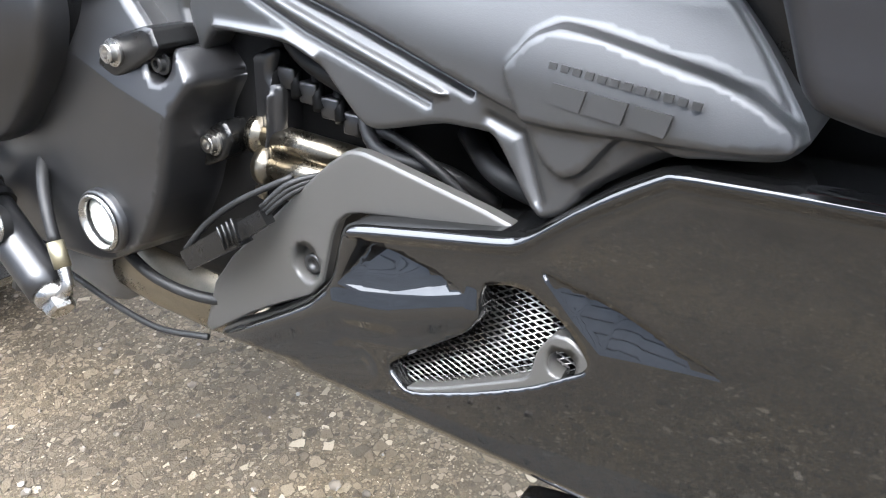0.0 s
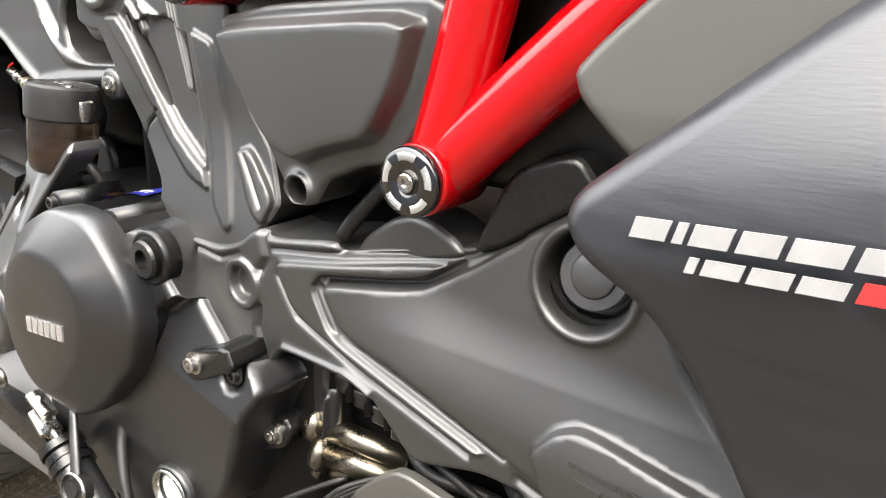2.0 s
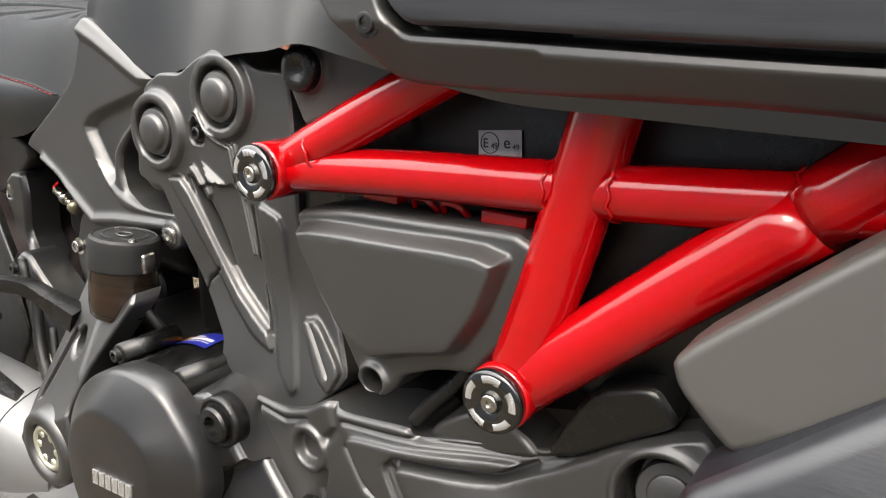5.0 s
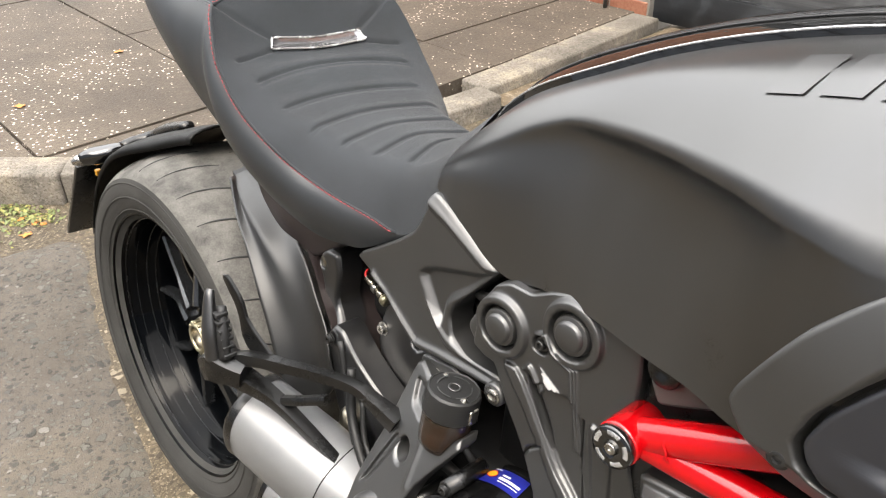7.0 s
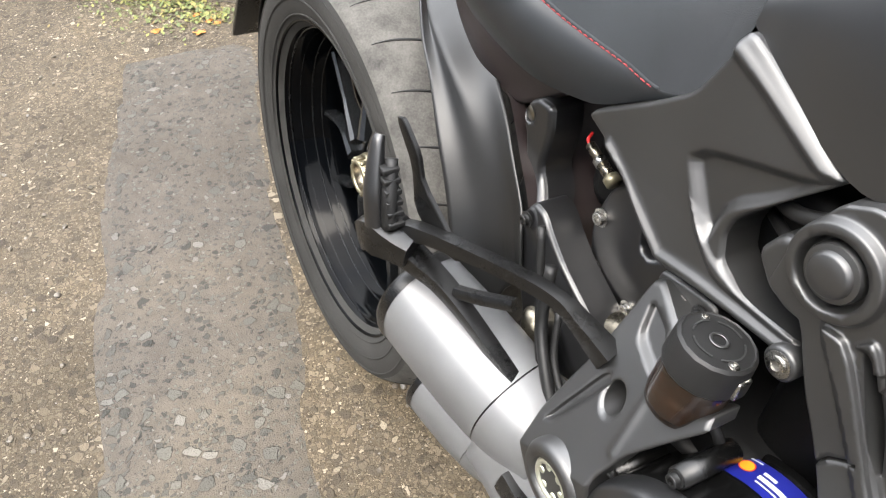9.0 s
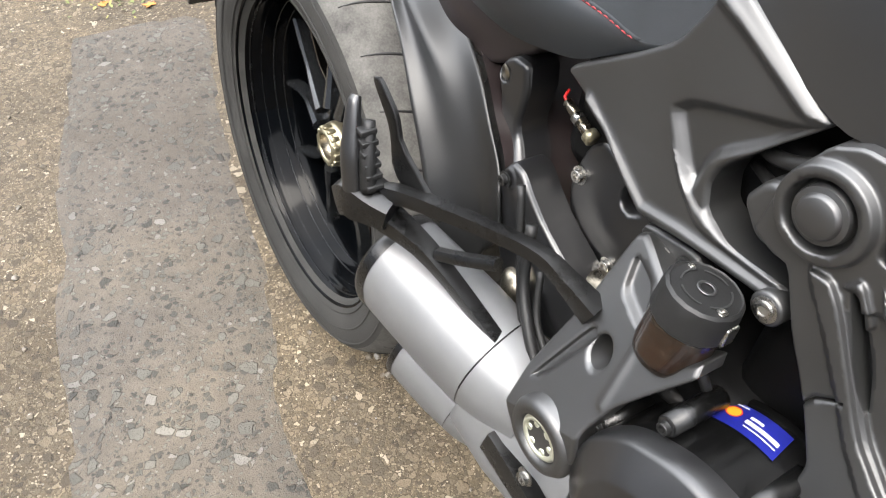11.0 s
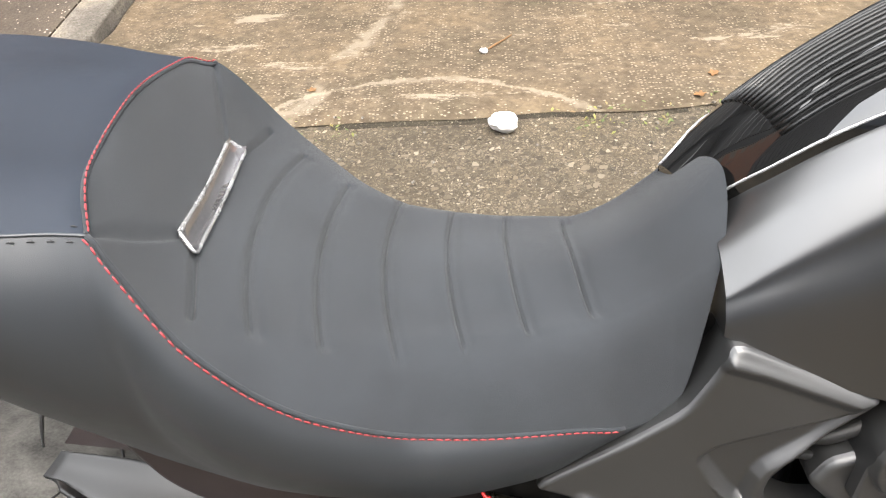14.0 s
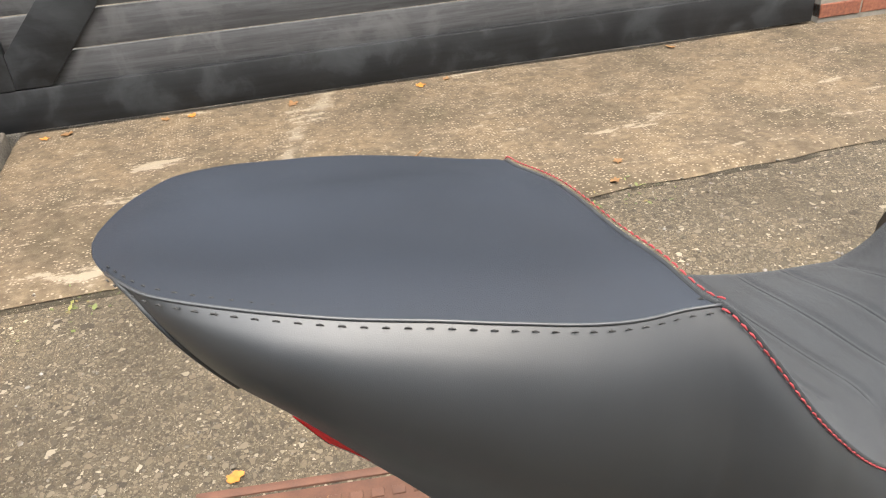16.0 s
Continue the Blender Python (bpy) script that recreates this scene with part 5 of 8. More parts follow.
def make_tank():
    tank = new("fuel_tank")
    tank.parent = bike
    tank["label"] = "sculpted matt black fuel tank with knee recesses"
    xs = np.r_[np.linspace(0.575, 0.62, 12), np.linspace(0.63, 1.22, 60)]
    rows = []
    for x in xs:
        h = tank_half(x)
        rows.append([askew(x, -p[0], p[1]) for p in h[::-1]] + [askew(x, p[0], p[1]) for p in h[1:]])
    part("tank_shell", skin(rows), M_TANK, tank, "satin black painted shell")
    part("tank_rear", mesh_of(rows[0], [tuple(range(len(rows[0])))]), M_TANK, tank)
    # gloss lid along the crown with its silver lines
    near = spl([0.574, 0.585, 0.61, 0.65, 0.70, 0.80, 1.2], [-0.004, -0.011, -0.024, -0.033, -0.040, -0.046, -0.05])
    wide = spl([0.574, 0.585, 0.61, 0.65, 0.70, 0.80, 1.2], [0.074, 0.088, 0.124, 0.158, 0.172, 0.180, 0.19])
    strip = []
    for x in np.linspace(0.574, 1.2, 60):
        row = [np.array(askew(x, s2 * p[0], p[1])) for s2, h in ((-1, tank_half(x)[::-1]), (1, tank_half(x)[1:])) for p in h]
        ys, zs = np.array([p[1] for p in row]), np.array([p[2] for p in row])
        at = lambda f: float(near(x)) + f * float(wide(x))
        lid = lambda f: float(np.interp(at(f), ys, zs)) + 0.007 - 0.003 * abs(2 * f - 1) ** 4
        strip.append([(x - 0.004 - 0.006 * f, at(f), lid(f)) for f in np.linspace(0, 1, 15)])
    part("tank_lid", skin(strip), M_GLOSS, tank, "gloss black lid along the tank crown")
    for j in (0, -1):
        part("lid_trim", tube([r[j] for r in strip], 0.0010, 1, 6), M_SILVER, tank, "thin silver trim line")
        lip = [[r[j], (r[j][0], r[j][1] + (-0.001 if j == 0 else 0.001), r[j][2] - 0.012)] for r in strip]
        part("lid_edge", skin(lip), M_GLOSS, tank)
    part("lid_edge", mesh_of([*strip[0], *[(p[0] + 0.002, p[1], p[2] - 0.016) for p in strip[0][::-1]]], [tuple(range(30))]), M_GLOSS, tank)
    # ribbed inlay of the lid
    for k in range(15):
        f = 0.14 + 0.052 * k
        line = []
        for row in strip[4:]:
            q = f * 14
            a, b = row[int(q)], row[min(14, int(q) + 1)]
            line.append(tuple(np.array(a) + (np.array(b) - np.array(a)) * (q - int(q)) + np.array([0, 0, 0.0003])))
        part("lid_rib", tube(line, 0.0017, 1, 6), M_PLASTIC, tank)
    # raised maker's marks on the shoulder, not spelled out
    for k in range(6):
        a, b = 0.862 + k * 0.032, 0.886 + k * 0.032
        rows = []
        for x in np.linspace(a, b, 6):
            row = []
            for v in np.linspace(0, 1, 5):
                h = np.array(tank_half(x + 0.008 * v))
                z = T_SZ(x) - 0.012 + 0.022 * v
                i = np.argsort(h[:, 1])
                row.append((x + 0.012 * v, -float(np.interp(z, h[i, 1], h[i, 0])) - 0.0012, float(z) + 0.0006))
            rows.append(row)
        part("raised_mark", skin(rows), M_TANK, tank, "raised mark in tank colour")
    return tank


make_tank()


def sub(name, label="", parent=None):
    e = new(name)
    e.parent = parent or bike
    if label:
        e["label"] = label
    return e


# ---- trellis frame ----
def make_frame():
    fr = sub("trellis_frame", "glossy red tubular trellis frame")
    fy = -0.122
    p1, p2 = (0.844, fy, 0.745), (1.013, fy, 0.652)
    runs = [
        (0.0135, p1, (0.92, fy, 0.787), (1.03, fy + 0.005, 0.848)),
        (0.0130, p1, (0.94, fy, 0.7545), (1.042, fy, 0.762)),
        (0.0130, (1.042, fy, 0.761), (1.13, fy, 0.770), (1.22, fy, 0.779)),
        (0.0165, p2, (1.034, fy, 0.728), (1.056, fy, 0.82)),
        (0.0170, p2, (1.078, fy, 0.711), (1.14, fy, 0.767)),
        (0.0170, (1.14, fy, 0.767), (1.19, fy, 0.812), (1.24, fy, 0.855)),
    ]
    for r, *run in runs:
        part("frame_tube", tube(run, r, 6, 24), M_RED, fr)
    # weld beads and small gussets where the tubes meet
    for c, d, r in (((0.878, fy, 0.760), (1, 0, 0.4), 0.0145), ((1.028, fy, 0.7605), (1, 0, 0.07), 0.0138), ((1.060, fy, 0.7635), (1, 0, 0.07), 0.0138), ((1.135, fy, 0.771), (1, 0, 0.1), 0.0138)):
        d = Vector(d).normalized()
        u = d.cross(Vector((0, 1, 0))).normalized()
        v = d.cross(u)
        part("weld_bead", tube([Vector(c) + r * (u * math.cos(q) + v * math.sin(q)) + d * 0.001 * math.sin(9 * q) for q in np.linspace(0, 2 * math.pi, 37)], 0.0010, 1, 6), M_RED, fr)
    for (x, y, z), k in ((p1, 0.72), (p2, 0.74)):
        part("frame_boss", turned([(0.0245 * k, -0.02), (0.0245 * k, 0.016), (0.0235 * k, 0.019)], (x, y, z), seg=36), M_RED, fr)
        plug = sub("frame_plug", "black and silver round frame plug", fr)
        at = (x, y - 0.019, z)
        part("plug_disc", turned([(0.0235 * k, 0), (0.0235 * k, 0.004), (0.0222 * k, 0.0058), (0.016 * k, 0.0064), (0.0072 * k, 0.0064), (0.0068 * k, 0.0055), (0.0005, 0.0055)], at, seg=40), M_GLOSS, plug, "black disc")
        for g in range(5):
            a0, a1 = radians(72 * g + 67), radians(72 * g + 113)
            rows = []
            for a in np.linspace(a0, a1, 8):
                rows.append([(x + q * k * math.cos(a), at[1] - 0.0066 + o, z + q * k * math.sin(a)) for q, o in ((0.0145, 0.001), (0.0148, 0), (0.0195, 0.0002), (0.0208, 0.0012))])
            part("silver_segment", skin(rows), M_SILVER, plug, "milled silver segment")
        part("plug_screw", turned([(0.0066 * k, 0.0055), (0.0064 * k, 0.0072), (0.0056 * k, 0.0077), (0.0030 * k, 0.0074), (0.0028 * k, 0.0060), (0.0003, 0.006)], at, seg=18), M_STEEL, plug, "steel socket screw", smooth=35)
    return fr


make_frame()


# ---- covers of the engine ----
def make_engine():
    en = sub("engine", "black V-twin engine with moulded covers")
    # plain masses behind the covers, coloured near-black for the shade in the gaps
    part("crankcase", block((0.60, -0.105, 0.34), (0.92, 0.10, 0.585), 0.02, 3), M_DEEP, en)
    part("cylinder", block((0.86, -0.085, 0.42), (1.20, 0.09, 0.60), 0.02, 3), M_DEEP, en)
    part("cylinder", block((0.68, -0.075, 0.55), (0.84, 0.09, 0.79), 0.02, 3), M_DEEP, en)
    part("airbox", block((0.83, -0.098, 0.64), (1.25, 0.09, 0.83), 0.015, 3), M_PLASTIC, en, "black airbox behind the frame")

    # upright belt cover
    flat = lambda x, z: -0.100 - 0.016 * ease((0.66 - z) / 0.1)
    up = [(0.662, 0.712), (0.664, 0.738), (0.667, 0.758), (0.680, 0.782), (0.696, 0.791), (0.720, 0.792), (0.738, 0.803), (0.760, 0.812), (0.785, 0.808), (0.800, 0.800), (0.826, 0.800), (0.830, 0.775), (0.834, 0.70), (0.850, 0.665), (0.870, 0.640), (0.882, 0.610), (0.874, 0.598), (0.856, 0.580), (0.833, 0.558), (0.811, 0.550), (0.772, 0.559), (0.764, 0.585), (0.762, 0.606), (0.745, 0.628), (0.712, 0.668), (0.690, 0.706), (0.678, 0.706)]
    feats = [
        ("disc", 0.695, 0.749, 0.0310, 0.0065, 0.0040), ("disc", 0.767, 0.780, 0.0310, 0.0065, 0.0040),
        ("disc", 0.695, 0.749, 0.0215, -0.0080, 0.0018), ("disc", 0.767, 0.780, 0.0215, -0.0080, 0.0018),
        # left rail, sunk middle panel and right rail
        ("up", [(0.700, 0.716), (0.716, 0.719), (0.727, 0.709), (0.773, 0.646), (0.799, 0.628), (0.811, 0.622), (0.816, 0.608), (0.794, 0.615), (0.768, 0.636), (0.725, 0.688)], 0.0035, 0.0013),
        ("up", [(0.733, 0.712), (0.750, 0.720), (0.779, 0.718), (0.789, 0.706), (0.797, 0.660), (0.808, 0.624), (0.799, 0.630), (0.776, 0.647), (0.745, 0.690)], -0.0030, 0.0013),
        ("up", [(0.796, 0.713), (0.822, 0.704), (0.829, 0.653), (0.838, 0.614), (0.843, 0.590), (0.836, 0.584), (0.821, 0.602), (0.813, 0.640), (0.804, 0.680)], 0.0026, 0.0013),
        ("line", [(0.7905, 0.707), (0.7975, 0.660), (0.8105, 0.622)], -0.0080, 0.0009),
        ("up", [(0.7265, 0.7195), (0.7315, 0.7215), (0.757, 0.686), (0.770, 0.657), (0.755, 0.671)], -0.0120, 0.0011),
        ("up", [(0.721, 0.719), (0.730, 0.731), (0.747, 0.710), (0.744, 0.702), (0.732, 0.721)], 0.0026, 0.0012),
        ("up", [(0.735, 0.737), (0.772, 0.717), (0.750, 0.713)], 0.0060, 0.0060),
        *[("line", [(0.731 + k, 0.760 + 0.6 * k), (0.739 + k, 0.765 + 0.6 * k), (0.747 + k, 0.753 + 0.6 * k), (0.757 + k, 0.748 + 0.6 * k), (0.770 + k, 0.745 + 0.6 * k), (0.779 + k, 0.706), (0.788 + k, 0.672)], 0.0016, 0.0008) for k in (0.0, 0.0030, 0.0060)],
        ("up", [(0.838, 0.638), (0.853, 0.643), (0.880, 0.613), (0.871, 0.594), (0.857, 0.604)], 0.0040, 0.0018),
        ("line", [(0.847, 0.636), (0.868, 0.607)], -0.0022, 0.0010),
        ("line", [(0.756, 0.656), (0.742, 0.644), (0.734, 0.622)], -0.0045, 0.0008),
        ("disc", 0.737, 0.752, 0.0085, -0.0075, 0.0016),
    ]
    cov = part("belt_cover_upright", moulded(up, flat, feats, 0.0024, 0.05, 0.003, 1, 0.12), M_COVER, en, "matt black belt cover", smooth=50)
    for x, z in ((0.695, 0.749), (0.767, 0.780)):
        part("round_cap", turned([(0.0175, -0.002), (0.0175, 0.004), (0.0165, 0.0062), (0.0135, 0.007), (0.0125, 0.0095), (0.0112, 0.0106), (0.004, 0.011)], (x, -0.0995, z), seg=36), M_COVER, cov, smooth=40)
    bolt(en, (0.737, -0.0965, 0.752), 0.0046)

    # long belt cover to the front cylinder
    shelf = spl([0.95, 1.00, 1.06, 1.12, 1.17, 1.22], [0.576, 0.570, 0.561, 0.556, 0.547, 0.536])
    slope = lambda x, z: -0.122 - 0.07 * (x - 0.85) + float(ease((x - 0.93) / 0.10)) * (0.013 * float(ease((z - float(shelf(x)) + 0.028) / 0.056)) + 0.12 * max(0, z - 0.565))
    lo = [(0.789, 0.575), (0.836, 0.576), (0.858, 0.584), (0.876, 0.597), (0.892, 0.594), (0.945, 0.604), (0.950, 0.598), (0.961, 0.601), (1.030, 0.615), (1.058, 0.627), (1.085, 0.645), (1.110, 0.656), (1.127, 0.644), (1.136, 0.614), (1.148, 0.588), (1.180, 0.557), (1.204, 0.528), (1.198, 0.519), (1.158, 0.512), (1.128, 0.490), (1.116, 0.475), (1.104, 0.470), (1.080, 0.503), (1.070, 0.503), (1.052, 0.502), (1.013, 0.490), (1.003, 0.492), (0.975, 0.517), (0.956, 0.523), (0.897, 0.523), (0.884, 0.508), (0.879, 0.502), (0.866, 0.504), (0.831, 0.533), (0.808, 0.552)]
    main = [(0.938, 0.574), (0.944, 0.580), (1.005, 0.590), (1.040, 0.612), (1.075, 0.640), (1.12, 0.66), (1.17, 0.65), (1.22, 0.54), (1.20, 0.520), (1.10, 0.512), (1.070, 0.520), (1.004, 0.540), (0.953, 0.552)]
    plaque = [(1.085, 0.534), (1.097, 0.549), (1.111, 0.555), (1.180, 0.543), (1.205, 0.530), (1.19, 0.505), (1.140, 0.517), (1.126, 0.497), (1.117, 0.492), (1.106, 0.497), (1.091, 0.522)]
    feats = [
        ("up", main, 0.004, 0.0030), ("up", plaque, 0.0055, 0.0024),
        ("line", [(0.941, 0.581), (1.005, 0.591), (1.026, 0.606)], -0.0045, 0.0022),
        ("line", [(0.936, 0.574), (0.951, 0.550), (1.004, 0.537), (1.068, 0.519)], -0.0050, 0.0020),
        ("line", [(0.897, 0.571), (0.912, 0.549), (0.967, 0.530), (1.045, 0.510)], -0.0035, 0.0022),
        ("up", [(0.897, 0.578), (0.902, 0.584), (1.022, 0.606), (1.005, 0.593), (0.940, 0.583), (0.931, 0.574), (0.946, 0.548), (1.0, 0.533), (1.06, 0.517), (1.05, 0.513), (0.967, 0.534), (0.914, 0.552)], 0.0035, 0.0022),
        ("line", [(0.893, 0.588), (1.03, 0.611), (1.06, 0.627)], -0.0030, 0.0018),
        ("line", [(0.900, 0.525), (0.955, 0.526), (0.975, 0.520)], 0.0030, 0.0026),
        ("disc", 0.862, 0.558, 0.0185, 0.0030, 0.003), ("disc", 0.862, 0.558, 0.0120, -0.0070, 0.002),
        ("line", [(0.800, 0.571), (0.836, 0.569), (0.858, 0.577)], -0.0030, 0.002), ("line", [(0.882, 0.596), (0.886, 0.580), (0.878, 0.570)], -0.0045, 0.0030),
        ("line", [(0.877, 0.545), (0.874, 0.530), (0.880, 0.510)], -0.0040, 0.0026), ("line", [(0.832, 0.536), (0.848, 0.522), (0.868, 0.510)], 0.0025, 0.0026),
        ("line", [(1.078, 0.510), (1.094, 0.506), (1.105, 0.480)], -0.0030, 0.0030),
        ("line", [(1.126, 0.486), (1.15, 0.508), (1.2, 0.518)], -0.003, 0.003),
        ("ring", 1.098, 0.616, 0.0262, 0.0030, 0.0026), ("disc", 1.098, 0.616, 0.0235, -0.016, 0.0025),
    ]
    cov2 = part("belt_cover_front", moulded(lo, slope, feats, 0.0040, 0.05, 0.0026), M_COVER, en, "matt black ribbed belt cover", smooth=50)
    at = (1.098, -0.1105, 0.616)
    part("round_cap", turned([(0.0172, -0.006), (0.0172, 0.005), (0.0162, 0.0065), (0.0112, 0.0065), (0.0104, 0.0078), (0.0096, 0.0082), (0.003, 0.0083)], at, (0.06, -1, 0.2), 40), M_COVER, cov2, "black round cap", smooth=30)
    part("cap_well", turned([(0.0246, 0.0040), (0.0240, 0.0052), (0.0230, 0.0040), (0.0222, -0.003), (0.0212, -0.0015), (0.0172, -0.005)], at, (0.06, -1, 0.2), 44, False), M_PLASTIC, cov2, "glossy black ring round the cap", smooth=40)
    # raised engine marks, plain blocks
    slanted_bars(cov2, (1.109, -0.1490, 0.5245), (0.99, -0.10, -0.06), (0, 0, 1), [0.0145, 0.0145, 0.0145], 0.0085, M_COVER, 0.25, 0.18, 0.001, name="raised_mark", label="raised dark block mark")
    slanted_bars(cov2, (1.108, -0.1480, 0.5375), (0.99, -0.10, -0.07), (0, 0, 1), [0.0034] * 12, 0.0028, M_COVER, 0.2, 0.25, 0.0008, name="raised_mark", label="row of small raised marks")
    # lower lug of the front cover and dark recess behind
    part("cover_lug", moulded([(0.973, 0.520), (1.060, 0.510), (1.060, 0.503), (1.050, 0.502), (1.013, 0.489), (1.002, 0.491), (0.988, 0.503)], -0.120, (), 0.003, 0.03, 0.006), M_COVER, en)
    part("cover_top", moulded([(0.953, 0.597), (0.960, 0.608), (0.978, 0.621), (0.992, 0.626), (1.007, 0.624), (1.021, 0.617), (1.028, 0.610), (0.99, 0.598)], -0.117, (), 0.004, 0.03, 0.004), M_COVER, en, "half-round cover", smooth=50)
    part("cover_top", moulded([(1.03, 0.612), (1.052, 0.66), (1.085, 0.672), (1.10, 0.655), (1.075, 0.638), (1.05, 0.62)], -0.118, (), 0.004, 0.03, 0.006), M_PLASTIC, en)
    part("cable_tube", tube([(0.947, -0.120, 0.606), (0.955, -0.118, 0.618), (0.970, -0.114, 0.636), (0.978, -0.11, 0.65)], 0.0045, 5, 12), M_PLASTIC, en)

    # crankcase side with the clutch dome
    side = -0.104
    cs = [(0.640, 0.40), (0.652, 0.36), (0.715, 0.353), (0.800, 0.359), (0.827, 0.368), (0.850, 0.382), (0.903, 0.414), (0.921, 0.457), (0.924, 0.491), (0.915, 0.495), (0.920, 0.512), (0.900, 0.510), (0.868, 0.512), (0.838, 0.537), (0.822, 0.553), (0.806, 0.575), (0.795, 0.585), (0.765, 0.585), (0.70, 0.575), (0.65, 0.52)]
    plane = [(0.640, 0.40), (0.655, 0.358), (0.72, 0.350), (0.80, 0.356), (0.845, 0.380), (0.868, 0.418), (0.880, 0.450), (0.887, 0.475), (0.902, 0.497), (0.878, 0.521), (0.832, 0.550), (0.832, 0.575), (0.818, 0.592), (0.795, 0.594), (0.77, 0.582), (0.70, 0.572), (0.645, 0.52)]
    fa, fb = [(0.780, 0.510), (0.841, 0.487), (0.885, 0.476)], [(0.826, 0.547), (0.876, 0.519), (0.899, 0.497)]
    feats = [
        ("up", plane, 0.048, 0.005), ("ramp", fa + fb[::-1], fb, fa, 0.34),
        ("line", [(0.905, 0.425), (0.914, 0.460), (0.916, 0.485)], 0.004, 0.002), ("disc", 0.872, 0.503, 0.0105, -0.012, 0.003),
    ]
    case = part("crankcase_cover", moulded(cs, side, feats, 0.006, 0.06, 0.005), M_CASE, en, "satin black crankcase cover", smooth=50)
    # clutch dome: octagonal frustum with rounded rim
    dome = sub("clutch_cover", "satin black clutch dome", en)
    outer = soften([(0.680, 0.570), (0.725, 0.593), (0.769, 0.592), (0.800, 0.559), (0.809, 0.526), (0.797, 0.494), (0.741, 0.436), (0.690, 0.435), (0.655, 0.470), (0.652, 0.530)], 3, 0.2)
    inner = soften([(0.690, 0.548), (0.715, 0.566), (0.750, 0.566), (0.774, 0.555), (0.779, 0.531), (0.768, 0.499), (0.726, 0.457), (0.699, 0.462), (0.680, 0.485), (0.677, 0.520)], 3, 0.2)
    c, ci = outer.mean(0), inner.mean(0)
    rows = [[(*(c + (p - c) * s)[:1], y, (c + (p - c) * s)[1]) for p in outer] for s, y in ((1.022, -0.152), (1.030, -0.160), (1.026, -0.166), (1.015, -0.170))]
    rows += [[(a[0] + (b[0] - a[0]) * s, y, a[1] + (b[1] - a[1]) * s) for a, b in zip(outer, inner)] for s, y in ((0.0, -0.1722), (0.08, -0.1738), (0.5, -0.1812), (0.88, -0.1878), (0.96, -0.1890), (1.0, -0.1894))]
    rows += [[(*(ci + (p - ci) * s)[:1], -0.190, (ci + (p - ci) * s)[1]) for p in inner] for s in (0.95, 0.5, 0.02)]
    part("dome", skin(rows, True), M_CASE, dome, "domed black cover")
    # gloss black drum behind the dome, with a flange at its back
    drum = [[(*(c + (p - c) * s)[:1], y, (c + (p - c) * s)[1]) for p in outer] for s, y in ((1.0, -0.156), (1.012, -0.153), (1.0, -0.0875), (1.012, -0.0860), (1.022, -0.0835), (1.022, -0.0790), (1.0, -0.0770), (0.9, -0.0770))]
    part("drum", skin(drum, True), M_DRUM, dome, "gloss black drum behind the dome")
    slanted_bars(dome, (0.711, -0.1900, 0.5055), (1, 0, 0.1), (0, 0, 1), [0.0066] * 6, 0.0115, M_SILVER, 0.1, 0.22, 0.0015, label="worn silver raised maker's mark")
    # oil filler, sight glass, bolts
    fil = sub("oil_filler", "black oil filler cap", en)
    part("filler_ring", turned([(0.0185, -0.01), (0.0185, 0.002), (0.0165, 0.0035), (0.0155, 0.002), (0.0140, 0.002)], (0.806, -0.150, 0.570), seg=32), M_PLASTIC, fil)
    part("filler_cap", turned([(0.0130, 0.0), (0.0130, 0.006), (0.0118, 0.008), (0.0070, 0.008), (0.0066, 0.003), (0.001, 0.003)], (0.806, -0.150, 0.570), seg=24), M_PLASTIC, fil, smooth=30)
    sg = sub("oil_sight_glass", "round oil sight glass in a steel ring", en)
    part("glass_ring", turned([(0.0215, -0.01), (0.0215, 0.005), (0.0205, 0.008), (0.0185, 0.008), (0.0172, 0.005), (0.0172, 0.002)], (0.812, -0.150, 0.396), seg=36, closed=False), M_CASE, sg)
    part("glass_ring", turned([(0.0190, 0.0085), (0.0182, 0.0102), (0.0168, 0.0100), (0.0160, 0.006)], (0.812, -0.150, 0.396), seg=36, closed=False), M_STEEL, sg, "bright steel rim")
    part("glass", turned([(0.0168, 0.0), (0.0168, 0.0035), (0.012, 0.005), (0.001, 0.0055)], (0.812, -0.150, 0.396), seg=32), M_FROST, sg, "milky round glass")
    for out, y, at in (([(0.824, 0.498), (0.831, 0.490), (0.842, 0.491), (0.880, 0.511), (0.874, 0.525), (0.836, 0.513)], -0.1505, (0.843, 0.506)), ([(0.857, 0.443), (0.866, 0.434), (0.892, 0.446), (0.899, 0.460), (0.892, 0.470), (0.868, 0.457)], -0.1215, (0.884, 0.455))):
        b = part("bolt_boss", moulded(out, y, (), 0.0025, 0.03, 0.004, 1), M_PLASTIC, en, "black cast boss")
        bolt(b, (at[0], y, at[1]), 0.0054, h=0.006, material=M_STEEL)
    bolt(en, (0.872, -0.141, 0.503), 0.0045, h=0.005)
    # oil sticker on top of the drum
    upper = sorted((tuple(c + (p - c) * 1.012) for p in outer if p[1] > c[1]), key=lambda p: p[0])

    def on_drum(t, v, lift):
        x, y = 0.7000 + 0.0475 * t - 0.004 * v, -0.1145 + 0.0265 * v
        return (x, y, float(np.interp(x, [p[0] for p in upper], [p[1] for p in upper])) + lift)

    def patch(t0, t1, v0, v1, lift):
        return skin([[on_drum(t, v, lift - 0.0010 * max(0.0, v)) for v in np.linspace(v0, v1, 4)] for t in np.linspace(t0, t1, 8)])

    part("sticker", patch(0, 1, 0, 1, 0.0010), M_BLUE, dome, "blue oil maker's sticker")
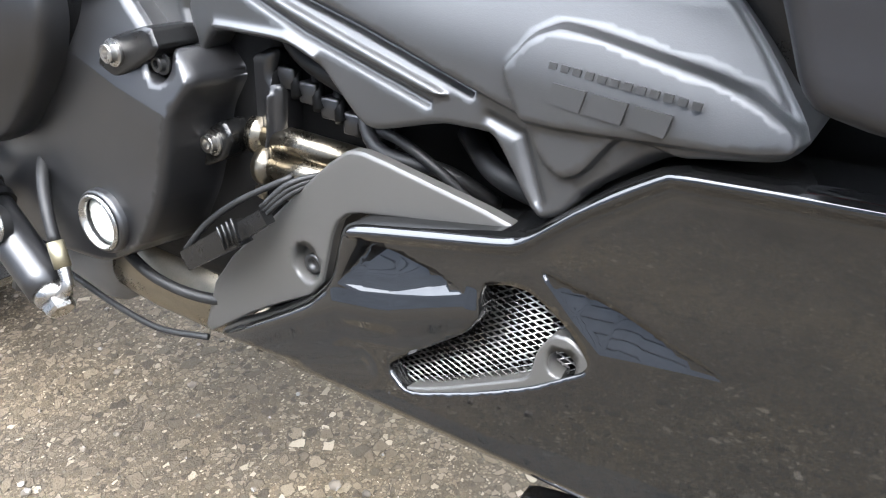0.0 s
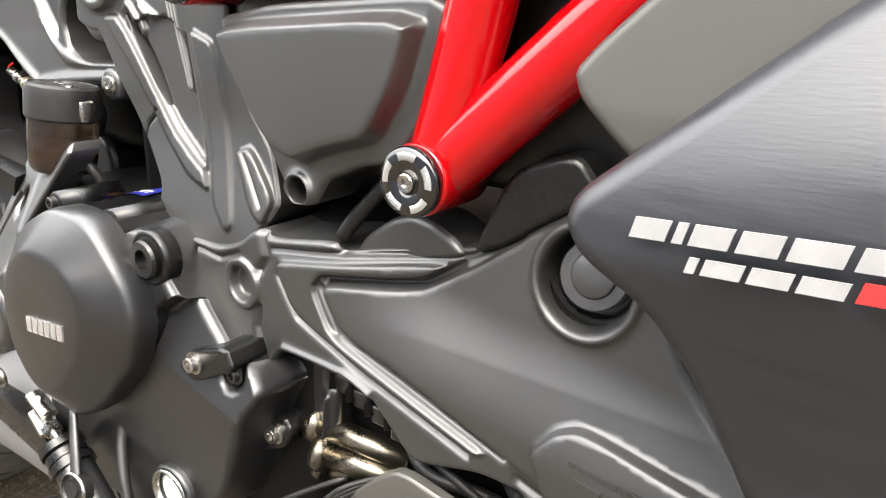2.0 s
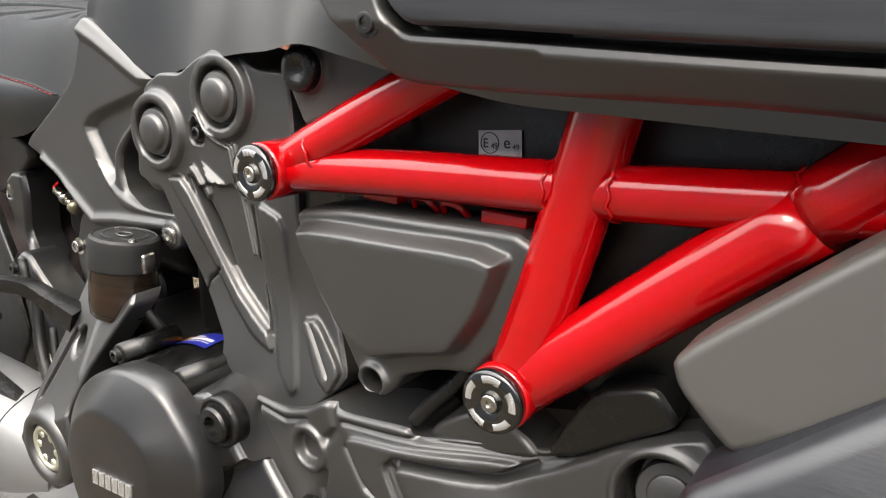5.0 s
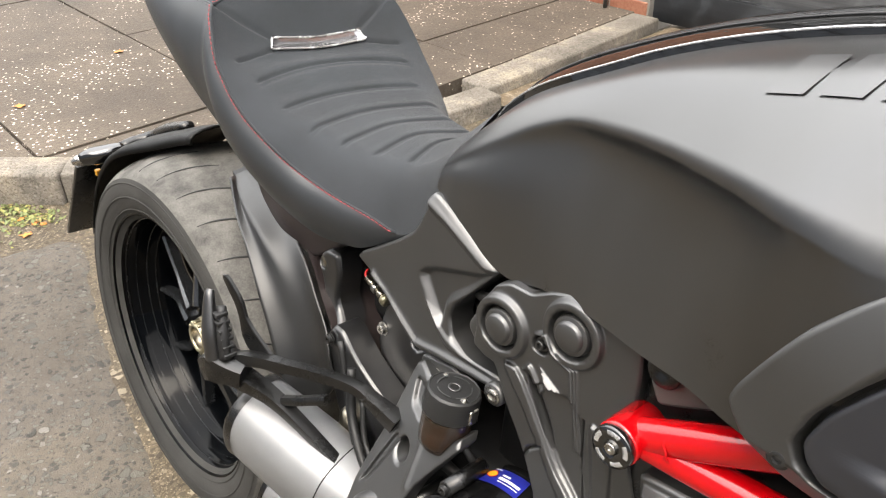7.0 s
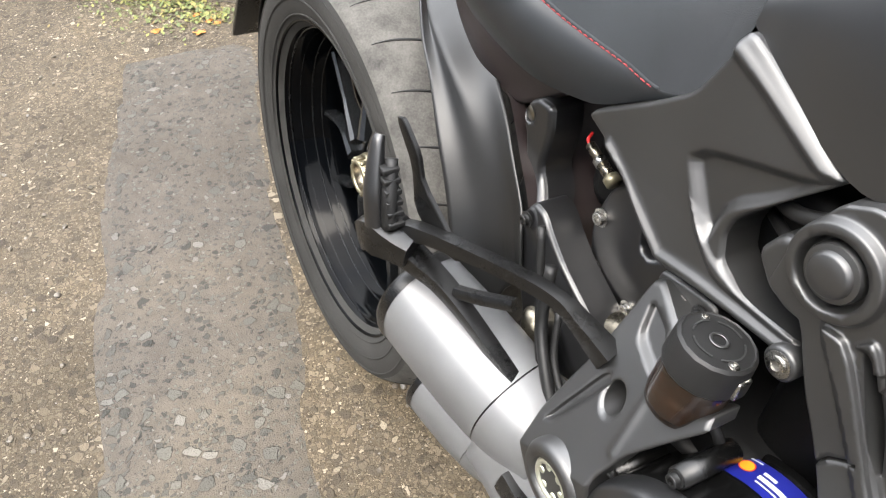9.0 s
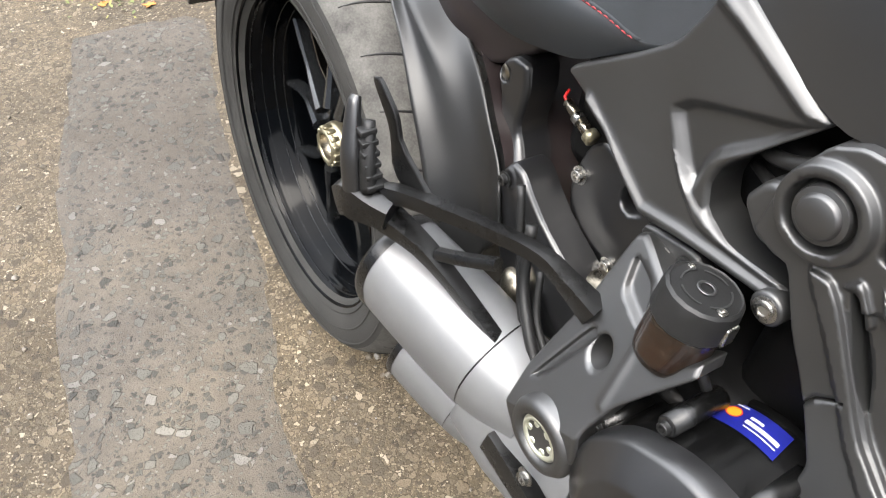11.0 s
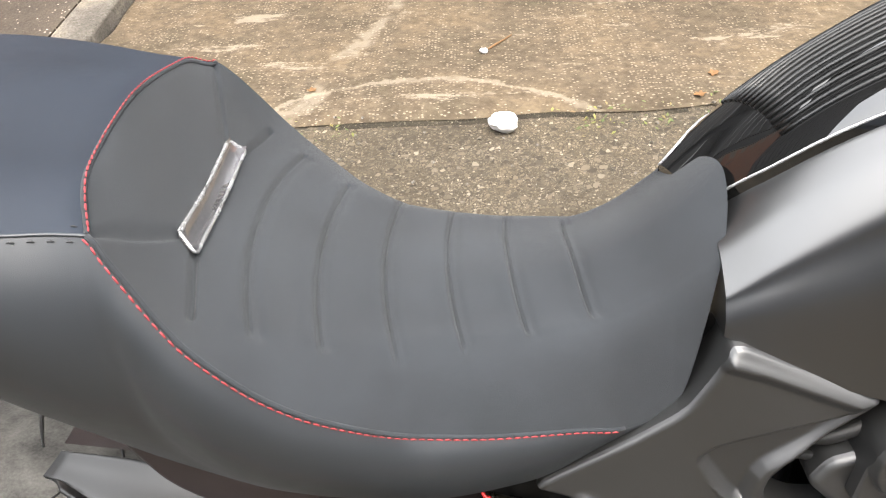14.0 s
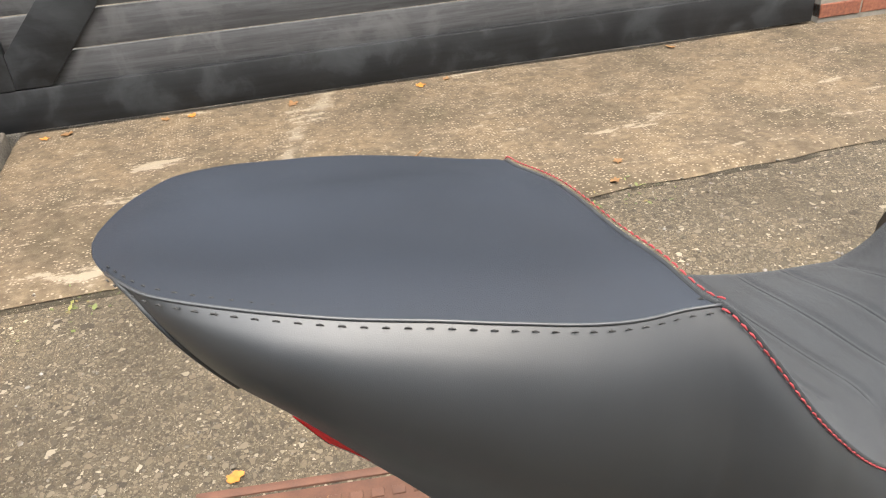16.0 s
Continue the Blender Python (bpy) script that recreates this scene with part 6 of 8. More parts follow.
    for rad, paint, tell in ((1.12, M_REDDECAL, "red rim of the emblem"), (0.95, M_YELLOW, "round yellow emblem")):
        ring = [on_drum(0.19 + rad * 0.105 * math.cos(w), 0.56 + rad * 0.19 * math.sin(w), 0.0015 - 0.0004 * rad) for w in np.linspace(0, 2 * math.pi, 24, endpoint=False)]
        part("sticker_mark", mesh_of(ring, [tuple(range(24))]), paint, dome, tell)
    for t0, t1, v0, v1 in ((0.40, 0.93, 0.38, 0.52), (0.42, 0.62, 0.60, 0.70), (0.42, 0.93, 0.24, 0.29), (0.10, 0.32, 0.87, 0.92)):
        part("sticker_mark", patch(t0, t1, v0, v1, 0.0014), M_WHITE, dome, "white bar")
    for p in ((0.650, -0.147, 0.530), (0.6945, -0.146, 0.5875), (0.7625, -0.145, 0.5865)):
        part("screw_post", turned([(0.0085, -0.045), (0.008, 0.004)], p, seg=16), M_PLASTIC, en)
        bolt(en, (p[0], p[1] - 0.004, p[2]), 0.0048, h=0.006)
    # cooling pipes under the front cover
    for a, b, r in (((0.904, -0.100, 0.459), (0.972, -0.088, 0.452), 0.0085), ((0.912, -0.104, 0.442), (0.972, -0.092, 0.438), 0.0085), ((0.903, -0.096, 0.423), (0.940, -0.088, 0.425), 0.0065)):
        part("steel_pipe", tube([a, b], r, 1, 18), M_PIPE, en, "bright stub pipe")
        part("pipe_collar", tube([Vector(a) - Vector((0.004, 0, 0)), Vector(a) + Vector((0.004, 0, 0))], r * 1.5, 1, 20), M_PIPE, en)
    for p, r in ((((0.97, -0.09, 0.50), (1.0, -0.115, 0.475), (1.04, -0.108, 0.468), (1.06, -0.09, 0.45)), 0.004), (((0.985, -0.10, 0.478), (1.02, -0.118, 0.482), (1.05, -0.112, 0.462), (1.058, -0.10, 0.44)), 0.0028), (((1.04, -0.09, 0.485), (1.07, -0.11, 0.475), (1.10, -0.10, 0.462)), 0.006), (((0.90, -0.08, 0.53), (0.94, -0.10, 0.51), (0.98, -0.09, 0.49)), 0.006)):
        part("hose", tube(p, r, 6, 10), M_HOSE, en)
    for k in range(6):
        x = 0.905 + 0.016 * k
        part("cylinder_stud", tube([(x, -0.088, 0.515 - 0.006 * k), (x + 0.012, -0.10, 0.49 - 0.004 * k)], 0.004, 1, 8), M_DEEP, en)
        part("cooling_lug", block((x - 0.004, -0.100, 0.495 - 0.006 * k), (x + 0.009, -0.08, 0.508 - 0.006 * k), 0.002), M_CASE, en)
    return en


M_FROST = surface("milky_glass", (0.55, 0.57, 0.52), 0.12, 0.0, 0.15, 80, 900, 0.0, coat=0.5)
make_engine()


# ---- battery cover and the sticker behind the frame ----
def make_battery_cover():
    fl = lambda x, z: -0.128 - 0.004 * ease((x - 0.86) / 0.1)
    out = [(0.860, 0.722), (0.905, 0.730), (1.012, 0.737), (1.026, 0.731), (1.024, 0.718), (1.012, 0.680), (0.994, 0.656), (0.968, 0.650), (0.946, 0.640), (0.935, 0.624), (0.920, 0.622), (0.912, 0.630), (0.892, 0.660), (0.866, 0.696)]
    feats = [
        ("up", [(0.862, 0.7205), (1.018, 0.7325), (1.004, 0.692), (0.986, 0.664), (0.955, 0.655), (0.930, 0.645), (0.905, 0.655), (0.872, 0.698)], 0.013, 0.0075),
        ("disc", 0.925, 0.631, 0.0078, -0.02, 0.0015), ("ring", 0.925, 0.631, 0.0095, 0.004, 0.002),
    ]
    c = part("battery_cover", moulded(out, fl, feats, 0.004, 0.03, 0.0045, 1, 0.10), M_COVER, bike, "matt black trapezoid battery cover")
    for x0, x1 in ((0.905, 0.930), (0.985, 1.012)):
        part("cover_lip", block((x0, -0.118, 0.735), (x1, -0.108, 0.742), 0.001), M_RED, c, "red lip")
    for x in (0.945, 0.965):
        part("wire_loop", tube([(x - 0.008, -0.11, 0.734), (x - 0.004, -0.116, 0.741), (x + 0.004, -0.116, 0.741), (x + 0.008, -0.11, 0.734)], 0.0022, 5, 8), M_RED, c, "red cable loop")
    st = part("approval_sticker", prism([(0.970, 0.779), (0.996, 0.782), (0.997, 0.768), (0.971, 0.765)], -0.0995, -0.0990), M_WHITE, bike, "small silver-white approval sticker reading E49 e49", smooth=False)
    for body, x, z, size in (("E", 0.9735, 0.7705, 0.007), ("49", 0.9785, 0.7705, 0.0042), ("e", 0.9860, 0.7715, 0.009), ("49", 0.9915, 0.7712, 0.0042)):
        cu = bpy.data.curves.new("t", "FONT")
        cu.body, cu.size, cu.extrude = body, size, 0.0001
        tmp = bpy.data.objects.new("t", cu)
        scene.collection.objects.link(tmp)
        me = bpy.data.meshes.new_from_object(tmp.evaluated_get(bpy.context.evaluated_depsgraph_get()))
        bpy.data.objects.remove(tmp)
        me.transform(Matrix.Translation((x, -0.0999, z)) @ Matrix.Rotation(radians(-5), 4, "Y") @ Matrix.Rotation(radians(90), 4, "X"))
        part("sticker_text", me, M_PLASTIC, st, smooth=False)
    ringp = [(0.9775 + 0.0055 * math.cos(a), -0.0998, 0.7733 + 0.0055 * math.sin(a)) for a in np.linspace(0, 2 * math.pi, 25)]
    part("sticker_ring", tube(ringp, 0.00025, 1, 4), M_PLASTIC, st)
    # tank bracket behind the upper tube
    br = part("tank_bracket", moulded([(0.832, 0.812), (0.838, 0.79), (0.850, 0.768), (0.864, 0.774), (0.935, 0.812), (0.93, 0.83), (0.85, 0.83)], -0.108, (("disc", 0.854, 0.804, 0.016, 0.003, 0.003),), 0.004, 0.02, 0.005), M_PANEL, bike, "matt grey tank bracket")
    part("rubber_grommet", turned([(0.0135, -0.004), (0.0135, 0.006), (0.012, 0.008), (0.0065, 0.0085), (0.004, 0.006), (0.0004, 0.006)], (0.854, -0.110, 0.804), seg=28), M_PLASTIC, br)


make_battery_cover()


# ---- intake side panel and radiator panel ----
def make_panels():
    ip = sub("intake_cover", "dark intake side cover below the tank")
    fl = lambda x, z: -0.173 - 0.08 * (min(x, 1.1) - 0.95) + 0.8 * max(0, 0.833 - z) + 2.4 * max(0, z - 0.885) ** 2
    out = [(0.958, 0.806), (0.940, 0.822), (0.917, 0.848), (0.920, 0.860), (0.930, 0.882), (0.945, 0.910), (0.966, 0.938), (0.990, 0.961), (1.020, 0.974), (1.06, 0.982), (1.14, 0.985), (1.28, 0.97), (1.30, 0.83), (1.25, 0.806), (1.13, 0.810), (1.02, 0.806)]
    rim = [(0.974, 0.828), (0.963, 0.838), (0.957, 0.850), (0.963, 0.872), (0.979, 0.899), (0.998, 0.925), (1.019, 0.949), (1.042, 0.966), (1.12, 0.972), (1.27, 0.957), (1.285, 0.85), (1.20, 0.826), (1.135, 0.826), (1.0, 0.828)]
    part("intake_frame", moulded(out, fl, (("up", rim, -0.016, 0.0022),), 0.0035, 0.05, 0.006), M_COVER, ip, "satin black frame of the intake cover")
    inner = [(0.978, 0.833), (0.967, 0.841), (0.962, 0.851), (0.968, 0.871), (0.984, 0.898), (1.003, 0.923), (1.023, 0.946), (1.045, 0.962), (1.12, 0.967), (1.265, 0.952), (1.28, 0.854), (1.20, 0.831), (1.135, 0.831), (1.0, 0.833)]
    # the plate's middle is sunk: a ledge runs below the sunk field and a soft brow above it
    ledge = spl([0.96, 0.99, 1.06, 1.10, 1.15, 1.28], [0.858, 0.857, 0.857, 0.880, 0.915, 0.93])
    brow = spl([0.96, 1.00, 1.04, 1.08, 1.15, 1.28], [0.93, 0.94, 0.946, 0.937, 0.930, 0.93])
    sunk = lambda x, z: float(ease((x - 0.972) / 0.06)) * float(ease((z - float(ledge(x)) + 0.006) / 0.011)) * float(ease((float(brow(x)) + 0.006 - z) / 0.016))
    fl2 = lambda x, z: -0.1730 - 0.08 * (min(x, 1.1) - 0.95) + 0.008 * sunk(x, z) + 2.4 * max(0, z - 0.885) ** 2
    plate = part("intake_plate", moulded(inner, fl2, (), 0.003, 0.02, 0.0055), M_BRUSHED, ip, "dark brushed metal plate")
    a, b = np.array((1.0570, 0.8655)), np.array((1.110, 0.930))
    d = (b - a) / np.linalg.norm(b - a)
    n = np.array((-d[1], d[0]))
    cap = [b + 0.0072 * (n * math.cos(q) + d * math.sin(q)) for q in np.linspace(0, math.pi, 9)] + [a + 0.0072 * (-n * math.cos(q) - d * math.sin(q)) for q in np.linspace(0, math.pi, 9)]
    gy = lambda x, z: fl2(x, z) - 0.008 * sunk(x, z) - 0.0015
    g = part("intake_grille", moulded([tuple(p) for p in cap], gy, (), 0.0016, 0.014, 0.004, 0), M_COVER, ip, "black perforated grille")
    for k in range(19):
        for row in (-1, 0, 1):
            c = a + d * (0.0047 * (k + (0.5 if row else 0)) - 0.002) + n * 0.0041 * row
            if (c - b) @ d > 0.004:
                continue
            # no real hole: a black disc paints the dark inside
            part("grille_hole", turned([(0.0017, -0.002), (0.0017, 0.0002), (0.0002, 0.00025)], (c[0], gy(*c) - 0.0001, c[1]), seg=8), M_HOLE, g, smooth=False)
    bolt(ip, (0.954, -0.171, 0.833), 0.0048, h=0.003)
    bb = part("collar_bolt", turned([(0.0078, -0.003), (0.0078, 0.001), (0.0070, 0.002), (0.0060, 0.0015), (0.0055, 0.003), (0.0048, 0.0038), (0.0024, 0.0038), (0.0020, 0.002), (0.0004, 0.002)], (1.0205, -0.165, 0.9605), (0, -1, 0.35), 32), M_BOLT, ip, "dark button screw in a black collar")

    rp = sub("radiator_panel", "large dark radiator side panel with white and red lettering")
    fl3 = lambda x, z: -0.204 - 0.10 * (x - 1.13) + max(0, z - 0.655) ** 1.5 + 0.22 * max(0, 0.655 + 0.1 * (x - 1.15) - z)
    out = [(1.121, 0.666), (1.128, 0.656), (1.152, 0.642), (1.168, 0.622), (1.190, 0.578), (1.202, 0.546), (1.225, 0.541), (1.27, 0.545), (1.33, 0.56), (1.42, 0.62), (1.46, 0.74), (1.40, 0.80), (1.30, 0.800), (1.207, 0.748), (1.140, 0.690), (1.124, 0.676)]
    part("panel_plate", moulded(out, fl3, (("line", [(1.14, 0.672), (1.30, 0.72)], 0.003, 0.03),), 0.008, 0.03, 0.007), M_BRUSHED, rp, "dark satin lower plate")
    fl4 = lambda x, z: -0.176 - 0.10 * (x - 1.12) + 0.12 * max(0, z - 0.70)
    out = [(1.106, 0.714), (1.110, 0.703), (1.125, 0.690), (1.136, 0.682), (1.21, 0.745), (1.31, 0.80), (1.30, 0.835), (1.22, 0.815), (1.166, 0.770)]
    part("panel_upper", moulded(out, fl4, (), 0.005, 0.025, 0.006), M_PANEL, rp, "matt grey upper plate")
    run = (1, -0.10, 0.075)
    slanted_bars(rp, (1.1490, -0.2110, 0.6690), run, (0, 0.08, 1), [0.0114, 0.0032, 0.0114, 0.0114, 0.0140, 0.0112], 0.0063, M_DECAL, 0.25, 0.18, 0.0008, label="white model lettering as plain blocks")
    slanted_bars(rp, (1.1672, -0.2130, 0.6622), run, (0, 0.08, 1), [0.0030, 0.0112, 0.0112, 0.0118], 0.0047, M_DECAL, 0.25, 0.16, 0.0008, label="white model lettering as plain blocks")
    slanted_bars(rp, (1.2120, -0.2170, 0.6656), run, (0, 0.08, 1), [0.0130], 0.0054, M_REDDECAL, 0.25, 0.1, 0.0008, label="red letter block")
    part("radiator_shroud", block((1.15, -0.128, 0.53), (1.20, -0.08, 0.70), 0.008), M_PLASTIC, bike, "black shroud behind the radiator panel")
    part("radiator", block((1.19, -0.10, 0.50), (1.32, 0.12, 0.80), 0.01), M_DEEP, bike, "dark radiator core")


make_panels()


# ---- belly pan ----
def make_belly():
    bp = sub("belly_pan", "gloss black belly pan with a mesh vent")
    top = [(0.993, 0.408), (1.000, 0.440), (1.010, 0.446), (1.094, 0.463), (1.106, 0.468), (1.121, 0.481), (1.141, 0.498), (1.160, 0.510), (1.20, 0.513), (1.30, 0.518), (1.40, 0.53)]
    bot = [(1.42, 0.40), (1.36, 0.30), (1.25, 0.262), (1.11, 0.262), (0.977, 0.268), (0.91, 0.282), (0.852, 0.300), (0.882, 0.330), (0.976, 0.389)]
    fl = lambda x, z: -0.146 + 0.55 * max(0, 0.345 - z) ** 1.25 * 4 - 0.03 * max(0, x - 1.15) + 0.10 * max(0, 0.93 - x)
    u1 = [(1.015, 0.438), (1.036, 0.437), (1.059, 0.433), (1.076, 0.429)]
    l1 = [(0.999, 0.409), (1.015, 0.409), (1.036, 0.414), (1.058, 0.421), (1.076, 0.428)]
    u2 = [(1.113, 0.451), (1.132, 0.447), (1.150, 0.443), (1.175, 0.435), (1.194, 0.430)]
    l2 = [(1.116, 0.446), (1.128, 0.434), (1.143, 0.421), (1.160, 0.424), (1.192, 0.429)]
    mesh = [(1.086, 0.436), (1.098, 0.440), (1.108, 0.440), (1.118, 0.435), (1.131, 0.426), (1.141, 0.412), (1.114, 0.392), (1.085, 0.376), (1.044, 0.358), (1.030, 0.370), (1.055, 0.390), (1.078, 0.408), (1.086, 0.420), (1.084, 0.430)]
    feats = (
        ("ramp", u1 + l1[::-1], u1, l1, 0.50),
        ("ramp", u2 + l2[::-1], u2, l2, 0.50), ("up", mesh, -0.024, 0.003),
        ("line", [(1.008, 0.441), (1.10, 0.460), (1.125, 0.482), (1.16, 0.506), (1.30, 0.514)], 0.003, 0.004),
        ("line", [(0.90, 0.337), (0.999, 0.395), (1.036, 0.402), (1.079, 0.420)], 0.004, 0.010),
        ("line", [(0.89, 0.318), (0.945, 0.336), (1.014, 0.362)], -0.002, 0.006))
    part("pan_shell", moulded(top + bot, fl, feats, 0.005, 0.03, 0.0036), M_GLOSS, bp, "gloss black shell reflecting the road")
    # vent: frame and woven mesh
    hole = np.array(soften(mesh, 1, 0.15))
    part("vent_frame", moulded([(1.023, 0.366), (1.028, 0.370), (1.039, 0.359), (1.060, 0.367), (1.108, 0.393), (1.112, 0.397), (1.114, 0.411), (1.121, 0.422), (1.129, 0.423), (1.142, 0.414), (1.143, 0.406), (1.124, 0.392), (1.071, 0.362), (1.038, 0.351)], -0.1455, (("disc", 1.127, 0.409, 0.0068, -0.014, 0.001),), 0.0015, 0.012, 0.003, 1), M_PANEL, bp, "satin grey vent frame with a screw hole")
    wires = []
    for k in range(-40, 60):
        for s, n in ((0.62, 1), (-0.35, -1)):
            # straight wires in two directions clipped to the opening
            c0 = 0.0034 * k
            pts = []
            for x in np.linspace(1.015, 1.145, 90):
                z = 0.40 + s * (x - 1.08) + c0
                pts.append((x, z))
            ins = inside(np.array(pts), hole)
            runs = np.flatnonzero(ins)
            if len(runs) > 2:
                a, b = pts[runs[0]], pts[runs[-1]]
                wires.append(tube([(a[0], -0.1375 + 0.0003 * n, a[1]), (b[0], -0.1375 + 0.0003 * n, b[1])], 0.00042, 1, 5))
    tagged(part("vent_mesh", joined(*wires), M_STEEL, bp, "bright woven wire mesh"), kind="stuff")
    # added black plate paints the shade behind the mesh
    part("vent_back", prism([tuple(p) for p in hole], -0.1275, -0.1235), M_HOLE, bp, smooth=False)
    # grey bracket above the pan
    br = [(0.858, 0.312), (0.880, 0.370), (0.978, 0.464), (0.994, 0.476), (1.006, 0.477), (1.09, 0.464), (1.094, 0.458), (1.03, 0.449), (0.995, 0.442), (0.984, 0.432), (0.972, 0.386), (0.92, 0.356)]
    part("pan_bracket", moulded(br, lambda x, z: -0.130 - 0.05 * (x - 0.97), (("disc", 0.962, 0.402, 0.0105, -0.008, 0.0015),), 0.002, 0.006, 0.005, 1), M_PANEL, bp, "matt grey metal bracket")
    part("pan_screw", turned([(0.006, 0), (0.006, 0.003), (0.003, 0.003), (0.0028, 0.001), (0.0003, 0.001)], (0.964, -0.124, 0.401), seg=18), M_BOLT, bp)
    # hole rim and the second small vent near the bottom edge
    part("lower_vent", moulded([(1.10, 0.300), (1.16, 0.312), (1.19, 0.306), (1.15, 0.285), (1.11, 0.286)], -0.122, (("up", [(1.11, 0.297), (1.16, 0.308), (1.18, 0.304), (1.145, 0.290), (1.115, 0.290)], -0.006, 0.004),), 0.003, 0.01, 0.004), M_GLOSS, bp)
    # wiring connector clipped behind the bracket
    cn = sub("wiring_connector", "black wiring plug with cables tucked behind the bracket", bp)
    part("plug", tube([(0.882, -0.146, 0.387), (0.925, -0.143, 0.416)], [0.0065, 0.0075], 2, 12, 0.8, (0, 1, 0), True), M_PLASTIC, cn, smooth=40)
    part("plug", tube([(0.925, -0.143, 0.416), (0.944, -0.140, 0.430)], [0.0055, 0.005], 2, 12, 0.8, (0, 1, 0), True), M_PLASTIC, cn, smooth=40)
    for k in range(4):
        part("plug_rib", tube([(0.919 + k * 0.004, -0.1502, 0.4055 + k * 0.0028), (0.914 + k * 0.004, -0.1502, 0.4185 + k * 0.0028)], 0.0008, 1, 6), M_PLASTIC, cn)
    for off in (0, 0.003, 0.006):
        part("cable", tube([(0.940, -0.140, 0.428 + off), (0.956, -0.132, 0.444 + off), (0.975, -0.11, 0.455)], 0.0018, 5, 8), M_HOSE, cn)
    part("cable", tube([(0.878, -0.145, 0.392), (0.895, -0.142, 0.412), (0.92, -0.138, 0.432), (0.95, -0.125, 0.450)], 0.002, 5, 8), M_HOSE, cn)
    return bp


make_belly()


# ---- rear end: side panel, hugger, swingarm, footrests, silencers ----
def make_rear():
    sp = sub("side_panel", "matt black angular side panel under the seat")
    fl = lambda x, z: -0.086 - 0.10 * max(0, 0.70 - z) * 0.5
    out = [(0.466, 0.712), (0.528, 0.754), (0.558, 0.778), (0.572, 0.806), (0.578, 0.826), (0.586, 0.826), (0.664, 0.788), (0.670, 0.783), (0.645, 0.755), (0.618, 0.722), (0.615, 0.706), (0.621, 0.688), (0.648, 0.679), (0.692, 0.682), (0.694, 0.664), (0.666, 0.665), (0.614, 0.657), (0.580, 0.650), (0.552, 0.668), (0.522, 0.690), (0.49, 0.703)]
    feats = (
        ("up", [(0.572, 0.83), (0.672, 0.785), (0.655, 0.774), (0.60, 0.800), (0.570, 0.81)], 0.0045, 0.009),
        ("up", [(0.565, 0.737), (0.580, 0.752), (0.654, 0.777), (0.670, 0.784), (0.645, 0.75), (0.612, 0.722), (0.608, 0.690), (0.592, 0.697)], -0.008, 0.010),
        ("up", [(0.564, 0.735), (0.572, 0.722), (0.620, 0.686), (0.69, 0.686), (0.69, 0.676), (0.62, 0.672), (0.592, 0.694)], 0.0030, 0.006),
        ("line", [(0.50, 0.702), (0.575, 0.658), (0.61, 0.664), (0.690, 0.672)], 0.0045, 0.0045),
    )
    part("panel_body", moulded(out, fl, feats, 0.004, 0.03, 0.0027), M_COVER, sp, "matt black moulding", smooth=50)
    part("panel_lug", turned([(0.012, -0.02), (0.012, 0.002), (0.010, 0.004)], (0.690, -0.092, 0.667), seg=24), M_COVER, sp)
    bolt(sp, (0.690, -0.096, 0.667), 0.0062, h=0.003, material=M_STEEL, label="bright steel screw")
    # filler block for the void under the seat, its shade put into the colour
    part("subframe", block((0.44, -0.045, 0.60), (0.66, 0.07, 0.745), 0.02), M_DEEP, bike, "near-black fill for the shaded void behind the side panel")
    for p, r in ((((0.61, -0.05, 0.73), (0.645, -0.072, 0.742), (0.672, -0.074, 0.755)), 0.005), (((0.62, -0.05, 0.715), (0.65, -0.072, 0.725), (0.675, -0.074, 0.735)), 0.004)):
        part("hose", tube(p, r, 5, 10), M_HOSE, bike)
    part("hose_clip", block((0.648, -0.082, 0.722), (0.660, -0.070, 0.732), 0.002), M_STEEL, bike)
    part("cover_ear", moulded([(0.640, 0.715), (0.650, 0.735), (0.668, 0.742), (0.69, 0.735), (0.69, 0.70), (0.66, 0.695)], -0.088, (), 0.006, 0.03, 0.005), M_COVER, bike)

    # hugger: a shaped guard between tyre and seat
    hg = sub("tyre_hugger", "satin black plastic tyre hugger")
    st = [  # along the guard: tyre edge, ridge and outer edge
        ((0.090, -0.033, 0.650), (0.098, -0.030, 0.662), (0.108, -0.012, 0.672)),
        ((0.162, -0.066, 0.620), (0.178, -0.058, 0.652), (0.186, -0.025, 0.672)),
        ((0.210, -0.080, 0.590), (0.243, -0.074, 0.640), (0.262, -0.040, 0.655)),
        ((0.256, -0.095, 0.545), (0.300, -0.079, 0.612), (0.330, -0.058, 0.632)),
        ((0.290, -0.101, 0.495), (0.342, -0.081, 0.577), (0.376, -0.072, 0.604)),
        ((0.315, -0.107, 0.445), (0.382, -0.083, 0.545), (0.412, -0.082, 0.578)),
        ((0.345, -0.110, 0.400), (0.400, -0.085, 0.520), (0.428, -0.090, 0.560)),
        ((0.375, -0.112, 0.380), (0.415, -0.087, 0.480), (0.440, -0.090, 0.520))]
    st = [(tuple(np.array(a) + 0.25 * (np.array(b) - np.array(a))), b, c) for a, b, c in st]
    toward = np.array([0.88, -0.47, 1.03])
    st = [(np.array(a) + 0.034 * (toward - np.array(a)) / np.linalg.norm(toward - np.array(a)), b, c) for a, b, c in st]
    rails = [smooth_line([np.array(q[k]) for q in st], 6) for k in range(3)]
    face = [[tuple(p) for p in smooth_line([a, 0.5 * (a + b) + np.array([0, 0.004, -0.002]), b], 5)] for a, b, c in zip(*rails)]
    inner = [[tuple(p) for p in smooth_line([b, 0.5 * (b + c) + np.array([0, 0.003, -0.001]), c], 5)] for a, b, c in zip(*rails)]
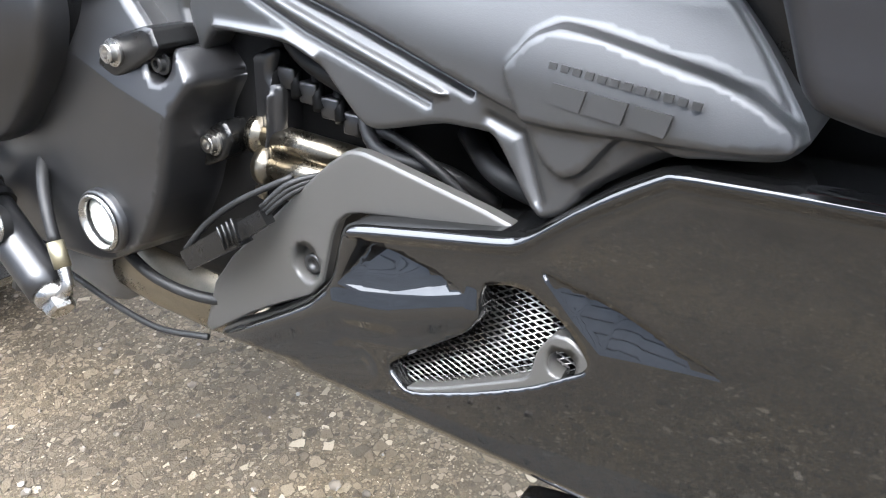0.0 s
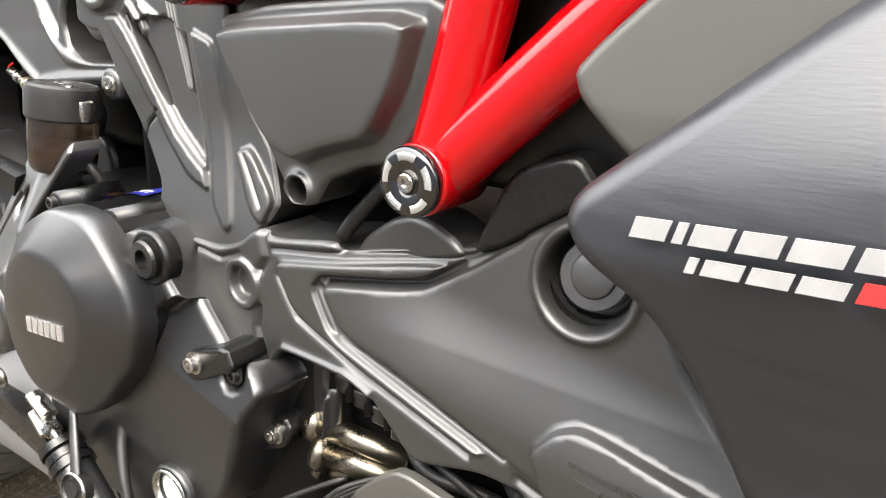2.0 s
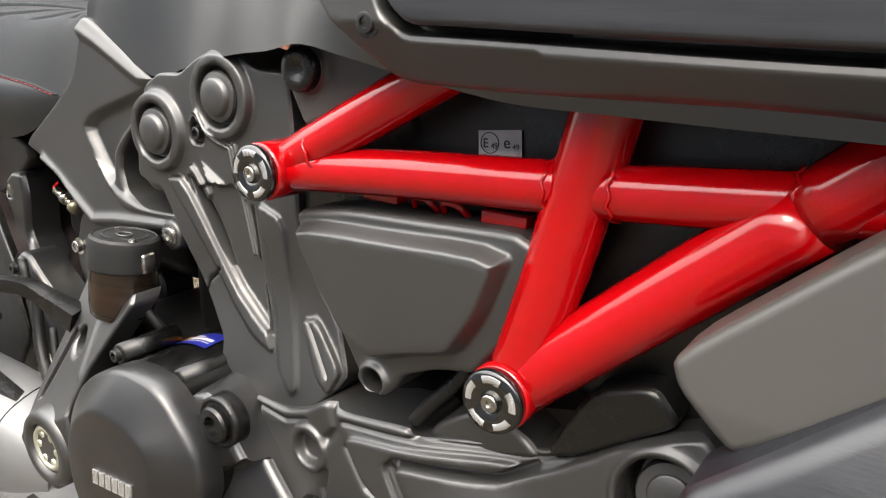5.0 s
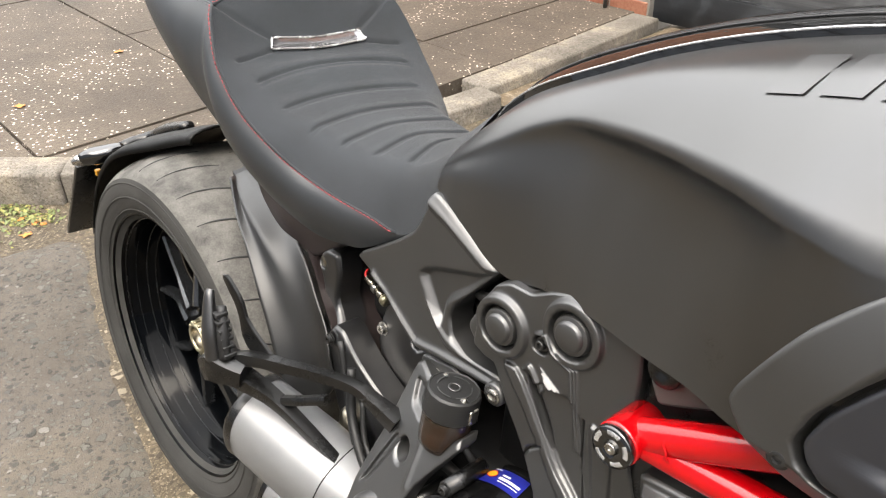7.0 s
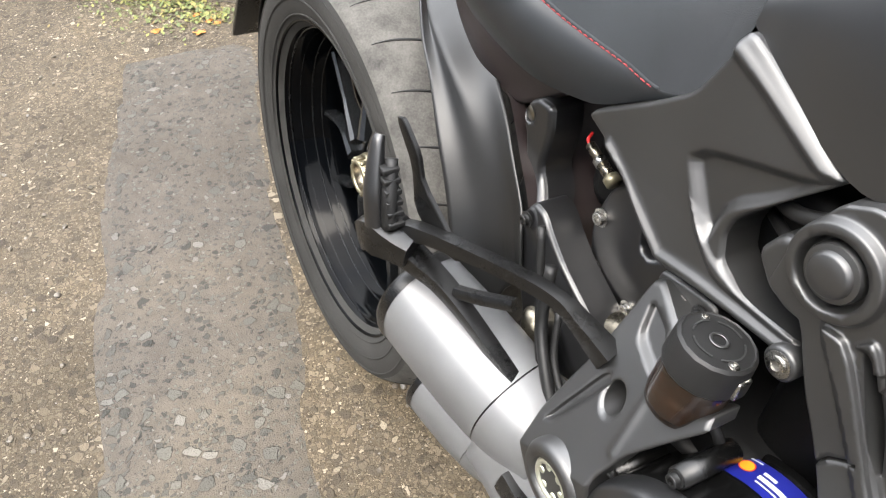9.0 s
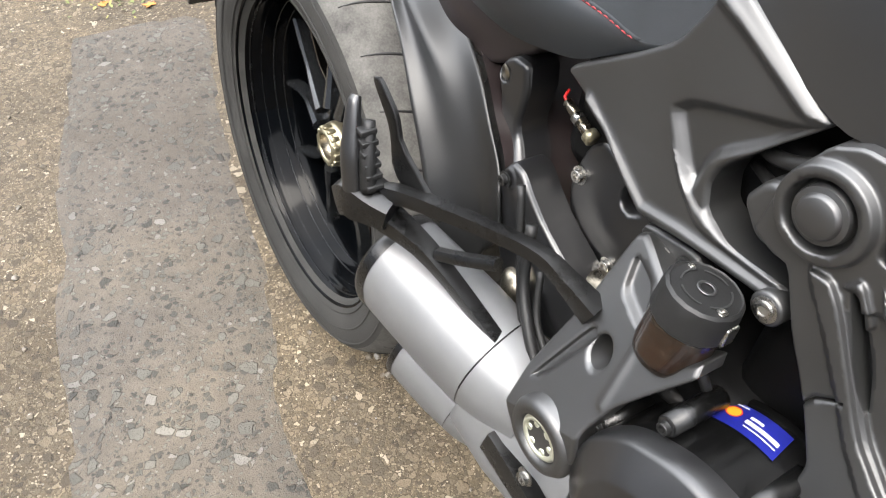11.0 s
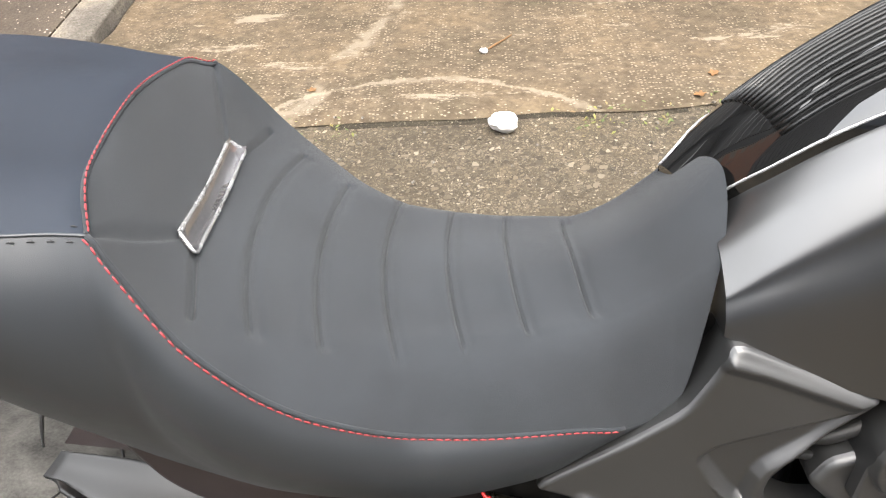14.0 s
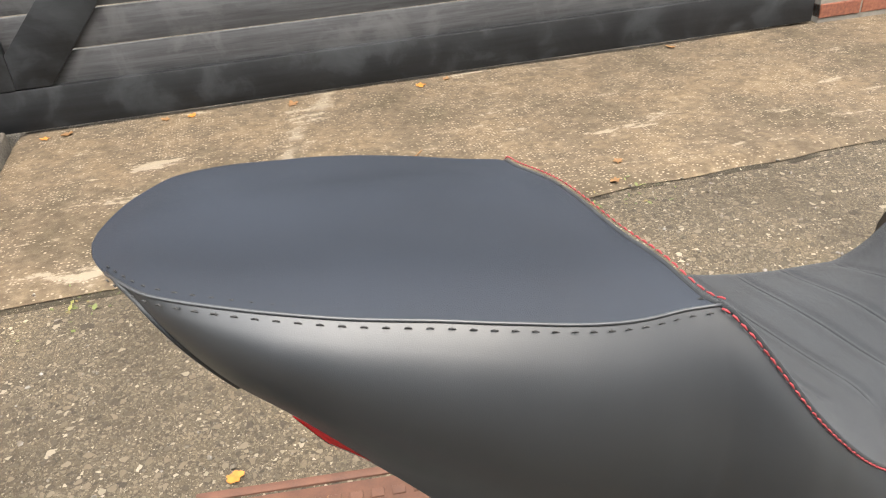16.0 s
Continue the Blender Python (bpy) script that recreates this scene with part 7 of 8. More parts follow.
    shell = part("hugger_face", skin([f + g[1:] for f, g in zip(face, inner)]), M_HUGGER, hg, "satin black guard with a soft ridge")
    sol = shell.modifiers.new("thick", "SOLIDIFY")
    sol.thickness = 0.003
    top = [[(c[0], y, c[2] + 0.004) for y in np.linspace(c[1] + 0.004, -c[1], 6)] for a, b, c in zip(*rails)]
    part("hugger_top", skin(top), M_MUD, hg, "brownish black top of the guard")
    ch = [(0.430, 0.599), (0.420, 0.580), (0.418, 0.546), (0.431, 0.506), (0.450, 0.462), (0.500, 0.452), (0.548, 0.468), (0.566, 0.515), (0.534, 0.544), (0.484, 0.567), (0.448, 0.598)]
    part("hugger_cheek", moulded(ch, -0.088, (("disc", 0.433, 0.584, 0.012, 0.002, 0.004), ("line", [(0.452, 0.575), (0.47, 0.545), (0.53, 0.49)], 0.004, 0.012)), 0.005, 0.03, 0.0055), M_CASE, hg, "black lower cheek")
    ln = [(0.357, 0.643), (0.364, 0.658), (0.377, 0.668), (0.397, 0.669), (0.402, 0.645), (0.396, 0.602), (0.425, 0.580), (0.430, 0.562), (0.405, 0.555), (0.388, 0.565), (0.374, 0.595), (0.367, 0.624)]
    lk = part("link_arm", moulded(ln, lambda x, z: -0.060 - 0.02 * ease((0.60 - z) / 0.04), (("disc", 0.368, 0.647, 0.0085, -0.006, 0.002),), 0.006, 0.03, 0.005), M_CASE, hg, "black link arm with an eye")
    part("link_pin", turned([(0.0080, -0.004), (0.0078, 0.001), (0.001, 0.0015)], (0.368, -0.056, 0.647), seg=20), M_PIPE, lk, "bronze pin")
    part("shock_body", tube([(0.435, 0.03, 0.48), (0.425, 0.03, 0.58), (0.42, 0.03, 0.70)], 0.030, 3, 20), M_MUD, bike, "dark shock absorber body")
    bolt(hg, (0.433, -0.0925, 0.584), 0.0052, h=0.006)
    part("hugger_upper", moulded([(0.175, 0.725), (0.21, 0.735), (0.30, 0.715), (0.395, 0.700), (0.40, 0.680), (0.33, 0.630), (0.27, 0.640), (0.205, 0.672)], -0.048, (("bulge", 0.28, 0.67, 0.05, 0.03, 0.01), ("disc", 0.30, 0.700, 0.010, -0.01, 0.004)), 0.006, 0.09, 0.006), M_MUD, hg, "brownish black inner mudguard")

    # linkage arm, sprocket-side cover and sensor
    dc = sub("gearbox_cover", "dusty black gearbox cover with bolts")
    part("cover_plate", moulded([(0.467, 0.585), (0.469, 0.612), (0.475, 0.634), (0.490, 0.650), (0.516, 0.642), (0.56, 0.622), (0.60, 0.60), (0.60, 0.54), (0.56, 0.53), (0.52, 0.52), (0.49, 0.526), (0.477, 0.552)], -0.046, (("bulge", 0.52, 0.585, 0.05, 0.04, 0.010), ("disc", 0.538, 0.623, 0.012, -0.02, 0.003)), 0.006, 0.03, 0.006), M_CASE, dc)
    for x, z in ((0.478, 0.606), (0.488, 0.556), (0.535, 0.548)):
        bolt(dc, (x, -0.050, z), 0.006, h=0.006, material=M_STEEL, label="bright steel bolt")
    sn = sub("oxygen_sensor", "metal sensor with a red and white wire")
    d = Vector((0.045, -0.004, -0.012)).normalized()
    a = Vector((0.437, -0.047, 0.657))
    for k, (r0, l0, l1, m) in enumerate(((0.0045, 0.004, 0.02, M_PIPE), (0.0062, 0.02, 0.026, M_STEEL), (0.0052, 0.026, 0.04, M_PIPE), (0.0072, 0.04, 0.047, M_BRASS))):
        part("sensor_stage", tube([a + d * l0, a + d * l1], r0, 1, 16), m, sn)
    part("sensor_wire", tube([a + d * 0.004, a - d * 0.001 + Vector((0, 0, 0.001)), a - d * 0.004 + Vector((0, 0.006, 0.004))], 0.0015, 4, 8), M_REDDECAL, sn, "red wire")
    part("exhaust_header", tube([(0.46, -0.03, 0.47), (0.50, -0.055, 0.505), (0.56, -0.06, 0.535), (0.62, -0.04, 0.545)], 0.02, 5, 16), M_PIPE, bike, "pale heat-tinted exhaust pipe")
    part("exhaust_header", tube([(0.455, -0.075, 0.47), (0.47, -0.088, 0.485), (0.475, -0.09, 0.45), (0.49, -0.085, 0.42)], 0.015, 5, 14), M_PIPE, bike, "pale heat-tinted exhaust pipe")
    part("shock_spring", tube([(0.43 + 0.028 * math.cos(q) + 0.00013 * k, 0.050 + 0.030 * math.sin(q), 0.56 + 0.0018 * k + 0.006 * math.cos(q)) for k, q in enumerate(np.linspace(0, 2 * math.pi * 6, 72))], 0.006, 1, 8), M_SPRING, bike, "dull gold shock spring")
    part("swingarm", tube([(0.56, 0.03, 0.45), (0.42, 0.05, 0.42), (0.25, 0.10, 0.37), (0.0, 0.115, 0.327)], [0.05, 0.05, 0.04, 0.035], 6, 20, 0.7), M_CASE, bike, "black single-sided swingarm")

    # silencers
    ex = sub("silencer", "pair of stacked satin silver silencers with black end caps")
    def can(c0, c1, a, b, roll, name, label):
        c0, c1 = Vector(c0), Vector(c1)
        ax = (c1 - c0).normalized()
        u = Vector((0, 0, 1)) - ax * ax.z
        u.normalize()
        v = ax.cross(u)
        u, v = u * math.cos(roll) + v * math.sin(roll), v * math.cos(roll) - u * math.sin(roll)
        L = (c1 - c0).length
        def ring(t, k):
            return [tuple(c0 + ax * t + k * (u * a * math.copysign(abs(math.cos(q)) ** 0.8, math.cos(q)) + v * b * math.copysign(abs(math.sin(q)) ** 0.8, math.sin(q)))) for q in np.linspace(0, 2 * math.pi, 48, endpoint=False)]
        part(name, skin([ring(t * L, k) for t, k in ((0.03, 1.0), (0.3, 1.02), (0.7, 1.03), (1.0, 1.0))], True), M_CAN, ex, label)
        cap = part("end_cap", skin([ring(t * L, k) for t, k in ((0.065, 1.015), (0.0, 1.02), (-0.03, 0.99), (-0.035, 0.93), (-0.01, 0.85), (0.0, 0.4))], True), M_PLASTIC, ex, "black end cap")
        part("joint_band", skin([ring(t * L, k) for t, k in ((1.0, 1.0), (1.003, 0.985), (1.01, 0.985), (1.012, 1.0))], True), M_PLASTIC, ex)
        return [ring(t * L, k) for t, k in ((1.012, 1.0), (1.2, 0.97), (1.45, 0.85))]
    f1 = can((0.378, -0.166, 0.468), (0.510, -0.135, 0.437), 0.061, 0.048, 0.25, "can_upper", "satin silver upper silencer")
    f2 = can((0.410, -0.150, 0.376), (0.486, -0.128, 0.355), 0.049, 0.045, 0.25, "can_lower", "satin silver lower silencer")
    part("silencer_body", skin(f1, True), M_CAN, ex)
    part("silencer_body", skin(f2, True), M_CAN, ex)
    part("collector_box", tube([(0.505, -0.125, 0.40), (0.56, -0.115, 0.385), (0.64, -0.10, 0.36), (0.74, -0.08, 0.34)], [0.070, 0.078, 0.075, 0.06], 6, 28, 0.75), M_CAN, ex, "dull silver collector box")

    # passenger footrest hanger
    ph = sub("passenger_footrest", "black cast passenger footrest folded upright on its hanger")
    part("hanger_arm", tube([(0.395, -0.205, 0.578), (0.425, -0.190, 0.592), (0.49, -0.160, 0.600), (0.540, -0.140, 0.603), (0.565, -0.130, 0.592), (0.592, -0.122, 0.580)], [0.010, 0.0070, 0.0062, 0.0062, 0.0078, 0.010], 6, 12, 1.0, (0, 1, 0), True), M_PLASTIC, ph, "black cast arm", smooth=45)
    part("hanger_arm", tube([(0.402, -0.198, 0.560), (0.435, -0.180, 0.545), (0.468, -0.168, 0.528), (0.52, -0.148, 0.490), (0.56, -0.135, 0.462)], [0.012, 0.009, 0.0075, 0.0065, 0.006], 6, 12, 1.0, (0, 1, 0), True), M_PLASTIC, ph, smooth=45)
    part("hanger_arm", tube([(0.455, -0.172, 0.545), (0.478, -0.165, 0.556), (0.510, -0.152, 0.572)], 0.005, 4, 10, 1.2, (0, 1, 0), True), M_PLASTIC, ph, smooth=45)
    part("hanger_block", tube([(0.376, -0.216, 0.566), (0.392, -0.212, 0.576), (0.418, -0.197, 0.572)], [0.016, 0.019, 0.015], 4, 14, 1.0, (0, 1, 0), True), M_PLASTIC, ph, smooth=45)
    part("peg", tube([(0.392, -0.222, 0.588), (0.386, -0.221, 0.620), (0.376, -0.214, 0.655), (0.373, -0.210, 0.664)], [0.0105, 0.0105, 0.0075, 0.005], 5, 14, 0.8), M_CASE, ph, "ribbed folded peg", smooth=45)
    part("peg_grip", tube([(0.404, -0.214, 0.592), (0.398, -0.212, 0.620), (0.387, -0.206, 0.648)], [0.008, 0.008, 0.006], 5, 10, 0.9), M_HOSE, ph, "rubber grip")
    for k in range(6):
        part("grip_tooth", block((0.402 - 0.003 * k, -0.218, 0.595 + 0.009 * k), (0.412 - 0.003 * k, -0.203, 0.600 + 0.009 * k), 0.001), M_HOSE, ph)
    part("peg_plate", moulded([(0.370, 0.675), (0.378, 0.678), (0.398, 0.655), (0.405, 0.63), (0.448, 0.592), (0.455, 0.578), (0.43, 0.576), (0.398, 0.60), (0.392, 0.64)], lambda x, z: -0.188 + 0.25 * (x - 0.40), (), 0.001, 0.003, 0.005, 1), M_PLASTIC, ph, "thin black heel plate")

    # rider footrest plate with reservoir
    rf = sub("footrest_plate", "black cast rider footrest plate with a round hole")
    fl = lambda x, z: max(-0.176, -0.140 - 0.35 * (x - 0.618) + 0.6 * (z - 0.571))
    out = [(0.578, 0.634), (0.586, 0.640), (0.624, 0.633), (0.634, 0.616), (0.643, 0.604), (0.657, 0.603), (0.686, 0.628), (0.690, 0.620), (0.672, 0.590), (0.657, 0.563), (0.650, 0.535), (0.655, 0.505), (0.645, 0.470), (0.622, 0.452), (0.592, 0.460), (0.574, 0.485), (0.570, 0.514), (0.573, 0.540), (0.578, 0.575)]
    rhomb = [(0.588, 0.629), (0.619, 0.627), (0.636, 0.603), (0.600, 0.606)]
    rec = [(0.578, 0.512), (0.597, 0.574), (0.603, 0.580), (0.610, 0.575), (0.590, 0.522)]
    part("plate_body", moulded(out, fl, (("up", rhomb, -0.0060, 0.0024), ("up", rec, -0.0050, 0.0022), ("line", [(0.640, 0.602), (0.648, 0.560)], 0.0025, 0.004)), 0.0035, 0.022, 0.0035, 2, 0.10, ((0.619, 0.5725, 0.0112),)), M_COVER, rf, "satin black cast plate", smooth=50)
    # near-black backing gives the hole its shade by colour
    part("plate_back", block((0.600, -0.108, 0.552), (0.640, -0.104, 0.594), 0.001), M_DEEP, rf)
    piv = sub("pivot_nut", "pale steel pivot bolt in a black boss", rf)
    part("pivot_boss", turned([(0.034, -0.03), (0.034, 0.006), (0.030, 0.012), (0.022, 0.012), (0.021, 0.004)], (0.620, -0.168, 0.492), seg=40, closed=False), M_COVER, piv)
    part("pivot_bolt", turned([(0.021, 0.0), (0.021, 0.007), (0.0185, 0.010), (0.0155, 0.010), (0.0145, 0.004), (0.0004, 0.003)], (0.620, -0.168, 0.492), seg=36), M_FROSTMETAL, piv, "pale steel pivot bolt")
    for k in range(6):
        q = k * math.pi / 3
        part("spline_tooth", turned([(0.0032, 0.003), (0.0032, 0.0088), (0.002, 0.0092)], (0.620 + 0.0125 * math.cos(q), -0.168, 0.492 + 0.0125 * math.sin(q)), seg=8), M_FROSTMETAL, piv)
    bolt(rf, (0.6015, -0.081, 0.6285), 0.0062, h=0.004, material=M_STEEL, label="pale steel screw")
    bolt(rf, (0.619, -0.081, 0.6360), 0.0046, h=0.004)
    part("plate_tab", moulded([(0.574, 0.630), (0.577, 0.641), (0.626, 0.650), (0.636, 0.637), (0.622, 0.612)], -0.080, (), 0.003, 0.01, 0.005), M_COVER, rf)
    rv = sub("brake_reservoir", "smoked brake fluid reservoir with a black ribbed cap")
    up = (0.06, 0.10, 1.0)
    base = Vector((0.656, -0.122, 0.598))
    part("reservoir_cup", turned([(0.0212, 0.003), (0.0236, 0.006), (0.0248, 0.014), (0.0254, 0.046)], base, up, 40, False), M_SMOKE, rv, "smoked translucent cup")
    part("fluid", turned([(0.0185, 0.007), (0.0222, 0.010), (0.0230, 0.030)], base, up, 36), M_FLUID, rv, "amber brake fluid")
    part("reservoir_cap", turned([(0.0262, 0.043), (0.0272, 0.0445), (0.0272, 0.063), (0.0262, 0.0672), (0.0242, 0.069), (0.0232, 0.0682), (0.002, 0.0685)], base, up, 16), M_HOSE, rv, "black faceted cap", smooth=25)
    tp = base + Vector(up).normalized() * 0.0692
    for k in range(40):
        q = 2 * math.pi * k / 40
        if k % 9 < 7:
            part("cap_mark", block((-0.0006, -0.0012, 0), (0.0006, 0.0012, 0.0004), 0), M_COVER, rv, smooth=False).matrix_basis = Matrix.Translation(tp + Vector((0.0165 * math.cos(q), 0.0165 * math.sin(q), -0.0165 * (0.06 * math.cos(q) + 0.1 * math.sin(q))))) @ Matrix.Rotation(q, 4, "Z")
    part("cap_emblem", turned([(0.0065, 0), (0.0065, 0.0006), (0.0045, 0.0006), (0.0045, 0.0001)], tp, up, 24, False), M_COVER, rv, "raised round emblem")
    for s in (-1, 1):
        bolt(rv, tp + Vector((s * 0.019, -0.006 * s, -0.0012)), 0.0026, up, 0.002, M_STEEL, "small steel screw")
    part("reservoir_hose", tube([(0.650, -0.120, 0.597), (0.650, -0.118, 0.578), (0.664, -0.108, 0.560), (0.69, -0.095, 0.555)], 0.0065, 5, 12), M_HOSE, rv)
    part("reservoir_hose", tube([(0.668, -0.118, 0.62), (0.685, -0.112, 0.60), (0.69, -0.10, 0.575), (0.70, -0.09, 0.56)], 0.004, 5, 10), M_HOSE, rv)
    part("reservoir_tab", block((0.672, -0.120, 0.640), (0.688, -0.108, 0.656), 0.002), M_STEEL, rv, "steel tab")
    for p, r in ((((0.56, -0.13, 0.48), (0.535, -0.125, 0.50), (0.505, -0.115, 0.53), (0.49, -0.105, 0.58)), 0.0055), (((0.545, -0.125, 0.47), (0.515, -0.118, 0.50), (0.488, -0.108, 0.54), (0.462, -0.10, 0.60)), 0.004), (((0.555, -0.12, 0.49), (0.53, -0.115, 0.51), (0.512, -0.105, 0.545)), 0.0035)):
        part("hose", tube(p, r, 6, 10), M_HOSE, bike, "braided black hose")

    # brake pedal and master cylinder low on the side
    bp = sub("brake_pedal", "black brake pedal with master cylinder and linkage")
    part("master_cylinder", tube([(0.702, -0.175, 0.397), (0.740, -0.177, 0.370), (0.776, -0.179, 0.344)], [0.0145, 0.0145, 0.0138], 4, 20), M_CASE, bp, "dark grey cylinder")
    for k in range(3):
        q = Vector((0.698 + 0.007 * k, -0.1745 - 0.0005 * k, 0.400 - 0.005 * k))
        part("boot_ring", tube([q, q + Vector((0.005, -0.0003, -0.0036))], 0.0172 if k != 1 else 0.0158, 1, 22), M_PLASTIC, bp, smooth=40)
    part("cylinder_end", tube([(0.774, -0.179, 0.3455), (0.783, -0.1795, 0.339)], [0.0125, 0.0115], 2, 20), M_STEEL, bp, "bright end ring")
    part("banjo_bolt", turned([(0.010, 0), (0.010, 0.007), (0.0085, 0.009)], (0.783, -0.180, 0.339), (0.72, -0.1, -0.52), 6), M_STEEL, bp, "steel banjo bolt", smooth=30)
    part("pivot_ring", turned([(0.0135, -0.006), (0.0135, 0.002), (0.0115, 0.003), (0.0105, 0.001), (0.006, 0.001), (0.0055, 0.003), (0.001, 0.003)], (0.738, -0.188, 0.384), (0.1, -1, 0.2), 28), M_BOLT, bp, "dark pivot bolt with a bright rim", smooth=35)
    part("pivot_rim", turned([(0.0137, 0.001), (0.0137, 0.0028), (0.0122, 0.0032)], (0.738, -0.188, 0.384), (0.1, -1, 0.2), 28, False), M_STEEL, bp)
    part("push_rod", tube([(0.672, -0.171, 0.411), (0.700, -0.174, 0.399)], 0.0042, 2, 10), M_STEEL, bp, "threaded push rod")
    part("lock_nut", turned([(0.0075, 0), (0.0075, 0.006), (0.006, 0.007)], (0.680, -0.172, 0.4075), (0.92, -0.1, -0.38), 6), M_STEEL, bp, smooth=30)
    for s in (-1, 1):
        part("clevis_cheek", tube([(0.678, -0.1715 + 0.001 * s, 0.4085 + 0.008 * s), (0.655, -0.169, 0.418 + 0.008 * s)], 0.0042, 2, 8, 1.6, (0, 1, 0), True), M_STEEL, bp, "steel clevis", smooth=40)
    part("clevis_pin", tube([(0.660, -0.169, 0.404), (0.664, -0.169, 0.428)], 0.0035, 1, 10), M_STEEL, bp)
    part("hose_fitting", tube([(0.786, -0.180, 0.342), (0.793, -0.176, 0.352), (0.787, -0.173, 0.364)], 0.0042, 4, 12), M_STEEL, bp, "steel hose fitting")
    part("hose_ferrule", tube([(0.787, -0.173, 0.362), (0.779, -0.171, 0.378)], 0.0056, 1, 14), M_BRASS, bp)
    part("brake_hose", tube([(0.779, -0.171, 0.378), (0.768, -0.166, 0.396), (0.752, -0.155, 0.415), (0.738, -0.14, 0.43)], 0.0042, 6, 12), M_HOSE, bp, "black brake hose")
    part("cover_strap", tube([(0.716, -0.170, 0.435), (0.730, -0.180, 0.410), (0.738, -0.186, 0.392)], [0.004, 0.0055, 0.006], 5, 10, 0.6), M_COVER, bp, "grey lever strap")
    part("pedal_arm", tube([(0.56, -0.165, 0.405), (0.62, -0.165, 0.392), (0.672, -0.165, 0.378)], [0.016, 0.014, 0.012], 5, 12, 0.6, (0, 1, 0), True), M_PLASTIC, bp, smooth=45)
    part("pedal_pad", moulded([(0.578, 0.262), (0.596, 0.290), (0.640, 0.312), (0.694, 0.322), (0.664, 0.300), (0.650, 0.296), (0.644, 0.286), (0.632, 0.284), (0.624, 0.272), (0.606, 0.270), (0.600, 0.258)], -0.178, (), 0.002, 0.03, 0.004, 0), M_PLASTIC, bp, "toothed black pedal pad")
    part("cylinder_clamp", tube([(0.735, -0.172, 0.346), (0.730, -0.174, 0.330)], [0.005, 0.0065], 2, 10), M_CASE, bp)
    bolt(bp, (0.618, -0.175, 0.432), 0.006, material=M_STEEL, label="steel bolt")
    part("rear_brake_line", tube([(0.707, -0.14, 0.350), (0.722, -0.14, 0.331), (0.747, -0.14, 0.325), (0.788, -0.14, 0.318), (0.830, -0.138, 0.314), (0.870, -0.13, 0.318)], 0.0024, 6, 8), M_HOSE, bike)
    part("overflow_hose", tube([(0.775, -0.13, 0.37), (0.83, -0.135, 0.352), (0.88, -0.12, 0.345), (0.93, -0.09, 0.36)], 0.0040, 6, 8), M_HOSE, bike)
    part("collector_box", tube([(0.70, -0.07, 0.33), (0.78, -0.07, 0.325), (0.86, -0.06, 0.31), (0.90, -0.03, 0.30)], [0.04, 0.042, 0.035, 0.03], 6, 20), M_PIPE, bike, "tarnished exhaust collector")
    part("side_stand", tube([(0.60, 0.10, 0.34), (0.55, 0.17, 0.2), (0.50, 0.235, 0.035)], [0.014, 0.012, 0.011], 5, 14), M_PLASTIC, bike, "black side stand")
    part("stand_foot", block((0.465, 0.205, 0.030), (0.535, 0.265, 0.042), 0.004), M_PLASTIC, bike)

    # number plate bracket behind the tyre
    pl = sub("plate_bracket", "black rear plate bracket with a small mudguard over the tyre")
    rows = []
    for a in np.linspace(radians(90), radians(166), 30):
        r = 0.345 + 0.022 * max(0, (radians(108) - a) / radians(18)) ** 1.5
        w = 0.45 + 0.55 * float(ease((math.degrees(a) - 90) / 32))
        rows.append([(AXLE[0] + (r + o) * math.cos(a), y * w, AXLE[1] + (r + o) * math.sin(a)) for y, o in ((-0.106, -0.018), (-0.102, -0.008), (-0.085, -0.001), (-0.05, 0.004), (0.0, 0.006), (0.05, 0.004), (0.085, -0.001), (0.102, -0.008), (0.106, -0.018))])
    g = part("tyre_guard", skin(rows), M_DEEP, pl, "thin black tyre guard")
    so = g.modifiers.new("thick", "SOLIDIFY")
    so.thickness = 0.004
    part("plate_arm", tube([(-0.10, 0.0, 0.668), (-0.17, 0.0, 0.640), (-0.235, -0.005, 0.606), (-0.243, -0.06, 0.592)], [0.008, 0.012, 0.013, 0.011], 5, 14, 1.3), M_PLASTIC, pl, "black lamp arm")
    part("plate_lamp", tube([(-0.242, -0.055, 0.593), (-0.248, -0.075, 0.588), (-0.262, -0.102, 0.581), (-0.270, -0.122, 0.575)], [0.010, 0.015, 0.016, 0.011], 4, 16, 1.5), M_GLOSS, pl, "gloss indicator lamp")
    # the smoked lens's pale reflection, painted as a bright metal tip
    part("lamp_lens", tube([(-0.270, -0.121, 0.575), (-0.273, -0.130, 0.573), (-0.275, -0.137, 0.572)], [0.0112, 0.009, 0.003], 3, 16, 1.5), M_STEEL, pl, "smoked lamp lens tip coloured pale for its reflection")
    part("number_plate_back", prism([(-0.318, 0.548), (-0.306, 0.548), (-0.420, 0.366), (-0.432, 0.366)], -0.12, -0.005, 0.002), M_PLASTIC, pl, "plain black plate seen from its edge", smooth=40)
    part("plate_stay", tube([(-0.235, -0.03, 0.602), (-0.29, -0.04, 0.565), (-0.318, -0.05, 0.535)], 0.008, 4, 10), M_PLASTIC, pl)
    part("small_reflector", block((-0.285, -0.098, 0.536), (-0.275, -0.088, 0.548), 0.002), M_YELLOW, pl, "small amber reflector")
    # tail lamp strip under the pillion pad
    part("tail_lamp", tube([(0.068, -0.077, 0.893), (0.084, -0.081, 0.878), (0.106, -0.084, 0.856)], [0.002, 0.0048, 0.001], 4, 10, 0.8), M_LENS, bike, "slim red tail lamp under the pillion pad")


M_FROSTMETAL = surface("pale_plated_steel", (0.55, 0.56, 0.46), 0.35, 0.8, 0.12, 60, 900, 0.1)
make_rear()


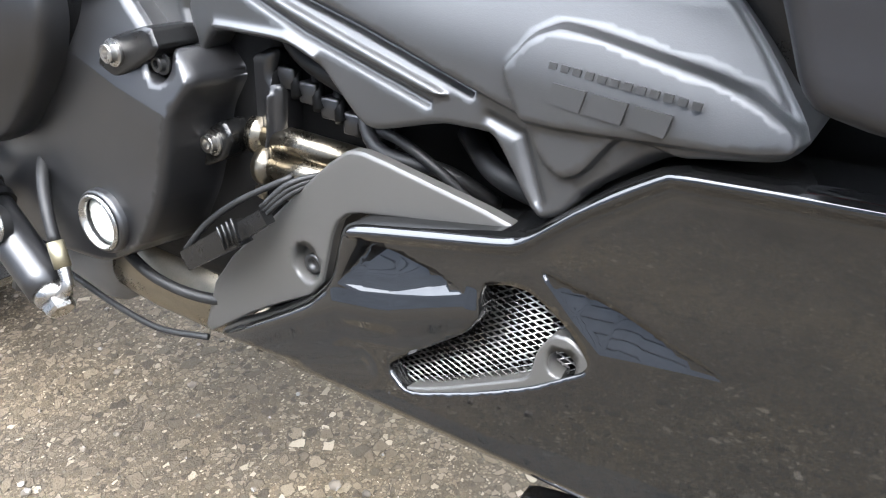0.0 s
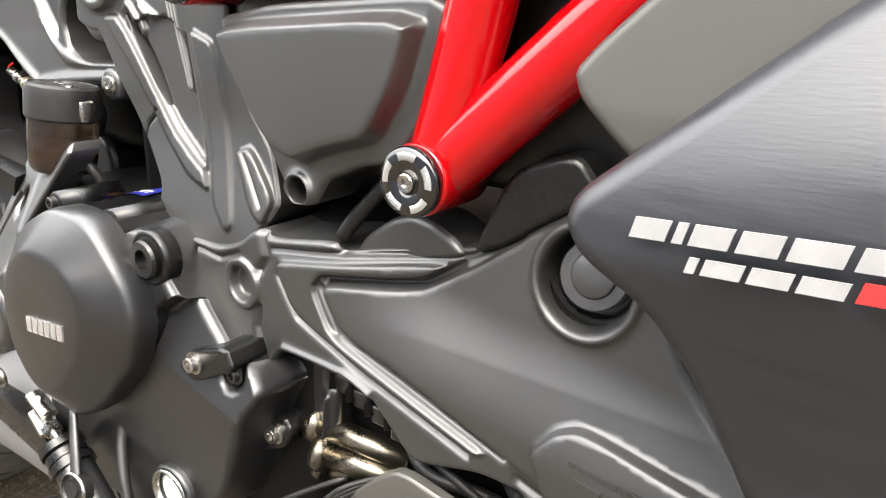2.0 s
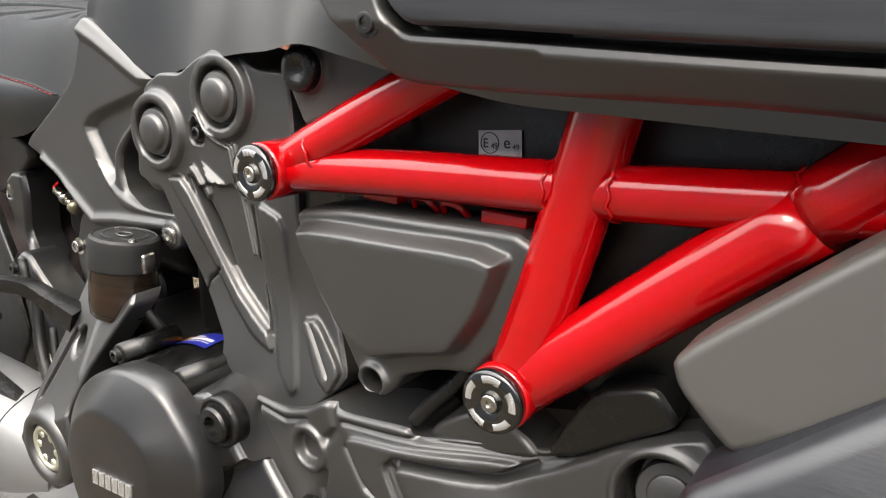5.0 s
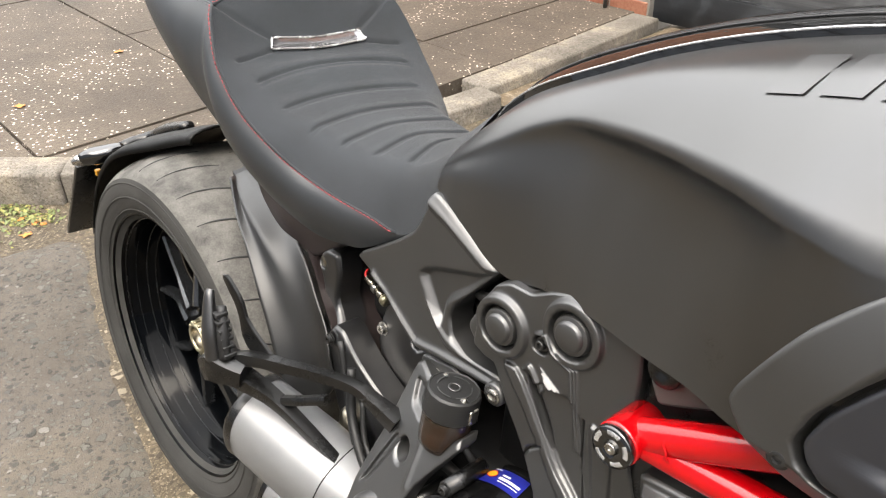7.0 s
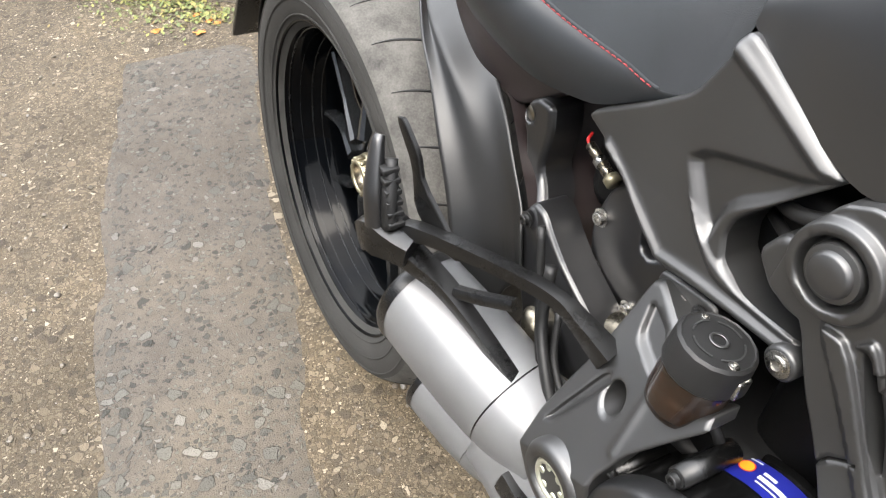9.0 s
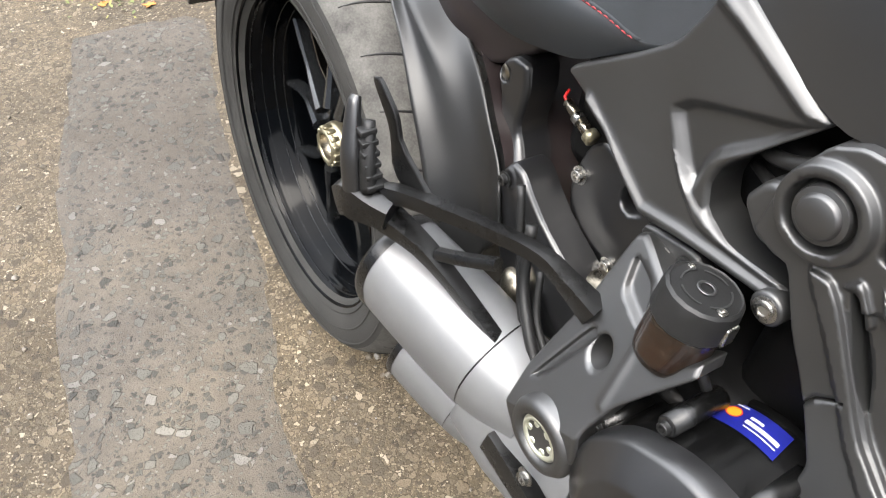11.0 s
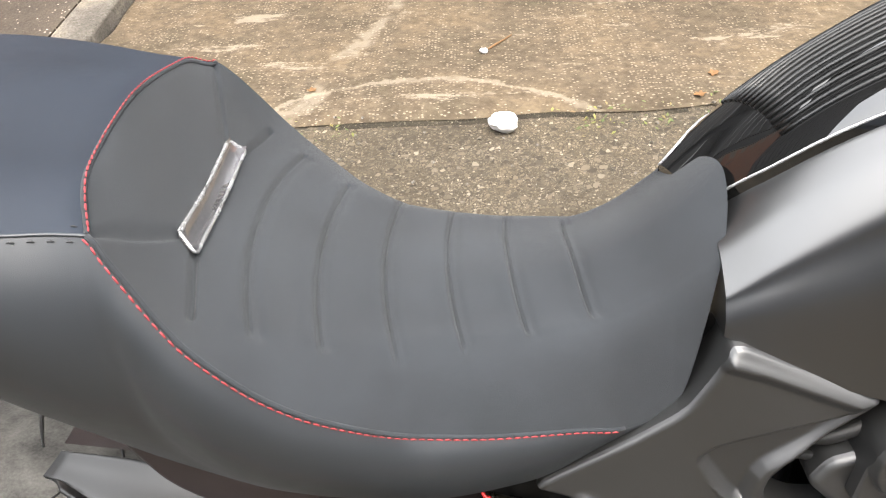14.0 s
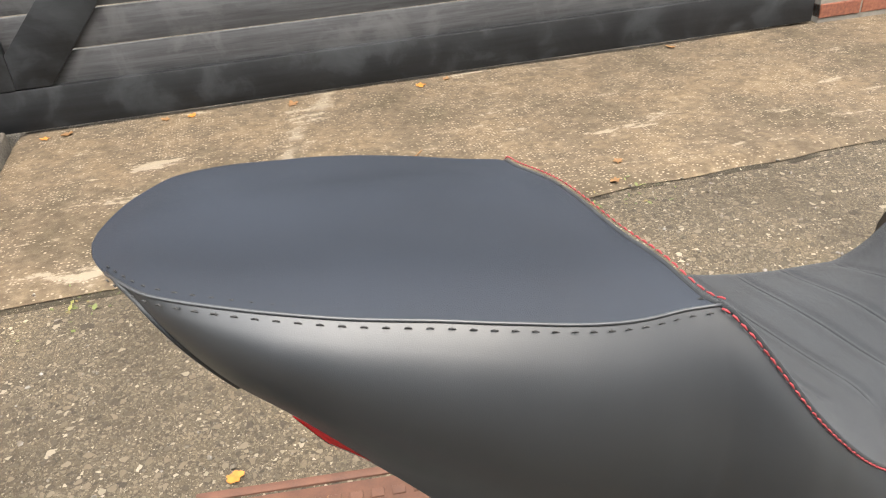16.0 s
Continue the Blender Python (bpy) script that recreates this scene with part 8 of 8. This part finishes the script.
# ---- small things on the ground ----
def leaf_mesh(size, seed, lobes=5):
    r = np.random.default_rng(seed)
    ring = []
    for k in range(lobes * 4):
        a = 2 * math.pi * k / (lobes * 4)
        q = (1.0, 0.80, 0.62, 0.84)[k % 4] * (0.55 + 0.45 * abs(math.cos(a / 2))) * r.uniform(0.72, 1.12)
        ring.append((size * q * math.cos(a), size * q * math.sin(a), size * (0.10 + 0.22 * q * math.sin(2 * a + seed) ** 2)))
    n = len(ring)
    verts = [(0, 0, size * 0.06)] + ring + [(0, 0, size * 0.03)] + [(x, y, z - size * 0.03) for x, y, z in ring]
    faces = [(0, 1 + k, 1 + (k + 1) % n) for k in range(n)] + [(n + 1, n + 2 + (k + 1) % n, n + 2 + k) for k in range(n)]
    faces += [(1 + k, n + 2 + k, n + 2 + (k + 1) % n, 1 + (k + 1) % n) for k in range(n)]
    return mesh_of(verts, faces)


def put_leaf(x, y, z, size, turn, material, seed, label, group):
    ob = tagged(part("fallen_leaf", leaf_mesh(size, seed), material, None, "", smooth=60), label, "leaf", group)
    ob.matrix_basis = pose(x, y, z, 4, -3, turn)
    return ob


def lie(x, y):
    """Height of the ground, drive or pavement at a place."""
    if x < -0.9 and y > 0.3 or x < -1.5 and y > x + 1.55:
        return 0.1
    if y > 1.47 and x > -0.87:
        return 0.063 + bumpy(x, y) * 0.7
    return float(ground_height(x, y)) + bumpy(x, y)


for k, (x, y, s) in enumerate(((0.675, 2.60, 0.028), (-0.24, 2.63, 0.024), (-0.78, 2.60, 0.022), (-0.21, 0.69, 0.028), (-0.56, 0.79, 0.024), (-0.72, 1.37, 0.022), (-2.3, 0.64, 0.03), (-1.20, -0.132, 0.022), (-1.307, -0.115, 0.018), (-1.254, -0.094, 0.018), (-1.272, -0.243, 0.018), (-1.632, -0.319, 0.018), (-1.225, -0.075, 0.016), (-1.962, 0.124, 0.03), (-0.12, 0.74, 0.024))):
    put_leaf(x, y, lie(x, y) + 0.001, s, 47 * k, M_LEAF, k, "bright yellow fallen leaf lying on the ground", "yellow fallen leaves")
for k, (x, y, s) in enumerate(((0.15, 2.6, 0.03), (-0.34, 2.63, 0.024), (0.80, 2.64, 0.026), (1.83, 2.64, 0.03), (-0.70, 2.62, 0.03), (-0.07, 1.655, 0.02), (1.115, 1.667, 0.022), (0.05, 0.62, 0.025), (-1.2, 0.02, 0.03), (-1.05, 0.28, 0.028), (1.05, 1.55, 0.024), (-0.83, 1.2, 0.022))):
    put_leaf(x, y, lie(x, y) + 0.001, s, 61 * k + 20, M_BROWNLEAF, k + 30, "curled brown dead leaf lying on the ground", "brown dead leaves")


def pebble(bm, at, r, rg):
    t = bmesh.ops.create_icosphere(bm, subdivisions=1, radius=r)
    sq = rg.uniform(0.45, 0.8)
    for v in t["verts"]:
        v.co = Vector((v.co.x * rg.uniform(0.8, 1.25), v.co.y * rg.uniform(0.75, 1.15), v.co.z * sq)) + Vector(at)


def make_stone(name, x, y, r, material, label):
    bm = bmesh.new()
    rg = np.random.default_rng(int(abs(x) * 100))
    bmesh.ops.create_icosphere(bm, subdivisions=3, radius=r)
    for v in bm.verts:
        q = 1 + 0.35 * noise.noise(v.co * (1.6 / r)) + 0.12 * noise.noise(v.co * (5 / r))
        v.co = Vector((v.co.x * q, v.co.y * q * 0.8, v.co.z * q * 0.6))
    low = min(v.co.z for v in bm.verts)
    ob = tagged(part(name, bm, material, smooth=40), label, "stone")
    ob.location = (x, y, lie(x, y) - low - 0.002)


make_stone("pale_stone", 0.50, 1.42, 0.042, M_STONE, "crumpled white stone lying at the edge of the drive")
make_stone("grey_stone", 0.45, 1.863, 0.014, M_STONE, "small pale stone beside a twig on the drive")
tw = [(0.462, 1.878), (0.487, 1.910), (0.512, 1.938), (0.540, 1.973)]
tagged(part("twig", tube([(x, y, lie(x, y) + 0.005) for x, y in tw], [0.0028, 0.0032, 0.0028, 0.0022], 4, 8), M_BROWNLEAF), "thin brown twig lying on the concrete drive", "twig")


def make_grit():
    rg = np.random.default_rng(21)
    bm = bmesh.new()
    for k in range(2600):
        x, y = rg.uniform(-1.5, 1.6), rg.uniform(-0.9, 1.5)
        if inside(np.array([[x, y]]), np.array([(-1.84, -0.52), (-1.3, 0.02), (-0.98, 0.55), (-0.8, 1.1), (-0.78, 1.5), (-3, 1.5), (-3, -0.5)]))[0]:
            continue
        if inside(np.array([[x, y]]), np.array([(-1.2, -0.36), (0.13, -0.65), (1.8, -0.9), (1.8, -0.55), (0.35, -0.3), (-1.14, -0.04)]))[0] and rg.random() > 0.12:
            continue
        r = 0.0018 + 0.0055 * rg.random() ** 3
        pebble(bm, (x, y, lie(x, y) + r * 0.3), r, rg)
    return bm


tagged(part("loose_gravel", make_grit(), M_PEBBLE, smooth=50), "loose pale grit and pebbles scattered on the road", "gravel", kind="stuff")


def make_weeds(name, spots, count, seed, label, big=1.0):
    rg = np.random.default_rng(seed)
    verts, faces = [], []
    for _ in range(count):
        (cx, cy, sp) = spots[rg.integers(len(spots))]
        x, y = cx + rg.normal() * sp, cy - 0.02 + rg.normal() * sp * 0.8
        z = lie(x, y)
        a, L = rg.uniform(0, 6.28), big * rg.uniform(0.006, 0.020)
        up = rg.uniform(0.15, 0.8)
        w = L * rg.uniform(0.2, 0.4)
        d, n = np.array([math.cos(a), math.sin(a), up]), np.array([-math.sin(a), math.cos(a), 0])
        b = np.array([x, y, z + 0.002])
        i = len(verts)
        verts += [b, b + d * L * 0.5 + n * w, b + d * L * np.array([1, 1, 0.8]), b + d * L * 0.5 - n * w]
        faces += [(i, i + 1, i + 2), (i, i + 2, i + 3)]
    return tagged(part(name, mesh_of(verts, faces), M_WEED), label, "weeds", kind="stuff")


make_weeds("weeds", [(-1.64, -0.31, 0.05), (-1.62, -0.30, 0.04), (-1.52, -0.22, 0.05), (-1.40, -0.15, 0.04), (-1.31, -0.09, 0.035), (-1.27, -0.04, 0.03), (-1.57, -0.20, 0.05), (-1.52, -0.19, 0.04), (-1.36, -0.09, 0.035), (-1.42, -0.22, 0.07), (-1.8, -0.48, 0.05), (-1.50, -0.27, 0.09), (-1.32, -0.16, 0.07)], 1500, 3, "green weeds growing at the foot of the kerb", 0.95)
make_weeds("moss", [(0.75, 1.475, 0.05), (0.9, 1.48, 0.05), (1.1, 1.49, 0.06), (0.05, 1.46, 0.04), (-0.1, 1.44, 0.04), (-0.5, 1.44, 0.05)], 170, 5, "green moss and sprouts along the slab joint")


def make_cover():
    mc = tagged(new("manhole_cover"), "red-brown iron utility cover set in the ground", "manhole cover")
    mc.matrix_basis = pose(0.09, 0.535, float(ground_height(0.1, 0.535)) + 0.004, 0, 0, -6)
    part("cover_frame", joined(block((-0.30, -0.155, -0.03), (0.30, -0.135, 0.010), 0.003), block((-0.30, 0.135, -0.03), (0.30, 0.155, 0.010), 0.003), block((-0.30, -0.134, -0.03), (-0.28, 0.134, 0.010), 0.003), block((0.28, -0.134, -0.03), (0.30, 0.134, 0.010), 0.003)), M_RUST, mc, smooth=40)
    part("cover_plate", block((-0.276, -0.131, -0.03), (0.276, 0.131, 0.006), 0.003), M_RUST, mc, smooth=40)
    for i in range(13):
        for j in range(5):
            if 4 <= i <= 8 and j == 2:
                continue
            part("tread_stud", block((-0.25 + i * 0.040, -0.105 + j * 0.047, 0.004), (-0.224 + i * 0.040, -0.085 + j * 0.047, 0.0095), 0.0015, 1), M_RUST, mc, smooth=40)
    part("cast_mark", block((-0.09, -0.012, 0.004), (0.09, 0.012, 0.0085), 0.001), M_RUST, mc, "worn cast lettering as a plain bar", smooth=40)


make_cover()


def make_pipe():
    gp = tagged(new("gas_pipe"), "painted gas pipe with a brass valve on the brick wall", "pipe")
    x, y = -1.22, DOOR_Y - 0.05
    part("pipe", tube([(x, y, 0.095), (x, y, 0.5), (x, y, 1.6)], 0.011, 3, 14), M_PANEL, gp)
    part("valve", turned([(0.017, -0.02), (0.019, -0.01), (0.019, 0.015), (0.015, 0.025)], (x, y, 0.42), (0, 0, 1), 16), M_BRASS, gp, "brass valve body")
    part("valve_lever", block((x - 0.006, y - 0.03, 0.41), (x + 0.045, y - 0.02, 0.425), 0.003), M_BRASS, gp)
    for z in (0.25, 0.9):
        part("pipe_clip", block((x - 0.018, y - 0.014, z), (x + 0.018, y + 0.045, z + 0.018), 0.003), M_PANEL, gp)


make_pipe()
